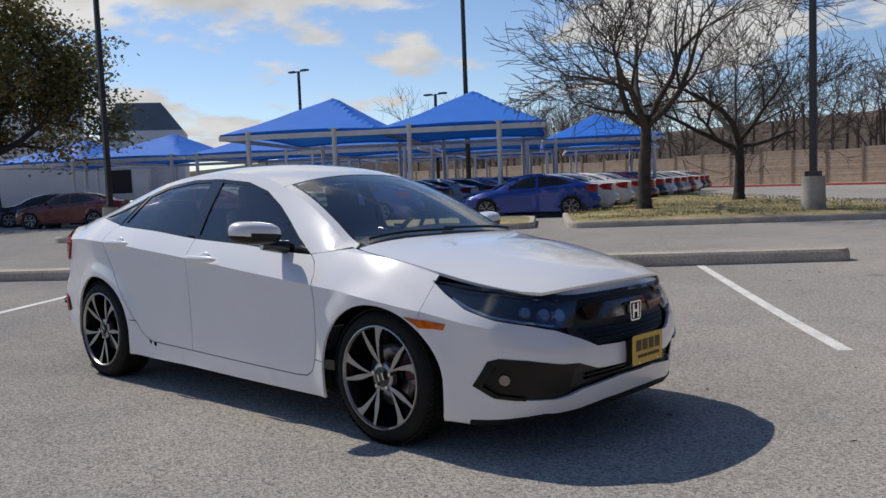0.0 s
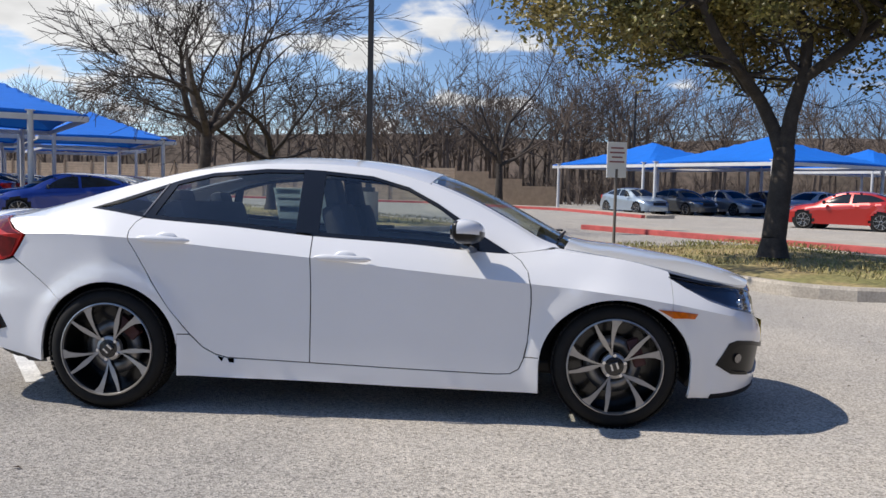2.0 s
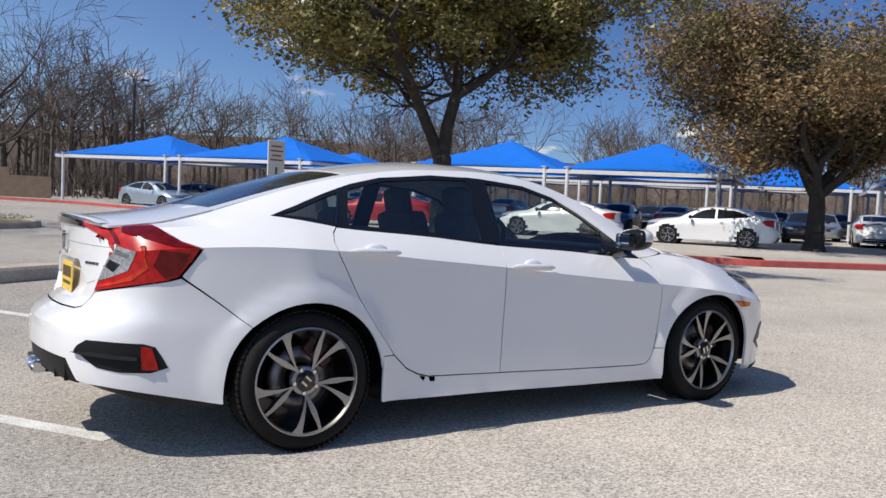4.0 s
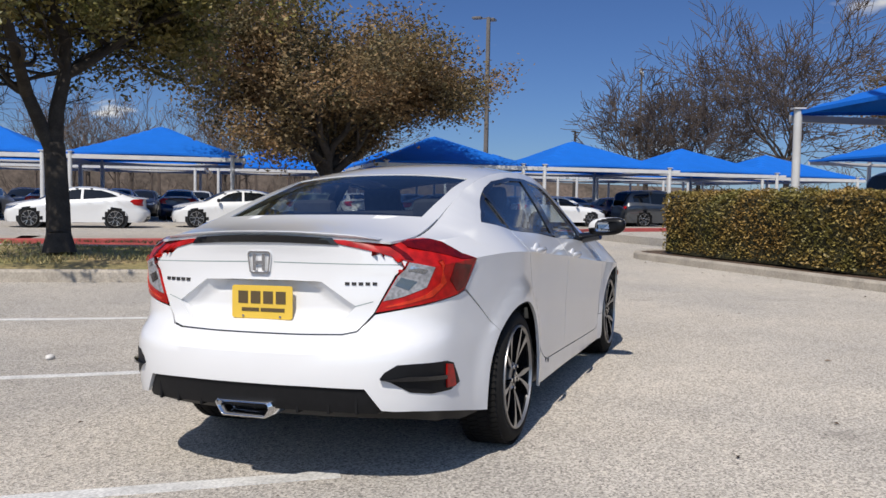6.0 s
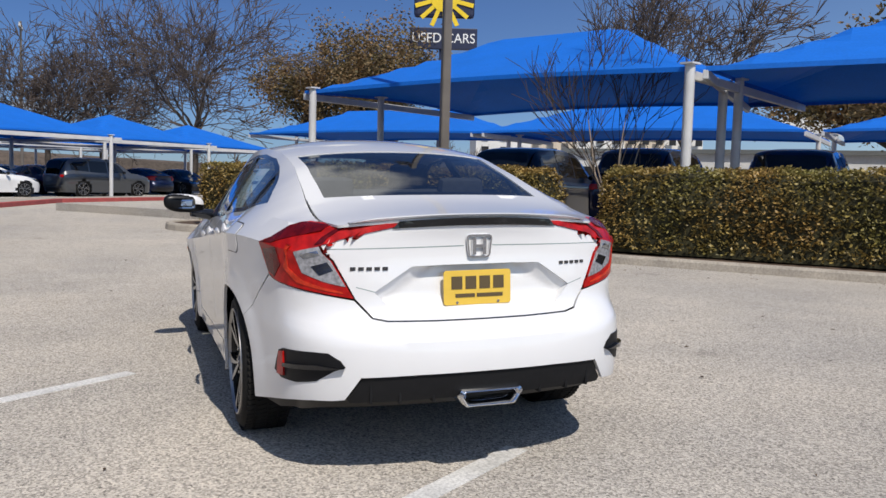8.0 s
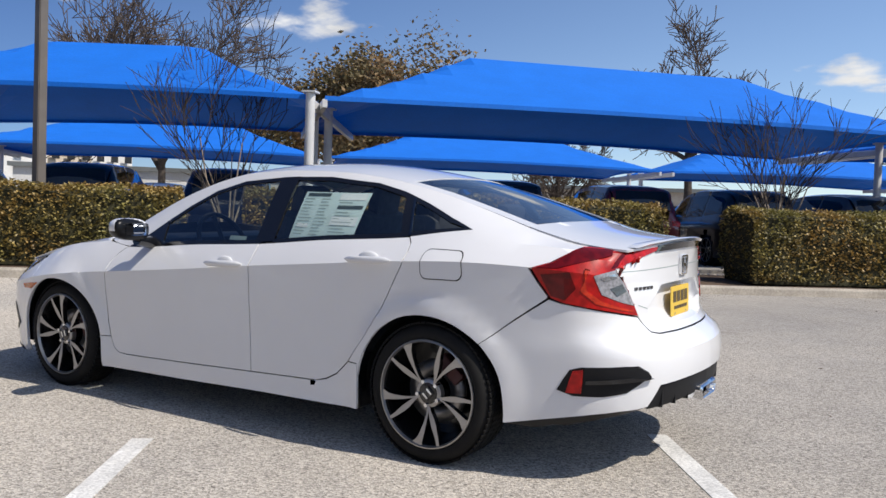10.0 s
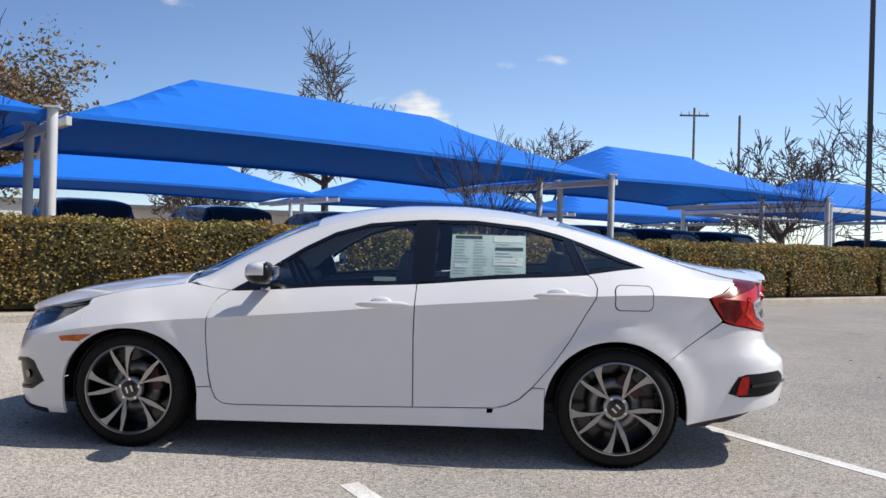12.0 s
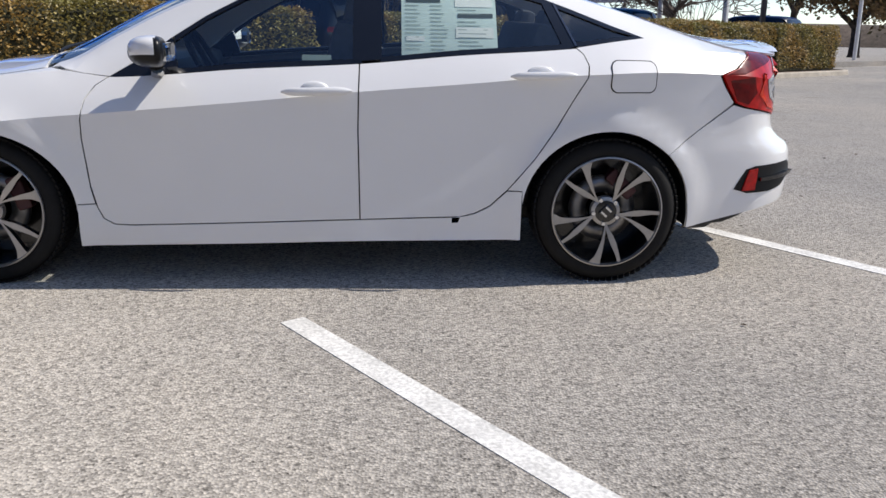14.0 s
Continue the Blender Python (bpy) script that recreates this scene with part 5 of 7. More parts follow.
C["chrome"] = mat("chrome", (0.75, 0.76, 0.78), 0.08, metal=1.0, var=0.05, scale=10)
C["darkchrome"] = mat("dark_chrome", (0.20, 0.20, 0.21), 0.18, metal=1.0, var=0.05, scale=10)
C["disc"] = mat("brake_disc_steel", (0.32, 0.31, 0.30), 0.4, metal=0.9, var=0.2, scale=20)
C["caliper"] = mat("brake_caliper_iron", (0.10, 0.035, 0.035), 0.6, var=0.2, scale=20)
C["glass"] = glass_mat("tinted_window_glass", (0.86, 0.91, 0.89))
C["screen"] = glass_mat("windscreen_glass", (0.88, 0.93, 0.90))
C["rearglass"] = glass_mat("rear_window_glass", (0.66, 0.70, 0.70))
C["lensclear"] = glass_mat("clear_lamp_lens", (0.88, 0.9, 0.92))
C["red"] = lens_mat("red_lamp_lens", (0.52, 0.010, 0.008), 0.28)
C["redbright"] = lens_mat("bright_red_light_guide", (0.70, 0.05, 0.02), 0.2)
C["reddark"] = lens_mat("deep_red_lamp_lens", (0.14, 0.003, 0.004), 0.12)
C["amber"] = lens_mat("amber_reflector", (0.75, 0.16, 0.01))
C["lampclear"] = mat("clear_reversing_lens", (0.36, 0.36, 0.38), 0.2, var=0.45, scale=60, coat=0.4)
C["silver"] = mat("silver_lamp_reflector", (0.6, 0.62, 0.64), 0.15, metal=0.9, var=0.3, scale=40)
C["cloth"] = mat("black_seat_cloth", (0.085, 0.085, 0.09), 0.9, var=0.2, scale=30, fine=0.2)
C["plate"] = mat("yellow_plate", (0.78, 0.52, 0.07), 0.5, var=0.05, scale=6)
C["ink"] = mat("dark_ink", (0.10, 0.07, 0.03), 0.6, var=0.05, scale=6)
C["paper"] = mat("pale_paper", (0.78, 0.92, 0.89), 0.7, var=0.08, scale=10, trans=0.2)
C["paperwhite"] = mat("white_paper", (0.80, 0.82, 0.80), 0.7, var=0.04, scale=10)
C["print"] = mat("grey_print_shade_lining", (0.26, 0.33, 0.32), 0.8, var=0.1, scale=10)
C["printdark"] = mat("dark_print", (0.05, 0.07, 0.07), 0.8, var=0.1, scale=10)
C["mirror"] = mat("mirror_glass", (0.42, 0.45, 0.5), 0.02, metal=1.0, var=0.02, scale=3)


def lathe(bm, prof, seg, closed=False):
    """Spins (y, r) pairs about the Y axis."""
    rings = []
    for k in range(seg):
        a = 6.2832 * k / seg
        rings.append([bm.verts.new((r * math.cos(a), y, r * math.sin(a))) for y, r in prof])
    n_ = len(prof)
    for k in range(seg):
        for j in range(n_ - 1 + (1 if closed else 0)):
            a, b = rings[k], rings[(k + 1) % seg]
            bm.faces.new((a[j], b[j], b[(j + 1) % n_], a[(j + 1) % n_]))
    return bm


def wheel(parent, m, full=True, name="wheel"):
    """An alloy wheel whose outer face looks along +y at the origin."""
    root = empty(name)
    root.parent = parent
    root.matrix_local = m
    seg = 64 if full else 22
    R = 0.325
    prof = [(-0.215, 0.235), (-0.225, 0.262), (-0.222, 0.292), (-0.205, 0.312), (-0.18, R - 0.003), (-0.115, R), (-0.05, R - 0.003), (-0.025, 0.312), (-0.006, 0.292), (-0.003, 0.27), (-0.010, 0.248), (-0.02, 0.235)]
    bm = lathe(bmesh.new(), prof, seg)
    part("tyre", bm, C["rubber"], root, smooth=True, sharp=60)
    if full:
        # tread grooves: short blocks round the tread
        bm = bmesh.new()
        for k in range(72):
            a = 6.2832 * k / 72
            for yy, w in ((-0.19, 0.035), (-0.14, 0.045), (-0.09, 0.045), (-0.04, 0.035)):
                mm = Matrix.Rotation(-a, 4, 'Y') @ Matrix.Translation((R - 0.001, yy, 0)) @ Matrix.Rotation(radians(18), 4, 'X')
                bmesh.ops.create_cube(bm, size=1, matrix=mm @ Matrix.Diagonal((0.008, w, 0.022, 1)))
        tagged(part("tread", bm, C["rubber"], root), kind="stuff")
    bm = bmesh.new()
    lathe(bm, [(-0.012, 0.252), (0.0, 0.250), (0.002, 0.244), (-0.012, 0.238)], seg)
    nm = len(bm.faces)
    lathe(bm, [(-0.012, 0.238), (-0.10, 0.228), (-0.20, 0.222), (-0.20, 0.06), (-0.11, 0.06)], seg)
    for f_ in bm.faces:
        f_.material_index = 1
    bm.faces.ensure_lookup_table()
    for f_ in bm.faces[:nm]:
        f_.material_index = 0

    def face(r):
        return -0.006 - 0.030 * (1 - min(1, r / 0.24)) ** 1.3

    def arm(a0, pts):
        # pts: radius, angle on one side, angle on the other; a blade with dark flanks and a cut face
        th = 0.030
        rows = []
        for r, s0, s1 in pts:
            y = face(r)
            row = []
            for ang in (s0, s1):
                a = radians(a0 + ang)
                row.append((r * math.cos(a), y, r * math.sin(a)))
            rows.append(row)
        vt = [[bm.verts.new(p) for p in row] for row in rows]
        vb = [[bm.verts.new((p[0], p[1] - th, p[2])) for p in row] for row in rows]
        for k in range(len(rows) - 1):
            f0 = bm.faces.new((vt[k][0], vt[k][1], vt[k + 1][1], vt[k + 1][0]))
            f0.material_index = 0
            for j in (0, 1):
                f1 = bm.faces.new((vt[k][j], vb[k][j], vb[k + 1][j], vt[k + 1][j]))
                f1.material_index = 1
        f1 = bm.faces.new((vt[0][0], vb[0][0], vb[0][1], vt[0][1]))
        f1.material_index = 1
    for k in range(5):
        a = 72 * k + 12
        arm(a, [(0.055, 9, 15), (0.085, 3, 13), (0.12, -3, 9), (0.155, -4, 6), (0.20, -3, 2.2), (0.23, -2.2, 1.6), (0.243, -2.0, 1.5)])
        arm(a, [(0.055, 13, 18), (0.09, 14, 19), (0.13, 16.5, 22.5), (0.18, 19, 26.5), (0.21, 20.5, 29), (0.228, 21, 32), (0.243, 20.5, 34)])
    # hub boss
    lathe(bm, [(-0.06, 0.068), (-0.032, 0.066), (-0.026, 0.05), (-0.026, 0.0)], 24)
    for f_ in bm.faces:
        if f_.material_index not in (0, 1):
            f_.material_index = 1
    bmesh.ops.recalc_face_normals(bm, faces=bm.faces[:])
    me = part("rim", bm, [C["machined"], C["rimblack"]], root, "black alloy with machined faces", smooth=True, sharp=30)
    for p in me.data.polygons:
        c = p.center
        r = math.hypot(c.x, c.z)
        if r < 0.069 and p.material_index == 0 and len(p.vertices) == 4 and c.y > -0.07 and r < 0.048:
            p.material_index = 1
    if full:
        bm = bmesh.new()
        bm_box(bm, (0, -0.022, 0), (0.056, 0.008, 0.046), 0, 0.004)
        part("centre_cap", bm, C["gloss_black"], root)
        bm = bmesh.new()
        for sx in (-0.015, 0.015):
            bm_box(bm, (sx, -0.017, 0), (0.009, 0.005, 0.034), 0)
        part("cap_mark", bm, C["chrome"], root)
        for k in range(5):
            a = radians(72 * k + 38)
            bm = bmesh.new()
            bm_tube(bm, (0.057 * math.cos(a), -0.05, 0.057 * math.sin(a)), (0.057 * math.cos(a), -0.018, 0.057 * math.sin(a)), 0.0115, 0.009, 8)
            part("wheel_nut", bm, C["chrome"], root, smooth=True)
        bm = bmesh.new()
        lathe(bm, [(-0.10, 0.075), (-0.10, 0.150), (-0.125, 0.150), (-0.125, 0.075)], 40, True)
        part("brake_disc", bm, C["disc"], root, smooth=True, sharp=30)
        bm = bmesh.new()
        bm_box(bm, (-0.135, -0.105, 0.02), (0.065, 0.06, 0.15), 0, 0.012)
        part("brake_caliper", bm, C["caliper"], root)
    return root


def rounded_bar(p0, p1, w, h, bend=0.0, n_=10):
    """A handle-like bar from p0 to p1 in car space, w thick in y, h high."""
    bm = bmesh.new()
    p0, p1 = Vector(p0), Vector(p1)
    rings = []
    for k in range(n_ + 1):
        t = k / n_
        c = p0.lerp(p1, t) + Vector((0, bend * math.sin(math.pi * t), 0))
        e = max(0.25, min(1, 6 * min(t, 1 - t) + 0.25))
        ring = []
        for j in range(8):
            a = 6.2832 * j / 8
            ring.append(bm.verts.new(c + Vector((0, w / 2 * e * math.cos(a), h / 2 * e * math.sin(a)))))
        rings.append(ring)
    for k in range(n_):
        for j in range(8):
            bm.faces.new((rings[k][j], rings[k][(j + 1) % 8], rings[k + 1][(j + 1) % 8], rings[k + 1][j]))
    bm.faces.new(rings[0]); bm.faces.new(rings[-1])
    bmesh.ops.recalc_face_normals(bm, faces=bm.faces[:])
    return bm


ARCH_F = arc(1.352, 0.325, 0.395, 0.352, 180, 0, 28)     # rear foot to front foot, over the top
ARCH_R = arc(-1.338, 0.325, 0.378, 0.365, 0, 180, 28)


def upto(pts, test):
    return [p for p in pts if test(p)]


def sample(fn, a, b, n_):
    return [(a + (b - a) * k / n_, fn(a + (b - a) * k / n_)) for k in range(n_ + 1)]


def hero_car():
    S = Shell(SEDAN)
    root = empty("saloon_car", Matrix.Translation((0, 0, 0.002)) @ Matrix.Rotation(radians(-1.43), 4, 'X') @ Matrix.Rotation(radians(0.4), 4, 'Z'))
    tagged(root, "white pearl four-door saloon with black alloys parked across the lines", "car")
    paint = C["white"]
    qf, qr = S.q_front, S.q_rear

    def sd(off=0.0):
        return Flank(S, off)

    def tp(off=0.0):
        return lambda a, b: S.top(a, b, off)

    def flank(name, polys, material, off=0.0, lip=0.014, step=0.045, label="", parents=None, mirrored=(False, True)):
        out = []
        for k, mir in enumerate(mirrored):
            bm = skin(polys, sd(off), step, None, lip, mirror=mir)
            out.append(part(name, bm, material, parents[k] if parents else root, label, smooth=True, sharp=17))
        return out

    # ---- doors ----
    fedge = [(0.800, 0.893), (0.850, 0.860), (0.888, 0.805), (0.905, 0.72), (0.908, 0.64), (0.895, 0.44), (0.875, 0.345), (0.853, 0.297), (0.81, 0.272), (0.74, 0.268)]
    fd = fedge + [(-0.244, 0.292), (-0.240, 0.68), (-0.248, 0.958)]
    fd += sample(lambda x: S.ZB(x) - 0.001, -0.23, 0.77, 14)
    doors_f = flank("front_door", [fd], paint)
    redge = [(-0.69, 0.305), (-0.755, 0.322), (-0.82, 0.355), (-0.892, 0.424), (-1.003, 0.562), (-1.095, 0.70), (-1.172, 0.84), (-1.216, 0.915)]
    rdp = [(-0.254, 0.958), (-0.246, 0.68), (-0.250, 0.292)] + redge + [(-1.225, 0.965), (-1.210, 1.008), (-1.185, 1.032)]
    rdp += sample(lambda x: S.ZB(x) - 0.001, -1.16, -0.27, 12)
    doors_r = flank("rear_door", [rdp], paint)
    # ---- front wing ----
    fw = [(x + 0.006, z) for x, z in reversed(fedge[:6])] + [(0.90, 0.905)] + sample(lambda x: S.ZE(x) - 0.001, 1.06, 1.66, 12)
    fw += [(1.66, 0.790)]
    fw += [p for p in reversed(ARCH_F[:22])]
    fw += [(0.955, 0.362), (0.886, 0.362)]
    flank("front_wing", [fw], paint)
    # ---- sill ----
    si = [(0.955, 0.357), (0.885, 0.357), (0.859, 0.294), (0.814, 0.267), (0.74, 0.262), (-0.247, 0.286)] + [(x - 0.003, z - 0.006) for x, z in redge[:4]] + [(-0.958, 0.419), (-0.958, 0.20), (0.957, 0.172)]
    flank("sill", [si], paint)
    # ---- rear quarter with roof rail ----
    dlo_top = [(-1.50, 1.079), (-1.36, 1.128), (-1.19, 1.194), (-1.03, 1.250), (-0.86, 1.290), (-0.56, 1.319), (-0.25, 1.316), (0.04, 1.290), (0.24, 1.234), (0.41, 1.146), (0.54, 1.062), (0.66, 0.978), (0.797, 0.897)]
    rail = list(dlo_top) + [(0.90, 0.907)] + list(reversed(sample(lambda x: S.ZE(x) - 0.0004, -1.50, 1.03, 44)))
    rq = [(-1.50, 1.079)] + list(reversed(sample(lambda x: S.ZE(x) - 0.0004, -2.055, -1.50, 10)))
    rq += [(qr(0.7995), 0.9565), (qr(0.8175), 0.928), (-1.222, 0.915), (-1.231, 0.966), (-1.215, 1.011), (-1.188, 1.036), (-1.34, 1.060)]
    rql = [(qr(0.8175), 0.928), (qr(0.8095), 0.868), (qr(0.8005), 0.809), (qr(0.8015), 0.8015)]
    rql += [p for p in reversed(ARCH_R[1:22])]
    rql += [(-0.960, 0.424), (-0.898, 0.424)] + [(x - 0.006, z) for x, z in redge[4:]]
    flank("rear_quarter", [rail, rq, rql], paint)
    # fuel flap
    fl = [tuple(p) for p in rounded_outline([(-1.325, 0.985), (-1.525, 0.982), (-1.528, 0.858), (-1.322, 0.858)], 0.03, 4)]
    flank("fuel_flap", [fl], paint, off=0.0035, lip=0.006, mirrored=(False,))
    fl2 = [tuple(p) for p in rounded_outline([(-1.320, 0.990), (-1.530, 0.987), (-1.533, 0.853), (-1.317, 0.853)], 0.033, 4)]
    flank("flap_gap", [fl2], C["satin_black"], off=0.0012, lip=0, mirrored=(False,))

    # ---- glass and black trim of the doors ----
    fg = [(0.515, 0.934)] + sample(lambda x: S.ZB(x) + 0.020, 0.44, -0.20, 8) + [(-0.228, 0.982), (-0.222, 1.296), (0.04, 1.272), (0.24, 1.217), (0.41, 1.128), (0.535, 1.040)]
    rg = [(-0.345, 0.985)] + sample(lambda x: S.ZB(x) + 0.020, -0.42, -1.08, 8) + [(-1.13, 1.050), (-1.052, 1.222), (-0.86, 1.272), (-0.56, 1.300), (-0.345, 1.302)]
    qg = [(-1.185, 1.058), (-1.34, 1.077), (-1.455, 1.085), (-1.36, 1.110), (-1.19, 1.176), (-1.105, 1.206)]
    for mir in (False, True):
        df, dr = doors_f[int(mir)], doors_r[int(mir)]
        part("window", skin([fg], sd(-0.006), 0.08, None, 0.004, mirror=mir), C["glass"], df, smooth=True)
        part("window", skin([rg], sd(-0.006), 0.08, None, 0.004, mirror=mir), C["glass"], dr, smooth=True)
        part("quarter_window", skin([qg], sd(-0.006), 0.08, None, 0.004, mirror=mir), C["glass"], root, smooth=True)
        # black surrounds as rings of strips
        strip_f = [[(0.797, 0.896)] + sample(lambda x: S.ZB(x) + 0.001, 0.77, -0.26, 12) + list(reversed(sample(lambda x: S.ZB(x) + 0.022, 0.515, -0.26, 10))) + [(0.54, 1.045), (0.55, 1.058), (0.66, 0.976)],
                   [(0.54, 1.061), (0.41, 1.145), (0.24, 1.233), (0.04, 1.289), (-0.25, 1.315), (-0.25, 1.296), (0.04, 1.271), (0.24, 1.216), (0.41, 1.127), (0.533, 1.040)]]
        part("window_trim", skin(strip_f, sd(-0.001), 0.06, None, 0.012, mirror=mir), C["gloss_black"], df, smooth=True)
        bp = [[(-0.222, 0.968), (-0.222, 1.313), (-0.345, 1.319), (-0.345, 0.978)]]
        part("pillar_trim", skin(bp, sd(0.001), 0.06, None, 0.012, mirror=mir), C["gloss_black"], dr, smooth=True)
        strip_r = [sample(lambda x: S.ZB(x) + 0.001, -0.34, -1.17, 10) + list(reversed(sample(lambda x: S.ZB(x) + 0.022, -0.34, -1.13, 10))),
                   [(-0.345, 1.318), (-0.56, 1.318), (-0.86, 1.289), (-1.03, 1.249), (-1.11, 1.222), (-1.052, 1.220), (-0.86, 1.270), (-0.56, 1.298), (-0.345, 1.300)],
                   [(-1.052, 1.221), (-1.105, 1.221), (-1.188, 1.04), (-1.13, 1.034)],
                   [(-1.19, 1.040), (-1.34, 1.062), (-1.498, 1.078), (-1.455, 1.086), (-1.34, 1.078), (-1.185, 1.059)],
                   [(-1.498, 1.079), (-1.36, 1.127), (-1.19, 1.193), (-1.105, 1.222), (-1.105, 1.205), (-1.19, 1.175), (-1.36, 1.109), (-1.455, 1.086)]]
        part("window_trim", skin(strip_r, sd(0.0), 0.06, None, 0.010, mirror=mir), C["gloss_black"], dr, smooth=True)
        div = [[(-1.098, 1.222), (-1.108, 1.222), (-1.190, 1.042), (-1.180, 1.042)]]
        part("divider_bar", skin(div, sd(0.004), 0.06, None, 0.006, mirror=mir), C["darkchrome"], dr, smooth=True)

    # ---- bonnet, roof, lids, screens ----
    def hood_edge(y):
        return S.XF(0.72) - S.dF(min(1, abs(y) / 0.86)) - 0.005

    yy = [k / 12 for k in range(-12, 13)]
    hood_front = [(hood_edge(0.56 * t) - 0.004, 0.56 * t) for t in yy]
    hood_sideR = [(x, S.edge(x) - 0.002) for x in np.linspace(2.02, 1.14, 16)]
    hood_sideR = [(float(x), float(y)) for x, y in hood_sideR]
    hood_rear = [(1.085 + 0.09 * (1 - (abs(t)) ** 2), -0.715 * t) for t in yy]
    hood = hood_front + hood_sideR + hood_rear + [(x, -y) for x, y in reversed(hood_sideR)]
    part("bonnet", skin([hood], tp(0.002), 0.06, 0.06, 0.016), paint, root, smooth=True, sharp=26)
    # creases on the bonnet come from two raised strakes
    cowl = [(1.17 + 0.075 * (1 - t * t), 0.69 * t) for t in yy] + [(1.065 + 0.085 * (1 - t * t), -0.685 * t) for t in yy]
    part("cowl", skin([cowl], tp(-0.012), 0.08, 0.08, 0.01), C["satin_black"], root, smooth=True)
    wside = [(float(x), float(S.edge(x) - 0.045)) for x in np.linspace(1.0, 0.42, 12)]
    wtop = [(0.355 + 0.055 * (1 - t * t), -(S.edge(0.38) - 0.045) * t) for t in yy]
    ws = [(1.09 + 0.085 * (1 - t * t), 0.66 * t) for t in yy] + wside + wtop + [(x, -y) for x, y in reversed(wside)]
    part("windscreen", skin([ws], tp(-0.004), 0.08, 0.08, 0.004), C["screen"], root, smooth=True)
    # frit band round the windscreen
    for sg in (1, -1):
        ap = [(float(x), sg * float(S.edge(x) - 0.044)) for x in np.linspace(1.04, 0.36, 14)] + [(float(x), sg * float(S.edge(x))) for x in np.linspace(0.36, 1.06, 14)]
        part("front_pillar", skin([ap], tp(0.0), 0.06, 0.02, 0.008), paint, root, smooth=True)
        cp = [(float(x), sg * float(S.edge(x) - (0.05 + 0.03 * (x + 1.05) / -0.7))) for x in np.linspace(-1.02, -1.715, 14)] + [(float(x), sg * float(S.edge(x))) for x in np.linspace(-1.715, -1.02, 14)]
        part("rear_pillar", skin([cp], tp(0.0), 0.06, 0.02, 0.008), paint, root, smooth=True)
        tr_ = [(float(x), sg * float(S.edge(x) - 0.060)) for x in np.linspace(0.98, 0.40, 12)] + [(float(x), sg * float(S.edge(x) - 0.042)) for x in np.linspace(0.40, 0.98, 12)]
        part("screen_seal", skin([tr_], tp(-0.002), 0.08, 0.03, 0.004), C["gloss_black"], root, smooth=True)
    roof = [(0.352 + 0.055 * (1 - t * t), S.edge(0.36) * t) for t in yy] + [(float(x), float(S.edge(x))) for x in np.linspace(0.34, -1.0, 20)] + [(-1.015 - 0.05 * (1 - t * t), -S.edge(-1.02) * t) for t in yy] + [(float(x), -float(S.edge(x))) for x in np.linspace(-1.0, 0.34, 20)]
    part("roof", skin([roof], tp(0.0), 0.07, 0.07, 0.008), paint, root, smooth=True)
    rside = [(float(x), float(S.edge(x) - (0.05 + 0.03 * (x + 1.05) / -0.7))) for x in np.linspace(-1.04, -1.66, 10)]
    rgl = [(-1.022 - 0.05 * (1 - t * t), 0.485 * t) for t in yy] + rside + [(-1.70 - 0.05 * (1 - t * t), -0.515 * t) for t in yy] + [(x, -y) for x, y in reversed(rside)]
    part("rear_window", skin([rgl], tp(-0.004), 0.08, 0.08, 0.004), C["rearglass"], root, smooth=True)

    def lid_edge(y):
        return S.XR(0.99) + S.dR(min(1, abs(y) / 0.89))
    deck_side = [(float(x), float(S.edge(x) - 0.003)) for x in np.linspace(-1.73, -2.10, 10)]
    deck = [(-1.705 - 0.05 * (1 - t * t), (S.edge(-1.705) - 0.003) * t) for t in yy] + deck_side + [(lid_edge(0.56 * t) + 0.004, -0.56 * t) for t in yy] + [(x, -y) for x, y in reversed(deck_side)]
    lid = part("boot_lid", skin([deck], tp(0.0), 0.06, 0.06, 0.010), paint, root, smooth=True, sharp=26)
    # rear face of the lid: the skin above, beside and below the number recess, then the dished recess itself
    y_notch, y_low = 0.644, 0.515

    def ztop(y):
        return S.top(lid_edge(y) + 0.004, y).z

    rec = [(qr(0), 0.852), (qr(0.15), 0.852), (qr(0.285), 0.848), (qr(0.44), 0.750), (qr(0.37), 0.678), (qr(0.2), 0.668), (qr(0), 0.668)]
    upper = [(qr(0), 0.852), (qr(0.15), 0.852), (qr(0.285), 0.848), (qr(0.587), 0.876), (qr(y_notch), 0.933), (qr(0.555), 0.968), (qr(0.425), ztop(0.355) - 0.026)]
    upper += [(qr(y * 1.19), ztop(y) - 0.022) for y in (0.3, 0.25, 0.2, 0.15, 0.1, 0.05, 0.0)]
    beside = [(qr(0.285), 0.848), (qr(0.44), 0.750), (qr(y_low), 0.724), (qr(0.587), 0.876)]
    corner_ = [(qr(0.44), 0.750), (qr(0.37), 0.678), (qr(0.455), 0.654), (qr(y_low), 0.724)]
    below = [(qr(0), 0.668), (qr(0.2), 0.668), (qr(0.37), 0.678), (qr(0.455), 0.654), (qr(0.40), 0.643), (qr(0.2), 0.640), (qr(0), 0.640)]
    lf = [upper, beside, corner_, below]
    part("lid_face", skin(lf, sd(0.0), 0.03, 0.025, 0.05, both=True), paint, lid, smooth=True, sharp=22)

    def dished(q, z):
        """The recess: deepest under its brow, running out flush at the bottom and towards the slanted ends."""
        y = abs(S.side(q, z).y)
        end = 0.285 + (0.852 - z) * 1.55
        run = max(0.0, min(1.0, (z - 0.668) / 0.06)) ** 0.8
        return S.side(q, z, -0.004 - 0.044 * run * max(0.0, min(1.0, (end - y) / 0.10)))
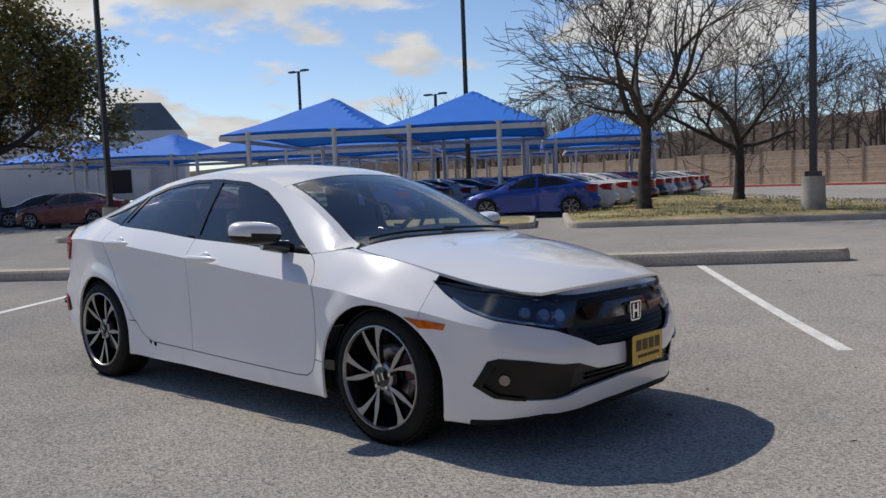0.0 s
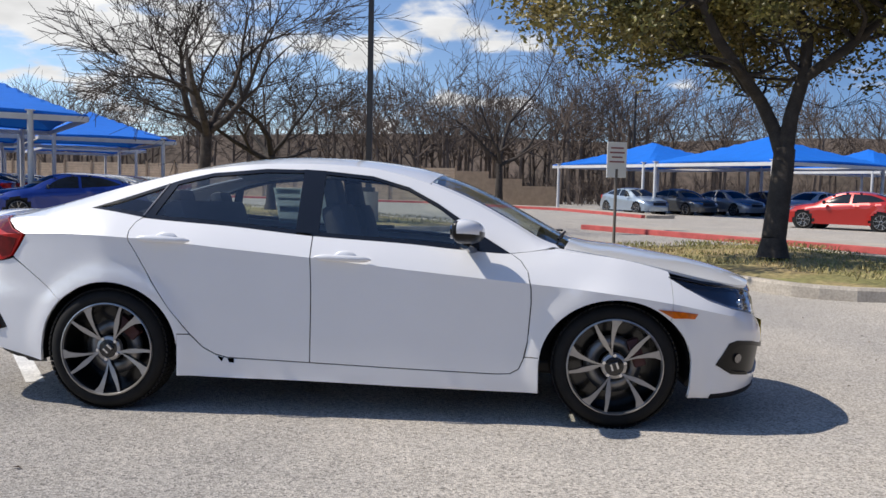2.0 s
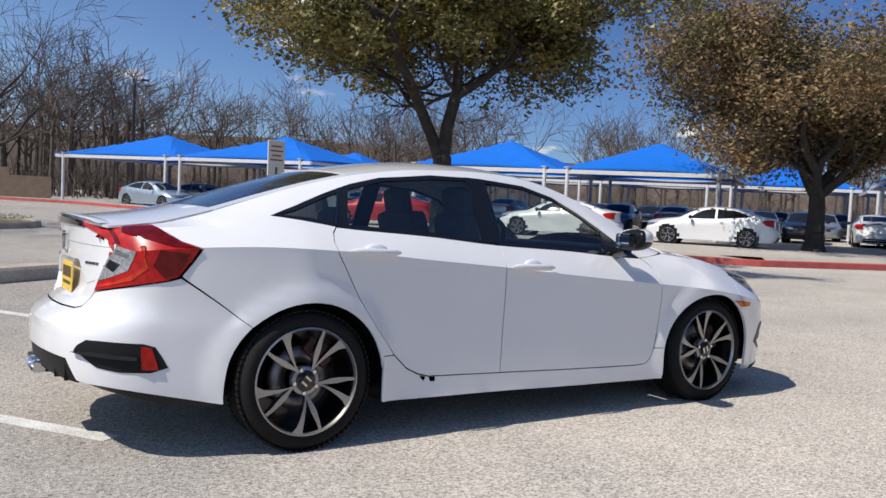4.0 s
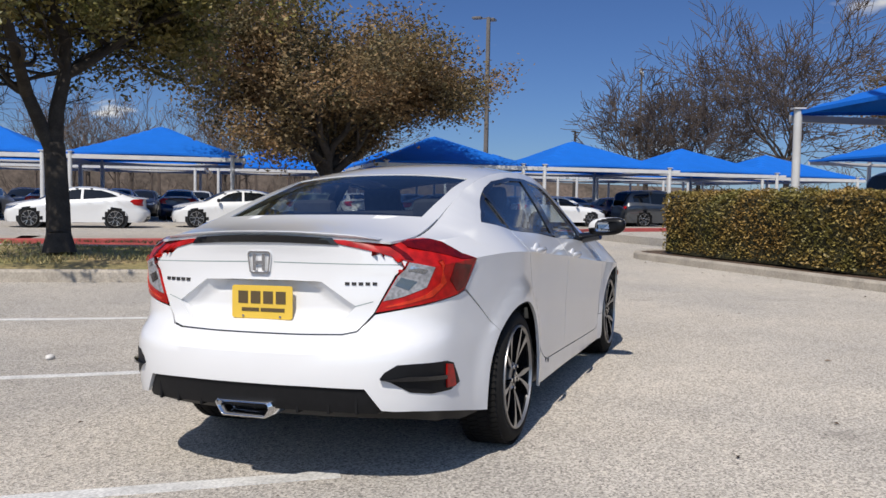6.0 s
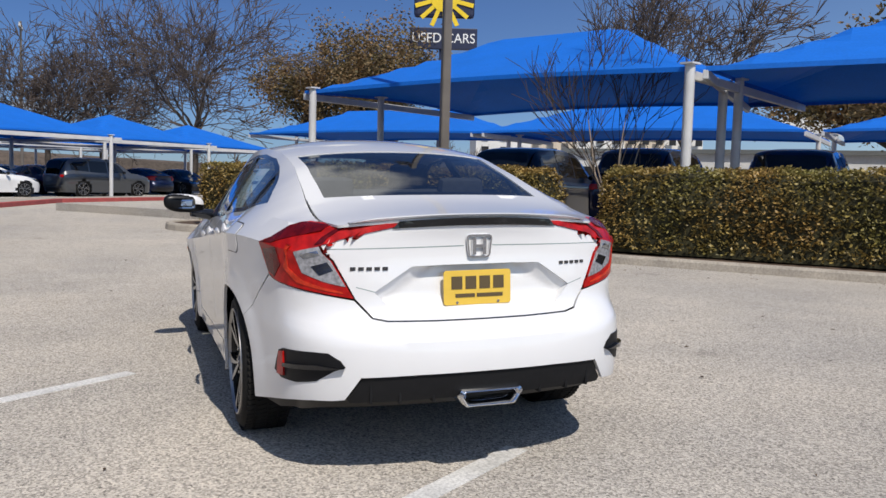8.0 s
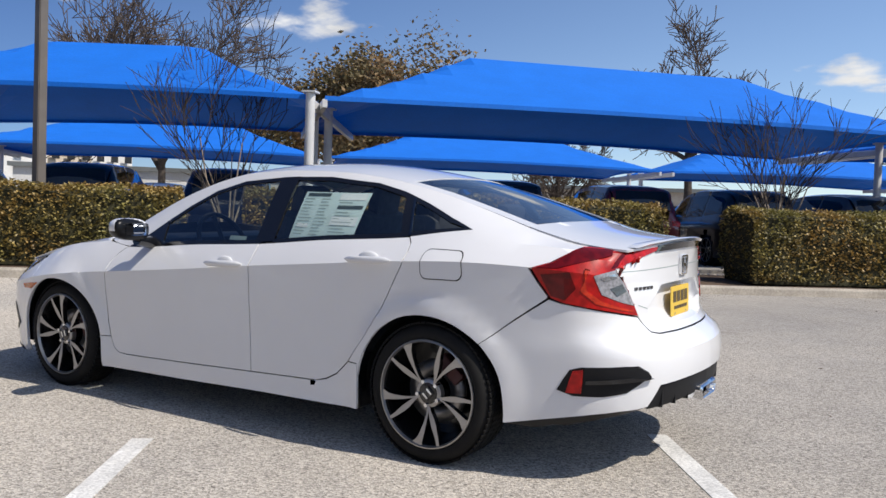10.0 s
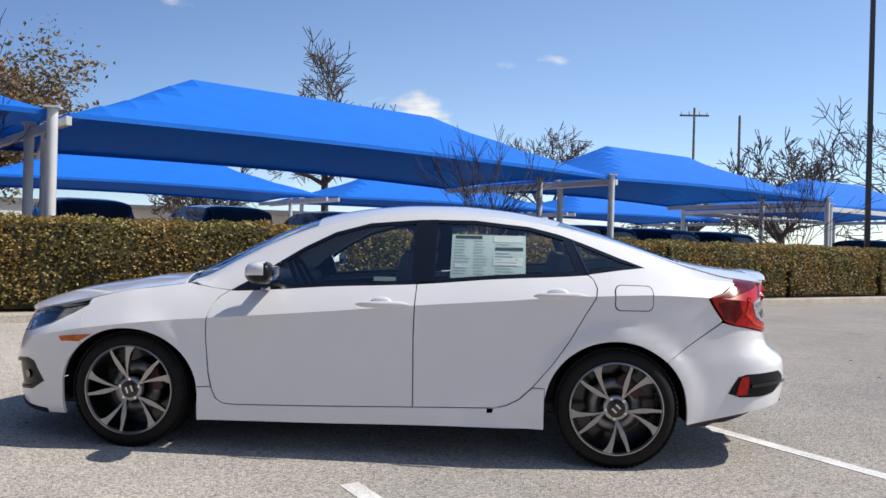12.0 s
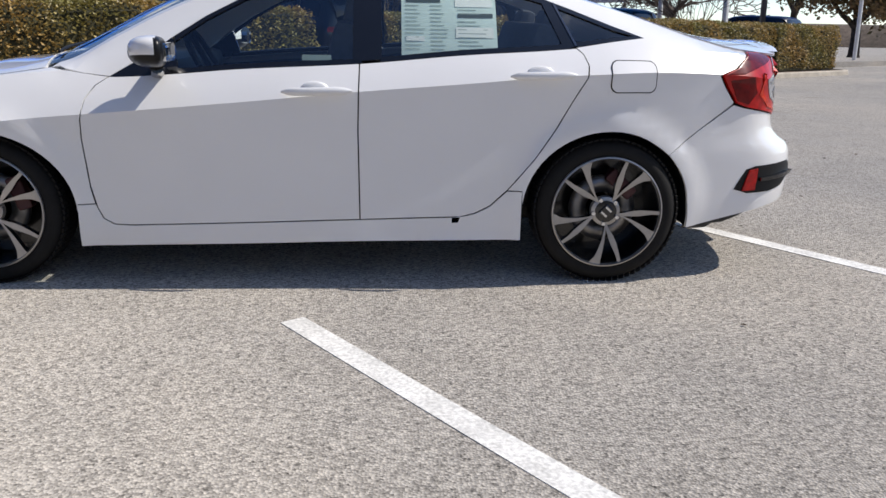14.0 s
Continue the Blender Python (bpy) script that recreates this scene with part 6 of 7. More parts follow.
    part("number_recess", skin([[(S.q_of(a), b) for a, b in rec]], dished, 0.02, 0.015, 0.004, both=True), paint, lid, smooth=True, sharp=40)
    # thin flush grey strips: the shade along the lid's creases, painted on
    for sg in (False, True):
        part("lid_shade_line", skin([[(qr(0.436), 0.7515), (qr(0.51), 0.7715), (qr(0.51), 0.7685), (qr(0.436), 0.7485)]], sd(0.001), 0.05, 0.03, 0.0, mirror=sg), C["print"], lid)
    crease = [(qr(0.065), 0.9255), (qr(0.62), 0.9165), (qr(0.62), 0.9195), (qr(0.065), 0.9290)]
    part("lid_crease_shade", skin([crease], sd(0.001), 0.05, 0.03, 0.0, both=False), C["print"], lid)
    part("lid_crease_shade", skin([crease], sd(0.001), 0.05, 0.03, 0.0, mirror=True), C["print"], lid)
    # spoiler lip with its black under edge
    sp, sv = bmesh.new(), []
    prof = [(0.11, 0.001), (0.05, 0.007), (-0.002, 0.012), (-0.010, 0.008), (-0.004, 0.000), (0.02, -0.006)]
    n_ = 30
    for k in range(n_ + 1):
        y = -0.52 + 1.04 * k / n_
        fade = min(1, (0.52 - abs(y)) / 0.10 + 0.1)
        x0 = lid_edge(y)
        z0 = S.top(x0 + 0.03, y).z
        sv.append([sp.verts.new((x0 + a, y, z0 + b * fade)) for a, b in prof])
    for k in range(n_):
        for j in range(len(prof) - 1):
            sp.faces.new((sv[k][j], sv[k + 1][j], sv[k + 1][j + 1], sv[k][j + 1]))
    bmesh.ops.recalc_face_normals(sp, faces=sp.faces[:])
    part("spoiler", sp, paint, lid, smooth=True, sharp=50)
    blk = [(qr(y * 1.19), ztop(y) - 0.031) for y in (0, 0.1, 0.2, 0.3, 0.36)] + [(qr(y * 1.19), ztop(y) - 0.002) for y in (0.37, 0.3, 0.2, 0.1, 0)]
    part("spoiler_underside", skin([blk], sd(0.0065), 0.05, 0.03, 0.01, both=True), C["gloss_black"], lid)

    # ---- rear lamps ----
    lamp_out = [(qr(0.814), 0.928), (qr(0.797), 0.953), (qr(0.777), S.ZE(-2.05) - 0.006), (qr(0.75), S.ZE(-2.10) - 0.004), (qr(0.68), S.ZE(-2.16) - 0.003), (qr(0.60), ztop(0.51) - 0.004), (qr(0.52), ztop(0.44) - 0.006), (qr(0.434), ztop(0.36) - 0.010)]
    lamp_out += [(qr(0.431), ztop(0.36) - 0.024), (qr(0.559), 0.966), (qr(y_notch + 0.007), 0.930), (qr(0.594), 0.872), (qr(y_low + 0.007), 0.726), (qr(0.64), 0.747), (qr(0.745), 0.771), (qr(0.787), 0.789), (qr(0.797), 0.806), (qr(0.806), 0.868)]
    lamps = flank("tail_lamp", [lamp_out], C["red"], off=0.006, lip=0.02, step=0.03, label="red wrap-around tail lamp with a clear reversing lens")
    for k, mir in enumerate((False, True)):
        clear = [(qr(0.722), 0.905), (qr(0.646), 0.926), (qr(0.597), 0.872), (qr(0.548), 0.772), (qr(0.61), 0.786), (qr(0.70), 0.824)]
        lens = part("reversing_lens", skin([clear], sd(0.0085), 0.03, None, 0.01, mirror=mir), C["lampclear"], lamps[k], "clear reversing lens", smooth=True)
        part("lens_facet", skin([[(qr(0.700), 0.895), (qr(0.645), 0.912), (qr(0.632), 0.895), (qr(0.690), 0.880)]], sd(0.0105), 0.03, None, 0.004, mirror=mir), C["silver"], lens)
        part("lens_facet", skin([[(qr(0.668), 0.850), (qr(0.610), 0.868), (qr(0.590), 0.835), (qr(0.640), 0.815)]], sd(0.0105), 0.03, None, 0.004, mirror=mir), C["darkchrome"], lens)
        # the deep red roof of the lamp, its dark joint with the lid's half, and the bright light guide
        part("lamp_roof", skin([[(qr(0.810), 0.930), (qr(0.797), 0.949), (qr(0.777), S.ZE(-2.05) - 0.010), (qr(0.70), S.ZE(-2.15) - 0.008), (qr(0.685), 0.985), (qr(0.745), 0.962), (qr(0.79), 0.931)]], sd(0.0085), 0.03, None, 0.004, mirror=mir), C["reddark"], lamps[k], smooth=True)
        part("lamp_joint", skin([[(qr(0.648), 1.008), (qr(0.625), 1.010), (qr(0.640), 0.940), (qr(0.665), 0.932)]], sd(0.0090), 0.03, None, 0.004, mirror=mir), C["reddark"], lamps[k])
        part("light_guide", skin([[(qr(0.735), 0.925), (qr(0.748), 0.930), (qr(0.742), 0.84), (qr(0.70), 0.795), (qr(0.56), 0.752), (qr(0.56), 0.745), (qr(0.72), 0.785), (qr(0.757), 0.84)]], sd(0.0088), 0.03, None, 0.004, mirror=mir), C["redbright"], lamps[k])
        part("outer_band", skin([[(qr(0.806), 0.905), (qr(0.775), 0.918), (qr(0.765), 0.85), (qr(0.783), 0.800), (qr(0.797), 0.815)]], sd(0.0085), 0.03, None, 0.004, mirror=mir), C["reddark"], lamps[k])

    # ---- rear bumper ----
    rb = [(qr(0), 0.634), (qr(0.2), 0.634), (qr(0.405), 0.637), (qr(0.460), 0.648), (qr(y_low + 0.006), 0.717), (qr(0.64), 0.740), (qr(0.745), 0.764), (qr(0.789), 0.783), (qr(0.7995), 0.7965), (ARCH_R[21][0] - 0.0025, ARCH_R[21][1] - 0.001)]
    rb += [p for p in ARCH_R[22:] if p[1] > 0.33]
    rb += [(-1.728, 0.285), (-1.735, 0.246), (-1.80, 0.256), (-1.93, 0.284), (-2.09, 0.318), (qr(0.70), 0.334), (qr(0.592), 0.346), (qr(0.532), 0.436), (qr(0.3), 0.444), (qr(0), 0.446)]
    part("rear_bumper", skin([rb], sd(0.0), 0.045, 0.03, 0.014, both=True), paint, root, smooth=True, sharp=26)
    df_ = [(qr(0), 0.440), (qr(0.3), 0.438), (qr(0.528), 0.430), (qr(0.586), 0.344), (qr(0.575), 0.326), (qr(0.30), 0.336), (qr(0), 0.340)]
    dif = part("diffuser", skin([df_], sd(-0.012), 0.06, 0.03, 0.06, both=True), C["satin_black"], root, smooth=True)
    for sg in (1, -1):
        for y in (0.23, 0.36, 0.47):
            p = S.side(qr(y), 0.34)
            part("diffuser_fin", bm_box(bmesh.new(), (p.x + 0.034, sg * y, 0.372), (0.05, 0.012, 0.085), 0, 0.004), C["satin_black"], dif)
    fb = [(-1.935, 0.414), (-1.958, 0.460), (-1.985, 0.504), (-2.03, 0.518), (qr(0.70), 0.527), (qr(0.647), 0.527), (qr(0.605), 0.500), (qr(0.588), 0.476), (qr(0.63), 0.458), (qr(0.69), 0.414), (qr(0.75), 0.396), (qr(0.79), 0.393)]
    fbs = flank("bumper_vent", [fb], C["satin_black"], off=0.003, lip=0.02, step=0.04)
    for k, mir in enumerate((False, True)):
        part("reflector", skin([[(-1.972, 0.406), (-2.035, 0.408), (-2.038, 0.508), (-1.998, 0.500), (-1.985, 0.46)]], sd(0.010), 0.03, None, 0.012, mirror=mir), C["red"], fbs[k], "red reflector")
        part("vent_fin", skin([[(-2.05, 0.466), (qr(0.68), 0.482), (qr(0.59), 0.474), (qr(0.68), 0.464), (-2.05, 0.450)]], sd(0.022), 0.04, None, 0.02, mirror=mir), C["gloss_black"], fbs[k])
    # exhaust finisher: a chrome trapezoid ring
    bm = bmesh.new()
    o_ = [(-0.150, 0.372), (0.150, 0.372), (0.105, 0.302), (-0.105, 0.302)]
    i_ = [(-0.122, 0.358), (0.122, 0.358), (0.092, 0.317), (-0.092, 0.317)]
    rings = []
    for x, pts in ((-2.20, o_), (-2.392, o_), (-2.400, [((a[0] + b[0]) / 2, (a[1] + b[1]) / 2) for a, b in zip(o_, i_)]), (-2.392, i_), (-2.22, i_)):
        rr = rounded_outline(pts, 0.016, 3)
        rings.append([bm.verts.new((x, p.x, p.y)) for p in rr])
    for a, b in zip(rings, rings[1:]):
        for j in range(len(a)):
            bm.faces.new((a[j], a[(j + 1) % len(a)], b[(j + 1) % len(a)], b[j]))
    bmesh.ops.recalc_face_normals(bm, faces=bm.faces[:])
    ex = part("exhaust_finisher", bm, C["chrome"], root, "polished exhaust trim", smooth=True, sharp=50)
    part("exhaust_inside", bm_box(bmesh.new(), (-2.27, 0, 0.337), (0.03, 0.20, 0.04)), M["black"], ex)

    # ---- front bumper, lamps and grille ----
    lamp_top = [(1.664, 0.783), (1.80, 0.764), (1.92, 0.749), (qf(0.755), 0.737), (qf(0.66), 0.722), (qf(0.574), 0.706), (qf(0.45), 0.696)]
    lamp_low = [(qf(0.45), 0.585), (qf(0.548), 0.585), (qf(0.676), 0.613), (qf(0.776), 0.638), (1.852, 0.684), (1.735, 0.744)]
    hl = flank("headlamp", [lamp_top + lamp_low], C["gloss_black"], off=-0.022, lip=0.0, step=0.04, label="dark smoked headlamp")
    for k, mir in enumerate((False, True)):
        part("lens", skin([lamp_top + lamp_low], sd(0.001), 0.04, None, 0.018, mirror=mir), C["lensclear"], hl[k], smooth=True)
        for y, z, r in ((0.535, 0.640, 0.036), (0.615, 0.650, 0.033), (0.695, 0.664, 0.030)):
            p = S.side(qf(y), z, -0.008)
            nrm = (S.side(qf(y), z, 0.02) - S.side(qf(y), z)).normalized()
            bm = bmesh.new()
            bm_tube(bm, p - nrm * 0.02, p + nrm * 0.004, r, r * 0.8, 12)
            if mir:
                for v in bm.verts:
                    v.co.y = -v.co.y
                bmesh.ops.reverse_faces(bm, faces=bm.faces[:])
            part("projector", bm, C["silver"], hl[k], smooth=True)
        part("light_bar", skin([[(1.78, 0.728), (1.87, 0.690), (qf(0.785), 0.654), (qf(0.68), 0.626), (qf(0.55), 0.601), (qf(0.55), 0.593), (qf(0.68), 0.618), (qf(0.785), 0.644), (1.86, 0.682), (1.77, 0.720)]], sd(-0.008), 0.04, None, 0.006, mirror=mir), C["silver"], hl[k])
    wing = [(1.645, 0.791), (1.80, 0.772), (1.92, 0.757), (qf(0.755), 0.745), (qf(0.66), 0.736), (qf(0.574), 0.723), (qf(0.45), 0.717), (qf(0.2), 0.721), (qf(0), 0.723)]
    wing += [(qf(0), 0.708), (qf(0.2), 0.704), (qf(0.45), 0.694), (qf(0.574), 0.703), (qf(0.66), 0.719), (qf(0.755), 0.734), (1.92, 0.747), (1.80, 0.762)]
    part("nose_garnish", skin([wing], sd(0.008), 0.05, 0.03, 0.02, both=True), C["gloss_black"], root, "gloss black brow over the lamps", smooth=True)
    strip = [(qf(0.60), 0.734), (qf(0.45), 0.740), (qf(0.2), 0.752), (qf(0), 0.757), (qf(0), 0.722), (qf(0.2), 0.720), (qf(0.45), 0.716), (qf(0.574), 0.722)]
    part("nose_strip", skin([strip], sd(0.002), 0.05, 0.02, 0.012, both=True), paint, root, smooth=True)
    gr = [(qf(0), 0.715), (qf(0.45), 0.702), (qf(0.46), 0.575), (qf(0.43), 0.536), (qf(0.34), 0.494), (qf(0.172), 0.489), (qf(0), 0.489)]
    grille = part("grille", skin([gr], sd(-0.03), 0.05, 0.03, 0.02, both=True), M["black"], root, smooth=True)
    bar = [(qf(0), 0.676), (qf(0.37), 0.672), (qf(0.41), 0.658), (qf(0.36), 0.604), (qf(0.12), 0.596), (qf(0), 0.596)]
    part("grille_bar", skin([bar], sd(0.004), 0.05, 0.02, 0.02, both=True), C["gloss_black"], grille, smooth=True)
    for j in range(4):
        z = 0.510 + 0.018 * j
        part("grille_slat", skin([[(qf(0), z), (qf(0.33 + 0.02 * j), z + 0.002), (qf(0.33 + 0.02 * j), z + 0.007), (qf(0), z + 0.005)]], sd(-0.014), 0.08, 0.05, 0.012, both=True), C["satin_black"], grille)
    # bumper skin: corner, band under the lamps, chin
    iy = 0.825
    corner = [(1.662, 0.782), (1.735, 0.738), (1.852, 0.678), (qf(iy), 0.668), (qf(iy), 0.19), (1.90, 0.165), (1.752, 0.172)]
    corner += [p for p in reversed(ARCH_F[22:])] + [(ARCH_F[21][0] + 0.003, ARCH_F[21][1] - 0.001)]
    band = [(qf(iy), 0.668), (qf(0.776), 0.632), (qf(0.676), 0.607), (qf(0.548), 0.578), (qf(0.43), 0.531), (qf(0.34), 0.489), (qf(0.172), 0.484), (qf(0), 0.484), (qf(0), 0.386), (qf(0.30), 0.386), (qf(0.35), 0.389), (qf(0.46), 0.425), (qf(0.70), 0.459), (qf(0.775), 0.469), (qf(0.80), 0.456), (qf(iy), 0.345)]
    chin = [(qf(iy), 0.345), (qf(iy), 0.19), (qf(0.62), 0.213), (qf(0.46), 0.210), (qf(0.25), 0.233), (qf(0), 0.240), (qf(0), 0.328), (qf(0.167), 0.328), (qf(0.433), 0.299), (qf(0.50), 0.281), (qf(0.576), 0.272), (qf(0.70), 0.280), (qf(0.787), 0.294)]
    part("front_bumper", skin([corner, band, chin], sd(0.0), 0.04, 0.03, 0.016, both=True), paint, root, smooth=True, sharp=26)
    lower = [(qf(0), 0.389), (qf(0.30), 0.389), (qf(0.35), 0.392), (qf(0.46), 0.428), (qf(0.70), 0.462), (qf(0.775), 0.472), (qf(0.803), 0.458), (qf(iy + 0.003), 0.343), (qf(0.788), 0.290), (qf(0.70), 0.276), (qf(0.576), 0.268), (qf(0.50), 0.277), (qf(0.433), 0.295), (qf(0.167), 0.324), (qf(0), 0.324)]
    intake = part("lower_intake", skin([lower], sd(-0.03), 0.05, 0.03, 0.0, both=True), M["black"], root, smooth=True)
    for j in range(2):
        z = 0.345 + 0.020 * j
        part("intake_slat", skin([[(qf(0), z), (qf(0.40), z - 0.012), (qf(0.40), z - 0.004), (qf(0), z + 0.008)]], sd(-0.016), 0.08, 0.05, 0.014, both=True), C["trim"], intake)
    for k, mir in enumerate((False, True)):
        bez = [[(qf(0.46), 0.426), (qf(0.70), 0.460), (qf(0.775), 0.470), (qf(0.765), 0.446), (qf(0.70), 0.438), (qf(0.48), 0.408)],
               [(qf(0.775), 0.470), (qf(0.80), 0.456), (qf(iy), 0.345), (qf(0.809), 0.345), (qf(0.787), 0.428), (qf(0.765), 0.446)],
               [(qf(iy), 0.345), (qf(0.787), 0.292), (qf(0.70), 0.278), (qf(0.70), 0.291), (qf(0.780), 0.306), (qf(0.809), 0.345)]]
        bz = part("fog_bezel", skin(bez, sd(0.004), 0.04, 0.03, 0.03, mirror=mir), C["trim"], intake, smooth=True)
        fogp = [(qf(0.48), 0.420), (qf(0.70), 0.450), (qf(0.77), 0.458), (qf(0.815), 0.345), (qf(0.785), 0.300), (qf(0.70), 0.284), (qf(0.58), 0.276), (qf(0.50), 0.288)]
        part("fog_panel", skin([fogp], sd(-0.012), 0.04, 0.03, 0.0, mirror=mir), C["trim"], intake, smooth=True)
        p, nrm = S.side(qf(0.765), 0.372, -0.006), (S.side(qf(0.765), 0.372, 0.02) - S.side(qf(0.765), 0.372)).normalized()
        bm = bmesh.new()
        bm_tube(bm, p - nrm * 0.02, p + nrm * 0.004, 0.028, 0.024, 20)
        if mir:
            for v in bm.verts:
                v.co.y = -v.co.y
            bmesh.ops.reverse_faces(bm, faces=bm.faces[:])
        part("fog_lamp", bm, C["darkchrome"], intake, "round clear fog lamp", smooth=True)
    lipp = [(qf(0), 0.235), (qf(0.25), 0.228), (qf(0.46), 0.205), (qf(0.62), 0.208), (qf(iy), 0.185), (qf(iy), 0.166), (qf(0.62), 0.187), (qf(0.46), 0.185), (qf(0.25), 0.207), (qf(0), 0.214)]
    part("chin_spoiler", skin([lipp], sd(0.006), 0.05, 0.03, 0.05, both=True), C["satin_black"], root, smooth=True)
    flank("side_marker", [[(1.560, 0.634), (1.782, 0.612), (1.765, 0.586), (1.645, 0.590)]], C["amber"], off=0.005, lip=0.01, step=0.04, label="amber side marker lamp")

    # ---- badges, plates ----
    def badge(parent, m, s_):
        bm = bmesh.new()
        o2 = rounded_outline([(-0.055 * s_, 0.045 * s_), (0.055 * s_, 0.045 * s_), (0.044 * s_, -0.045 * s_), (-0.044 * s_, -0.045 * s_)], 0.015 * s_, 4)
        i2 = offset_ring(o2, 0.007 * s_)
        for z in (0.0, 0.010):
            pass
        a0, a1 = [bm.verts.new((p.x, p.y, 0)) for p in o2], [bm.verts.new((p.x, p.y, 0.010)) for p in o2]
        b1, b0 = [bm.verts.new((p.x, p.y, 0.010)) for p in i2], [bm.verts.new((p.x, p.y, 0.0)) for p in i2]
        for A, B in ((a0, a1), (a1, b1), (b1, b0)):
            for j in range(len(A)):
                bm.faces.new((A[j], A[(j + 1) % len(A)], B[(j + 1) % len(A)], B[j]))
        for sx in (-0.021, 0.021):
            bm_box(bm, (sx * s_, 0, 0.006), (0.015 * s_, 0.066 * s_, 0.010))
        bm_box(bm, (0, 0, 0.006), (0.03 * s_, 0.012 * s_, 0.009))
        bmesh.ops.recalc_face_normals(bm, faces=bm.faces[:])
        bm.transform(m)
        return part("badge", bm, C["chrome"], parent, "chrome maker's badge")

    rear_m = Matrix(((0, 0, -1), (-1, 0, 0), (0, 1, 0))).to_4x4()      # local x to the right seen from behind, z out of the tail
    front_m = Matrix(((0, 0, 1), (1, 0, 0), (0, 1, 0))).to_4x4()
    badge(lid, Matrix.Translation((S.XR(0.925) - 0.003, 0, 0.925)) @ rear_m, 1.05)
    badge(root, Matrix.Translation((S.side(qf(0), 0.612).x + 0.012, 0, 0.612)) @ front_m, 1.05)

    def plate(m):
        bm = bmesh.new()
        rr = rounded_outline([(-0.147, -0.070), (0.147, -0.070), (0.147, 0.070), (-0.147, 0.070)], 0.012, 4)
        f0 = bm.faces.new([bm.verts.new((p.x, p.y, 0)) for p in rr])
        g = bmesh.ops.extrude_face_region(bm, geom=[f0])
        bmesh.ops.translate(bm, verts=[v for v in g["geom"] if isinstance(v, bmesh.types.BMVert)], vec=(0, 0, 0.004))
        bmesh.ops.recalc_face_normals(bm, faces=bm.faces[:])
        bm.transform(m)
        pl = part("dealer_plate", bm, C["plate"], root, "yellow dealer plate with dark print")
        for k in range(4):
            # one plain block per big character
            bm = bm_box(bmesh.new(), (-0.091 + 0.061 * k, 0.020, 0.0055), (0.047, 0.052, 0.0016), 0)
            bm.transform(m)
            part("print_block", bm, C["ink"], pl)
        bm = bmesh.new()
        for x, w in ((-0.055, 0.085), (0.053, 0.115)):
            bm_box(bm, (x, -0.032, 0.0055), (w, 0.015, 0.0016))
        bm.transform(m)
        part("print_bar", bm, C["ink"], pl)
        for sx in (-0.09, 0.09):
            bm = bm_tube(bmesh.new(), (sx, -0.060, 0.003), (sx, -0.060, 0.007), 0.006, seg=8)
            bm.transform(m)
            part("screw", bm, C["chrome"], pl)
    plate(Matrix.Translation((-2.240, 0, 0.756)) @ Matrix.Rotation(radians(2), 4, 'Y') @ rear_m)
    plate(Matrix.Translation((2.300, 0, 0.440)) @ front_m)
    box("plate_holder", (2.270, 0, 0.43), (0.035, 0.27, 0.12), C["satin_black"], root, 0, 0.01)
    for name_, y0, w, n_ in (("model_mark", 0.447, 0.025, 5), ("grade_mark", -0.447, 0.022, 5)):
        for k in range(n_):
            y = y0 - (k - 2) * (w + 0.006)
            p = S.side(qr(abs(y) * 1.03), 0.842, 0.003)
            bm = bm_box(bmesh.new(), (0, 0, 0), (0.006, w * 0.85, 0.0135 if y0 > 0 else 0.012), 0)
            bmesh.ops.transform(bm, matrix=Matrix.Translation((p.x, y, p.z)) @ Matrix.Rotation(math.atan2(-y, 3.0), 4, 'Z'), verts=bm.verts[:])
            part(name_, bm, C["darkchrome"], lid)

    # ---- handles, mirrors ----
    for mir in (False, True):
        sg = -1 if mir else 1
        for x0, x1, z, door in ((0.075, -0.222, 0.846, doors_f[int(mir)]), (-0.888, -1.168, 0.920, doors_r[int(mir)])):
            ya, yb_ = S.sect(x0, z) + 0.018, S.sect(x1, z) + 0.022
            bm = rounded_bar((x0, ya, z), (x1, yb_, z + 0.008), 0.022, 0.034, 0.012)
            if mir:
                for v in bm.verts:
                    v.co.y = -v.co.y
                bmesh.ops.reverse_faces(bm, faces=bm.faces[:])
            part("door_handle", bm, paint, door, smooth=True, sharp=60)
            # the dished cup behind the grip
            xm = (x0 + x1) / 2
            cup = bmesh.new()
            bmesh.ops.create_uvsphere(cup, u_segments=16, v_segments=8, radius=1, matrix=Matrix.Translation((xm + 0.01, sg * (S.sect(xm, z) - 0.010), z + 0.008)) @ Matrix.Diagonal((0.062, 0.0125, 0.036, 1)))
            part("handle_cup", cup, paint, door, smooth=True)
        # door mirror
        mr = empty("door_mirror")
        mr.parent = doors_f[int(mir)]
        bm = bmesh.new()
        bmesh.ops.create_uvsphere(bm, u_segments=28, v_segments=16, radius=1)
        for v in bm.verts:
            x, y, z = v.co
            sx = 0.105 if x > 0 else 0.045
            v.co = Vector((0.555 + sx * math.copysign(abs(x) ** 0.8, x) - 0.03 * y, sg * (0.975 + 0.132 * math.copysign(abs(y) ** 0.72, y)), 1.008 + 0.062 * math.copysign(abs(z) ** 0.75, z) + 0.012 * y))
        if mir:
            bmesh.ops.reverse_faces(bm, faces=bm.faces[:])
        bmesh.ops.recalc_face_normals(bm, faces=bm.faces[:])
        for f_ in bm.faces:
            f_.material_index = 1 if f_.calc_center_median().z < 1.004 or f_.calc_center_median().x < 0.53 else 0
        part("mirror_shell", bm, [paint, C["trim"]], mr, smooth=True, sharp=60)
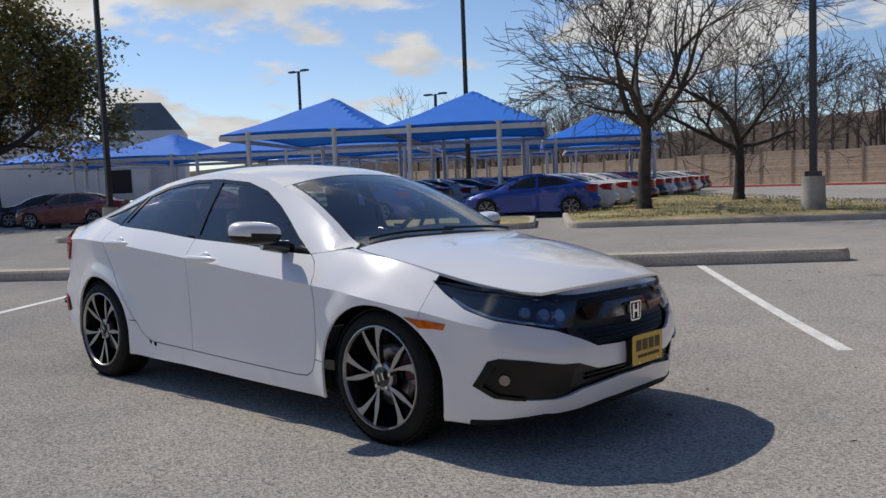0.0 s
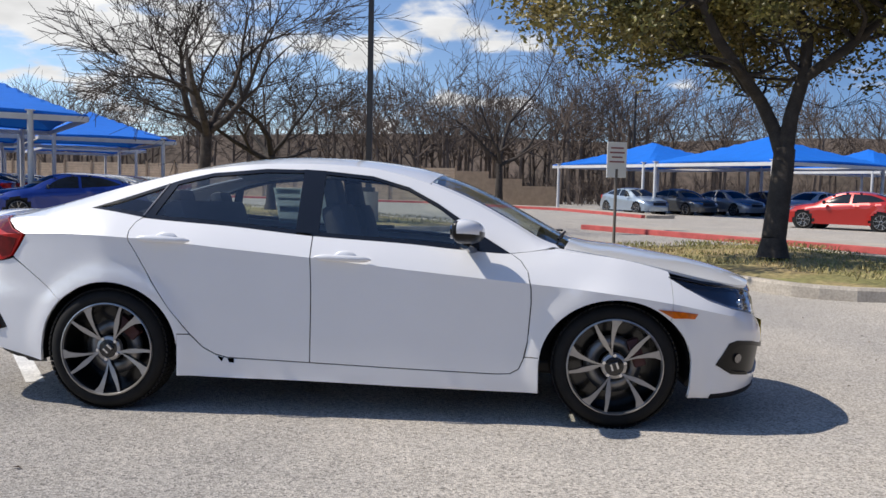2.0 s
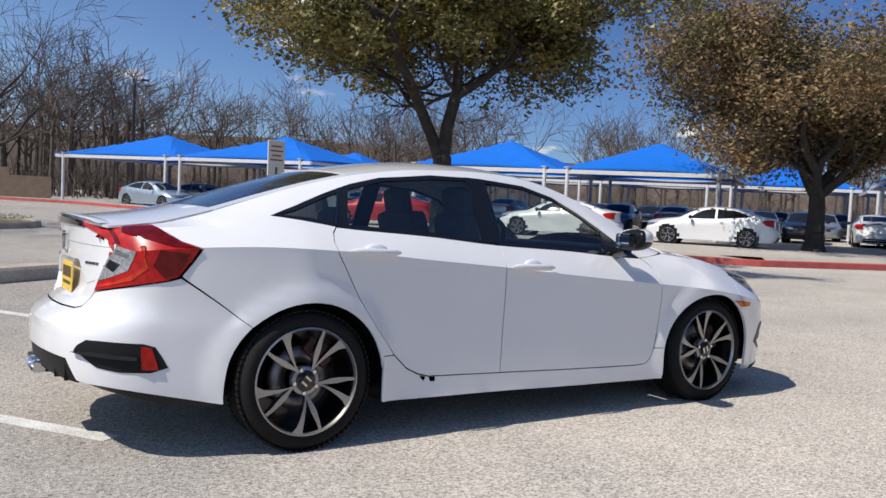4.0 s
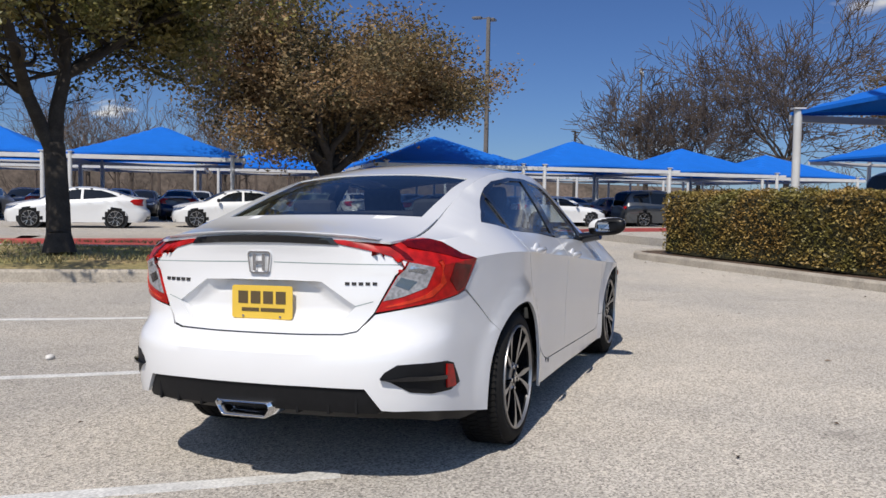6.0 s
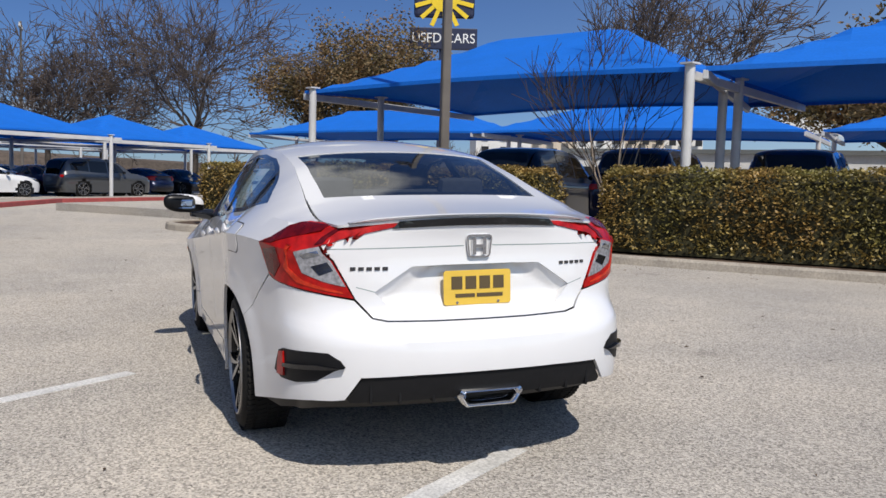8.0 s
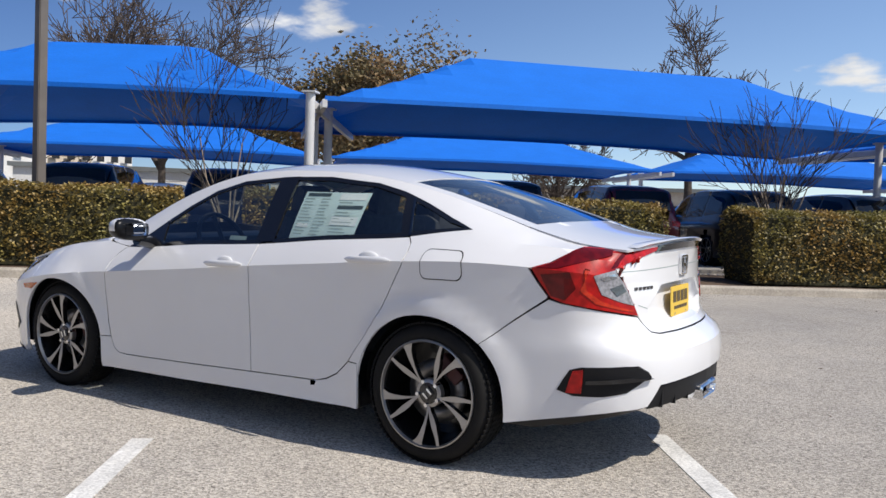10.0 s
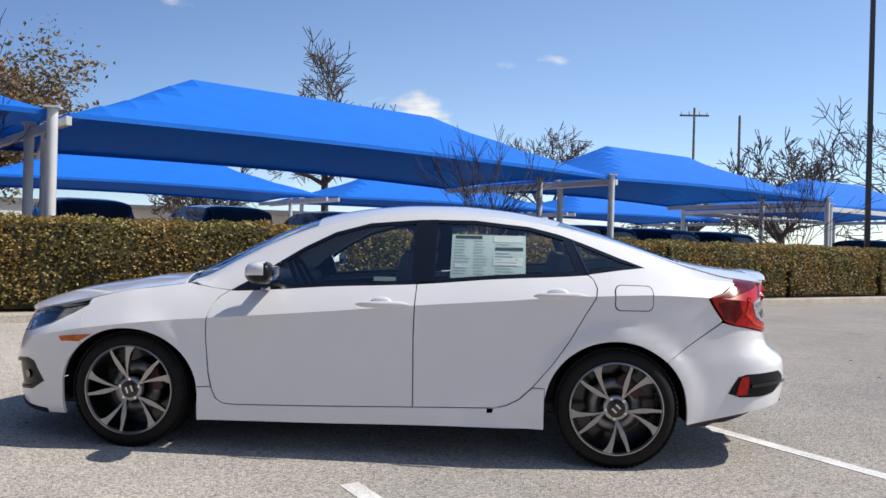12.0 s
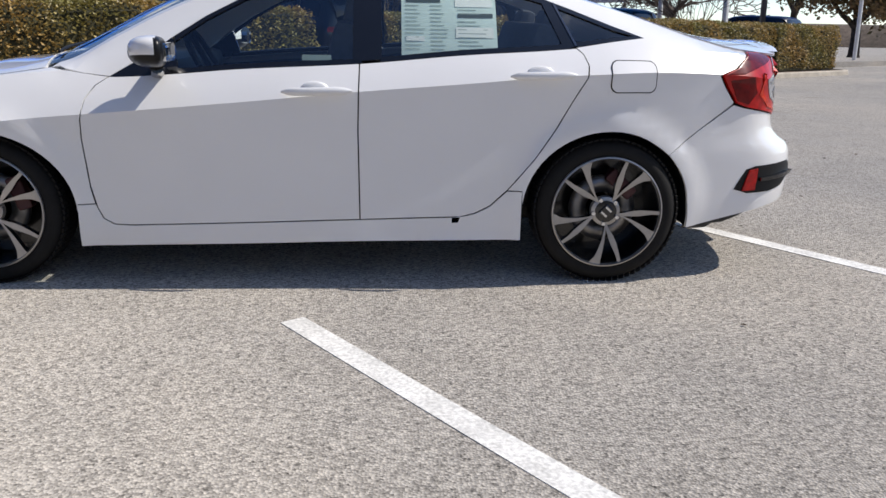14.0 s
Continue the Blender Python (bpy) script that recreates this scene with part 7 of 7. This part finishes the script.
        part("mirror_glass", bm_box(bmesh.new(), (0.5105, sg * 0.98, 1.008), (0.006, 0.15, 0.07), 0, 0.02), C["mirror"], mr)
        bm = bmesh.new()
        a_, b_ = Vector((0.60, sg * 0.79, 0.925)), Vector((0.565, sg * 0.93, 0.945))
        bm_tube(bm, a_, b_, 0.038, 0.028, 10)
        part("mirror_arm", bm, C["gloss_black"], mr, smooth=True)

    # ---- window papers ----
    def inner_sheet(name, x0, x1, z0, z1, material, off, label=""):
        bm = skin([[(x0, z0), (x1, z0), (x1, z1), (x0, z1)]], sd(-0.012 + off), 0.06, None, 0.0)
        return part(name, bm, material, root, label)
    sheet = inner_sheet("window_sticker", -0.43, -0.845, 0.995, 1.245, C["paper"], 0.0, "pale green price sheet inside the rear window")
    rng = random.Random(4)

    def pr(x0, x1, z0, z1, m_="print"):
        bm = skin([[(x0, z0), (x1, z0), (x1, z1), (x0, z1)]], sd(-0.010), 0.1, None, 0.0)
        part("print_bar", bm, C[m_], sheet)
    pr(-0.45, -0.60, 1.222, 1.238, "printdark")
    pr(-0.665, -0.83, 1.205, 1.238, "paperwhite")
    pr(-0.675, -0.83, 1.160, 1.178, "printdark")
    pr(-0.665, -0.83, 1.075, 1.120, "paperwhite")
    pr(-0.45, -0.53, 1.060, 1.080, "paperwhite")
    for k in range(12):
        z = 1.21 - 0.0165 * k
        w = rng.uniform(0.05, 0.09)
        pr(-0.445, -0.445 - w, z - 0.003, z)
        pr(-0.555, -0.555 - w * 0.9, z - 0.003, z)
        if k not in (0, 3):
            pr(-0.675, -0.675 - w * 1.5, z - 0.003, z)
    inner_sheet("window_label", -0.005, -0.13, 0.975, 0.998, C["print"], 0.0)
    bm = skin([[(0.345, -0.40), (0.345, -0.52), (0.385, -0.52), (0.385, -0.40)]], tp(-0.007), 0.05, 0.05, 0.0)
    part("screen_label", bm, C["paperwhite"], root)
    # wipers at the foot of the screen
    for y0, y1 in ((0.52, -0.10), (-0.05, -0.62)):
        bm = bmesh.new()
        prev = None
        for k in range(9):
            y = y0 + (y1 - y0) * k / 8
            x = 1.10 + 0.07 * (1 - (y / 0.66) ** 2) - 0.03 - 0.02 * k / 8
            p = S.top(x, y, 0.014)
            if prev is not None:
                bm_tube(bm, prev, p, 0.007, seg=6)
            prev = p
        part("wiper", bm, C["satin_black"], root)

    # ---- wheels and arches ----
    for x in (1.352, -1.346):
        for sg in (1, -1):
            m = Matrix.Translation((x, sg * (0.868 if x > 0 else 0.872), 0.325)) @ (Matrix.Rotation(radians(180), 4, 'Z') if sg < 0 else Matrix.Identity(4)) @ Matrix.Rotation(radians(20 if x > 0 else 47), 4, 'Y')
            wheel(root, m)
            bm = bmesh.new()
            prof = arc(x, 0.325, 0.388, 0.362, -12, 192, 24)
            a = [bm.verts.new((p[0], sg * 0.80, p[1])) for p in prof]
            b = [bm.verts.new((p[0], sg * 0.50, p[1])) for p in prof]
            for j in range(len(prof) - 1):
                bm.faces.new((a[j], a[j + 1], b[j + 1], b[j]))
            bm.faces.new(b)
            part("wheel_liner", bm, M["black"], root, smooth=True)
    # ---- inside and underside ----
    bm = bmesh.new()
    bm_box(bm, (0, 0, 0.235), (1.86, 1.62, 0.10), 0, 0.02)
    bm_box(bm, (0, 0, 0.25), (3.7, 1.02, 0.08), 0, 0.02)
    bm_box(bm, (1.93, 0, 0.22), (0.34, 1.24, 0.07), 0, 0.02)
    bm_box(bm, (-2.02, 0, 0.36), (0.44, 1.10, 0.08), 0, 0.02)
    part("underbody", bm, M["black"], root)
    # black sheet added behind the flank panels so their gaps stay dark
    for mir in (False, True):
        qs = np.linspace(S.QR + 0.02, S.QF - 0.02, 90)
        bm = bmesh.new()
        grid_ = []
        for q in qs:
            col = []
            for k in range(10):
                p0 = S.side(float(q), 0.30)
                zt = min(S.ZB(p0.x), S.ZE(p0.x)) - 0.015
                if p0.x < -1.9:
                    zt = 0.97
                z = 0.22 + (zt - 0.22) * k / 9
                p = S.side(float(q), z, -0.085 if p0.x < -1.95 else -0.045)
                col.append(bm.verts.new((p.x, -p.y if mir else p.y, p.z)))
            grid_.append(col)
        for i in range(len(qs) - 1):
            for k in range(9):
                c = (grid_[i][k].co + grid_[i + 1][k + 1].co) / 2
                if any(math.hypot(c.x - wx, c.z - 0.325) < 0.42 for wx in (1.352, -1.346)):
                    continue
                bm.faces.new((grid_[i][k], grid_[i + 1][k], grid_[i + 1][k + 1], grid_[i][k + 1]))
        part("inner_shell", bm, M["black"], root, smooth=True)
    # black sheets added under bonnet and boot lid to darken the shut gaps
    hd = [(float(x), float(S.edge(x) - 0.02)) for x in np.linspace(2.08, 1.0, 12)]
    part("bonnet_gap_shade", skin([hd + [(x, -y) for x, y in reversed(hd)]], tp(-0.035), 0.12, 0.12, 0.0), M["black"], root)
    dk = [(float(x), float(S.edge(x) - 0.02)) for x in np.linspace(-1.62, -2.1, 8)]
    part("lid_gap_shade", skin([dk + [(x, -y) for x, y in reversed(dk)]], tp(-0.03), 0.12, 0.12, 0.0), M["black"], root)
    part("headlining", skin([[(0.30, -0.5), (0.30, 0.5), (-1.0, 0.5), (-1.0, -0.5)]], tp(-0.03), 0.2, 0.2, 0.0), C["print"], root)
    part("dashboard", bm_box(bmesh.new(), (0.80, 0, 0.86), (0.42, 1.36, 0.20), 0, 0.06), C["satin_black"], root, smooth=True)
    part("rear_shelf", bm_box(bmesh.new(), (-1.45, 0, 0.98), (0.45, 1.1, 0.04), 0, 0.01), C["cloth"], root)
    bm = bmesh.new()
    for k in range(20):
        a, b = 6.2832 * k / 20, 6.2832 * (k + 1) / 20
        m = Matrix.Translation((0.48, 0.36, 0.93)) @ Matrix.Rotation(radians(-62), 4, 'Y')
        bm_tube(bm, m @ Vector((0.18 * math.cos(a), 0.18 * math.sin(a), 0)), m @ Vector((0.18 * math.cos(b), 0.18 * math.sin(b), 0)), 0.015, seg=6)
    m = Matrix.Translation((0.48, 0.36, 0.93)) @ Matrix.Rotation(radians(-62), 4, 'Y')
    bm_tube(bm, m @ Vector((-0.17, 0, 0)), m @ Vector((0.17, 0, 0)), 0.014, seg=6)
    part("steering_wheel", bm, C["satin_black"], root, smooth=True)

    def seat(x, y, w, name):
        st = empty(name)
        st.parent = root
        part("cushion", bm_box(bmesh.new(), (x, y, 0.50), (0.50, w, 0.16), 0, 0.05), C["cloth"], st, smooth=True)
        bm = bm_box(bmesh.new(), (0, 0, 0), (0.13, w, 0.62), 0, 0.05)
        bm.transform(Matrix.Translation((x - 0.30, y, 0.83)) @ Matrix.Rotation(radians(-16), 4, 'Y'))
        part("backrest", bm, C["cloth"], st, smooth=True)
        for yh in ((y,) if w < 0.7 else (y - 0.36, y + 0.36)):
            bm = bm_box(bmesh.new(), (0, 0, 0), (0.09, 0.25, 0.19), 0, 0.04)
            bm.transform(Matrix.Translation((x - 0.40, yh, 1.18 if w < 0.7 else 1.10)) @ Matrix.Rotation(radians(-12), 4, 'Y'))
            part("head_restraint", bm, C["cloth"], st, smooth=True)
    seat(0.18, 0.36, 0.48, "front_seat")
    seat(0.18, -0.36, 0.48, "front_seat")
    seat(-0.72, 0.0, 1.22, "rear_bench")
    return root


hero_car()


# ---------------- other cars ----------------
SUV = dict(
    T=[(-2.40, 1.05), (-2.34, 1.35), (-2.22, 1.62), (-2.05, 1.70), (-1.5, 1.755), (-0.6, 1.78), (0.05, 1.75), (0.45, 1.63), (0.8, 1.42), (1.12, 1.18), (1.25, 1.12), (1.6, 1.09), (2.0, 1.02), (2.2, 0.93), (2.35, 0.85)],
    YE=[(-2.4, 0.70), (-1.6, 0.66), (-0.6, 0.67), (0.2, 0.68), (0.6, 0.71), (1.1, 0.78), (1.5, 0.80), (2.3, 0.78)],
    ZE=[(-2.4, 1.0), (-2.34, 1.28), (-2.2, 1.55), (-1.9, 1.66), (-0.6, 1.72), (0.05, 1.68), (0.45, 1.55), (0.8, 1.34), (1.12, 1.12), (1.5, 1.05), (2.0, 0.95), (2.35, 0.82)],
    ZB=[(-2.4, 0.99), (-1.8, 1.14), (0.0, 1.08), (1.1, 1.06), (1.5, 1.03), (2.0, 0.93), (2.35, 0.80)],
    YB=[(-2.4, 0.86), (0, 0.88), (1.1, 0.86), (2.3, 0.84)],
    ZC=[(-2.4, 0.95), (0, 0.92), (2.3, 0.80)], W=[(-2.4, 0.95), (0, 0.955), (2.4, 0.95)],
    XF=[(0.2, 2.30), (0.45, 2.37), (0.7, 2.36), (0.9, 2.25)], XR=[(0.2, -2.30), (0.5, -2.42), (0.9, -2.41), (1.1, -2.38), (1.5, -2.25), (1.7, -2.1)],
    nose=2.37, tail=-2.41, crown=4.0, dF=SEDAN["dF"], dR=[(0, 0), (0.4, 0.006), (0.7, 0.025), (0.85, 0.06), (0.93, 0.12), (0.98, 0.25), (1.0, 0.5)])
PAINT = {k: paint_mat(k + "_car_paint", c, m_, 0.3) for k, c, m_ in (
    ("blue", (0.010, 0.045, 0.30), 0.3), ("navy", (0.008, 0.014, 0.05), 0.3), ("white", (0.78, 0.78, 0.77), 0.0), ("silver", (0.42, 0.43, 0.44), 0.6),
    ("grey", (0.10, 0.105, 0.11), 0.5), ("black", (0.008, 0.008, 0.010), 0.0), ("red", (0.42, 0.018, 0.012), 0.2), ("maroon", (0.13, 0.012, 0.015), 0.3), ("paleblue", (0.36, 0.44, 0.52), 0.5))}
C["darkglass"] = mat("dark_car_glass", (0.012, 0.014, 0.016), 0.04, var=0.3, scale=2, coat=0.3)


def simple_car(name, tab, suv, paint):
    S = Shell(tab)
    root = empty(name)
    qf, qr = S.q_front, S.q_rear
    wb = 1.42 if suv else 1.345
    wr = 0.36 if suv else 0.325
    bm = bmesh.new()
    for sg in (1, -1):
        qs = np.linspace(S.QR, S.QF, 64)
        g = []
        for q in qs:
            x0 = S.side(float(q), 0.5).x
            zt = S.ZE(x0)
            g.append([bm.verts.new(Vector((p.x, sg * p.y, p.z))) for p in (S.side(float(q), 0.20 + (zt - 0.20) * k / 12) for k in range(13))])
        for i in range(len(qs) - 1):
            for k in range(12):
                c = (g[i][k].co + g[i + 1][k + 1].co) / 2
                if any(math.hypot(c.x - wx, c.z - wr) < wr + 0.055 for wx in (wb, -wb)) and abs(c.y) > 0.6:
                    continue
                fv = (g[i][k], g[i + 1][k], g[i + 1][k + 1], g[i][k + 1])
                bm.faces.new(fv if sg > 0 else fv[::-1])
    xs = np.linspace(S.xr + 0.05, S.xf - 0.06, 60)
    g = [[bm.verts.new(S.top(float(x), float(S.edge(x) * t))) for t in np.linspace(-1, 1, 13)] for x in xs]
    for i in range(len(xs) - 1):
        for k in range(12):
            bm.faces.new((g[i][k], g[i + 1][k], g[i + 1][k + 1], g[i][k + 1]))
    bmesh.ops.remove_doubles(bm, verts=bm.verts[:], dist=0.004)
    body = part("body", bm, paint, root, smooth=True, sharp=35)
    part("underbody", bm_box(bmesh.new(), (0, 0, 0.28), (4.2, 1.3, 0.16)), M["black"], root)
    sd = lambda off: Flank(S, off)
    tp = lambda off: (lambda a, b: S.top(a, b, off))
    yy = [k / 6 for k in range(-6, 7)]
    if suv:
        fwin = [(0.75, 1.10), (-0.12, 1.10), (-0.12, 1.60), (0.20, 1.57), (0.45, 1.47)]
        rwin = [(-0.2, 1.10), (-1.05, 1.12), (-1.05, 1.62), (-0.2, 1.61)]
        qwin = [(-1.13, 1.14), (-1.95, 1.20), (-1.98, 1.45), (-1.8, 1.55), (-1.13, 1.61)]
        ws = [(1.10 + 0.06 * (1 - t * t), 0.70 * t) for t in yy] + [(0.38 + 0.04 * (1 - t * t), -0.62 * t) for t in yy]
        rw = [(-2.20 - 0.04 * (1 - t * t), 0.58 * t) for t in yy] + [(-2.36, -0.62 * t) for t in yy]
        rl = [(qr(0.80), 0.98), (qr(0.62), 0.98), (qr(0.62), 0.88), (qr(0.80), 0.86)]
        hl = [(qf(0.80), 0.84), (qf(0.55), 0.84), (qf(0.55), 0.74), (qf(0.82), 0.76)]
        rows_ = [fwin, rwin, qwin]
    else:
        fwin = [(0.66, 0.94), (-0.24, 0.965), (-0.24, 1.30), (0.04, 1.28), (0.24, 1.22), (0.41, 1.13)]
        rwin = [(-0.32, 0.97), (-1.18, 1.035), (-1.42, 1.08), (-1.19, 1.18), (-0.86, 1.275), (-0.32, 1.305)]
        ws = [(1.10 + 0.07 * (1 - t * t), 0.66 * t) for t in yy] + [(0.37 + 0.05 * (1 - t * t), -0.56 * t) for t in yy]
        rw = [(-1.03 - 0.05 * (1 - t * t), 0.49 * t) for t in yy] + [(-1.70 - 0.05 * (1 - t * t), -0.52 * t) for t in yy]
        rl = [(-1.85, 0.92), (-1.95, 0.985), (qr(0.60), 0.995), (qr(0.42), 0.985), (qr(0.55), 0.90), (qr(0.50), 0.76), (qr(0.74), 0.78), (-2.0, 0.80)]
        hl = [(1.72, 0.765), (1.92, 0.735), (qf(0.60), 0.70), (qf(0.44), 0.68), (qf(0.43), 0.60), (qf(0.66), 0.61), (1.93, 0.65)]
        rows_ = [fwin, rwin]
    for mir in (False, True):
        for w in rows_:
            part("side_window", skin([w], sd(0.006), 0.12, None, 0.004, mirror=mir), C["darkglass"], root, smooth=True)
        part("tail_lamp", skin([rl], sd(0.008), 0.08, None, 0.012, mirror=mir), C["red"], root, "red tail lamp", smooth=True)
        part("headlamp", skin([hl], sd(0.008), 0.08, None, 0.012, mirror=mir), C["silver"], root, smooth=True)
        sg = -1 if mir else 1
        b2 = bmesh.new()
        bmesh.ops.create_uvsphere(b2, u_segments=10, v_segments=6, radius=1, matrix=Matrix.Translation((0.58, sg * (1.03 if suv else 0.97), 1.13 if suv else 0.99)) @ Matrix.Diagonal((0.07, 0.12, 0.075, 1)))
        part("door_mirror", b2, C["gloss_black"], root, smooth=True)
    part("windscreen", skin([ws], tp(0.006), 0.12, 0.12, 0.004), C["darkglass"], root, smooth=True)
    part("rear_window", skin([rw], tp(0.008), 0.12, 0.12, 0.004), C["darkglass"], root, smooth=True)
    part("grille", skin([[(qf(0), 0.66), (qf(0.42), 0.66), (qf(0.40), 0.50), (qf(0), 0.50)]], sd(0.006), 0.1, 0.1, 0.01, both=True), M["black"], root)
    part("lower_trim", skin([[(qr(0), 0.40), (qr(0.5), 0.40), (qr(0.56), 0.24), (qr(0), 0.24)]], sd(0.006), 0.1, 0.1, 0.01, both=True), M["black"], root)
    for x in (wb, -wb):
        for sg in (1, -1):
            m = Matrix.Translation((x, sg * (0.93 if suv else 0.88), wr)) @ (Matrix.Rotation(radians(180), 4, 'Z') if sg < 0 else Matrix.Identity(4)) @ Matrix.Scale(wr / 0.325, 4)
            wheel(root, m, False)
            b2 = bmesh.new()
            bm_tube(b2, (x, sg * 0.55, wr + 0.01), (x, sg * 0.84, wr + 0.01), wr + 0.075, seg=20)
            part("wheel_well", b2, M["black"], root)
    return root, body


PROTO = {}


def parked(kind, colour, p, heading, label, group="parked cars"):
    """Puts a car at p, nose along heading (degrees from +x)."""
    m = Matrix.Translation(p) @ Matrix.Rotation(radians(heading), 4, 'Z')
    if kind not in PROTO:
        PROTO[kind], _ = simple_car("parked_saloon" if kind == "sedan" else "parked_suv", SEDAN if kind == "sedan" else SUV, kind != "sedan", PAINT[colour])
        ob = PROTO[kind]
        ob.matrix_world = m
    else:
        ob = copy_thing(PROTO[kind], m)
    tagged(ob, label, "car", group)
    for c in ob.children:
        if c.name.startswith("body"):
            c.material_slots[0].link = 'OBJECT'
            c.material_slots[0].material = PAINT[colour]
    return ob


HU = AU            # heading along +u; +90 along +v
L_ = {"blue": "bright blue saloon parked by the shade canopies", "navy": "dark navy saloon under the shade canopy", "white": "clean white saloon parked in a row", "silver": "silver saloon parked in a row", "grey": "dark grey saloon under the shade canopy",
      "black": "black saloon under the shade canopy", "red": "bright red saloon behind the red kerb", "maroon": "dark red saloon parked in a row", "paleblue": "pale blue-silver saloon facing the drive"}
# north rows, tails towards the lawn
parked("sedan", "blue", UV(0.95, 22.7), HU + 180, L_["blue"])
for k, c in enumerate(("white", "white", "silver", "maroon", "navy", "white", "grey", "silver", "maroon", "white", "navy", "maroon")):
    parked("sedan", c, UV(1.75 + 0.80 * k, 25.3 + 2.7 * k), HU + 166, L_[c])
for k, c in enumerate(("blue", "navy", "white", "grey", "blue", "black", "silver", "white", "navy")):
    parked("sedan", c, UV(-5.0 + 0.8 * k, 23.6 + 2.7 * k), HU + 166, L_[c])
for u, v, h, c in ((-10.4, 22.4, 180, "maroon"), (-11.0, 25.3, 180, "navy"), (-10.6, 28.2, 180, "navy"), (-10.8, 31, 180, "white"), (-17.5, 27, 180, "maroon"), (-20.5, 30, 200, "navy"), (-25, 29, 190, "blue"), (-11, 36, 180, "red"), (-11, 39, 180, "silver"), (-18, 36, 180, "white")):
    parked("sedan", c, UV(u, v), HU + h, L_[c])
# east
parked("sedan", "red", Vector((13.5, 26.9, 0)), 140, L_["red"])
parked("sedan", "white", UV(26.0, 6.6), HU + 90, L_["white"])
parked("sedan", "white", UV(27.2, 1.3), HU + 90, L_["white"])
parked("sedan", "silver", UV(32.3, -8.2), HU - 90, L_["silver"])
parked("sedan", "white", UV(32.3, -13.6), HU - 90, L_["white"])
parked("suv", "grey", UV(32.6, -19.2), HU - 90, "dark grey estate under the shade canopy")
cols = ("black", "navy", "grey", "maroon", "silver", "black", "grey", "navy", "white", "black")
for k in range(19):
    parked("sedan", cols[k % 10], UV(36.8, -27 + 2.8 * k), HU + (0 if k % 3 else 180), L_[cols[k % 10]])
for k in range(14):
    parked("sedan", cols[(3 * k + 1) % 10], UV(49.5, -24 + 3.4 * k), HU + 180, L_[cols[(3 * k + 1) % 10]])
for k in range(12):
    parked("sedan", cols[(7 * k + 2) % 10], UV(42.8, -20 + 2.9 * k), HU + 180, L_[cols[(7 * k + 2) % 10]])
# north-east
for k, c in enumerate(("paleblue", "grey", "silver", "navy", "black", "navy", "grey", "white")):
    parked("sedan", c, Vector((7.9 + 2.75 * k, 41.5 + 0.9 * k, 0)), -62, L_[c])
# behind the hedge, tails towards it
SU = {"black": "black SUV parked behind the hedge", "navy": "navy SUV parked behind the hedge", "grey": "dark grey SUV parked behind the hedge", "maroon": "dark red SUV parked behind the hedge", "white": "white SUV parked behind the hedge"}
for s_, c in ((8.0, "grey"), (5.0, "black"), (2.1, "navy"), (-0.9, "navy"), (-3.8, "black"), (-6.7, "maroon"), (-9.5, "black"), (-12.3, "grey"), (-15.1, "black"), (-17.9, "navy"), (-20.8, "black"), (-31, "black")):
    parked("suv", c, SN(s_, 14.5, 0.22), AS - 90, SU[c], "vans behind the hedge")
for s_, c in ((6, "white"), (1, "grey"), (-5, "black"), (-12, "white"), (-19, "navy")):
    parked("suv", c, SN(s_, 27.5, 0.22), AS - 90, SU[c], "vans behind the hedge")


# ---------------- small things on the ground ----------------


def white_stone(p):
    rng = random.Random(9)
    bm = bmesh.new()
    bmesh.ops.create_icosphere(bm, subdivisions=2, radius=1)
    for v in bm.verts:
        v.co = Vector((v.co.x * 0.045, v.co.y * 0.032, v.co.z * 0.026)) * rng.uniform(0.85, 1.1)
    ob = part("stone", bm, mat("chalky_stone", (0.72, 0.70, 0.66), 0.9, var=0.2, scale=20), None, smooth=True)
    ob.location = (p[0], p[1], ground_z(p[0], p[1]) + 0.018)
    tagged(ob, "small chalky white stone lying on the asphalt", "stone")


white_stone((-0.40, 3.06))


def litter():
    """Dry leaves and bits of twig blown over the lot, thicker along the hedge kerb."""
    rng = random.Random(77)
    verts, faces = [], []

    def leaf(x, y, s_):
        z = ground_z(x, y) + 0.004
        a = rng.uniform(0, 6.28)
        k = len(verts)
        for dx, dy, dz in ((-s_, 0, 0.001), (0, -s_ * 0.4, 0.006), (s_, 0, 0.003), (0, s_ * 0.4, rng.uniform(0.004, 0.014))):
            verts.append((x + dx * math.cos(a) - dy * math.sin(a), y + dx * math.sin(a) + dy * math.cos(a), z + dz))
        faces.append((k, k + 1, k + 2, k + 3))
    for _ in range(150):
        r, a = rng.uniform(2.2, 11), rng.uniform(0, 6.28)
        leaf(r * math.cos(a), r * math.sin(a), rng.uniform(0.010, 0.026))
    for _ in range(160):
        p = SN(rng.uniform(-26, 11), 7.7 - abs(rng.gauss(0, 0.55)))
        leaf(p.x, p.y, rng.uniform(0.015, 0.035))
    ob = raw("dry_litter", verts, faces, mat("dry_litter", (0.13, 0.08, 0.045), 0.9, var=0.5, scale=3, rnd=0.5))
    tagged(ob, "scattered dry leaves and twig bits on the asphalt", "leaf litter", kind="stuff")


litter()
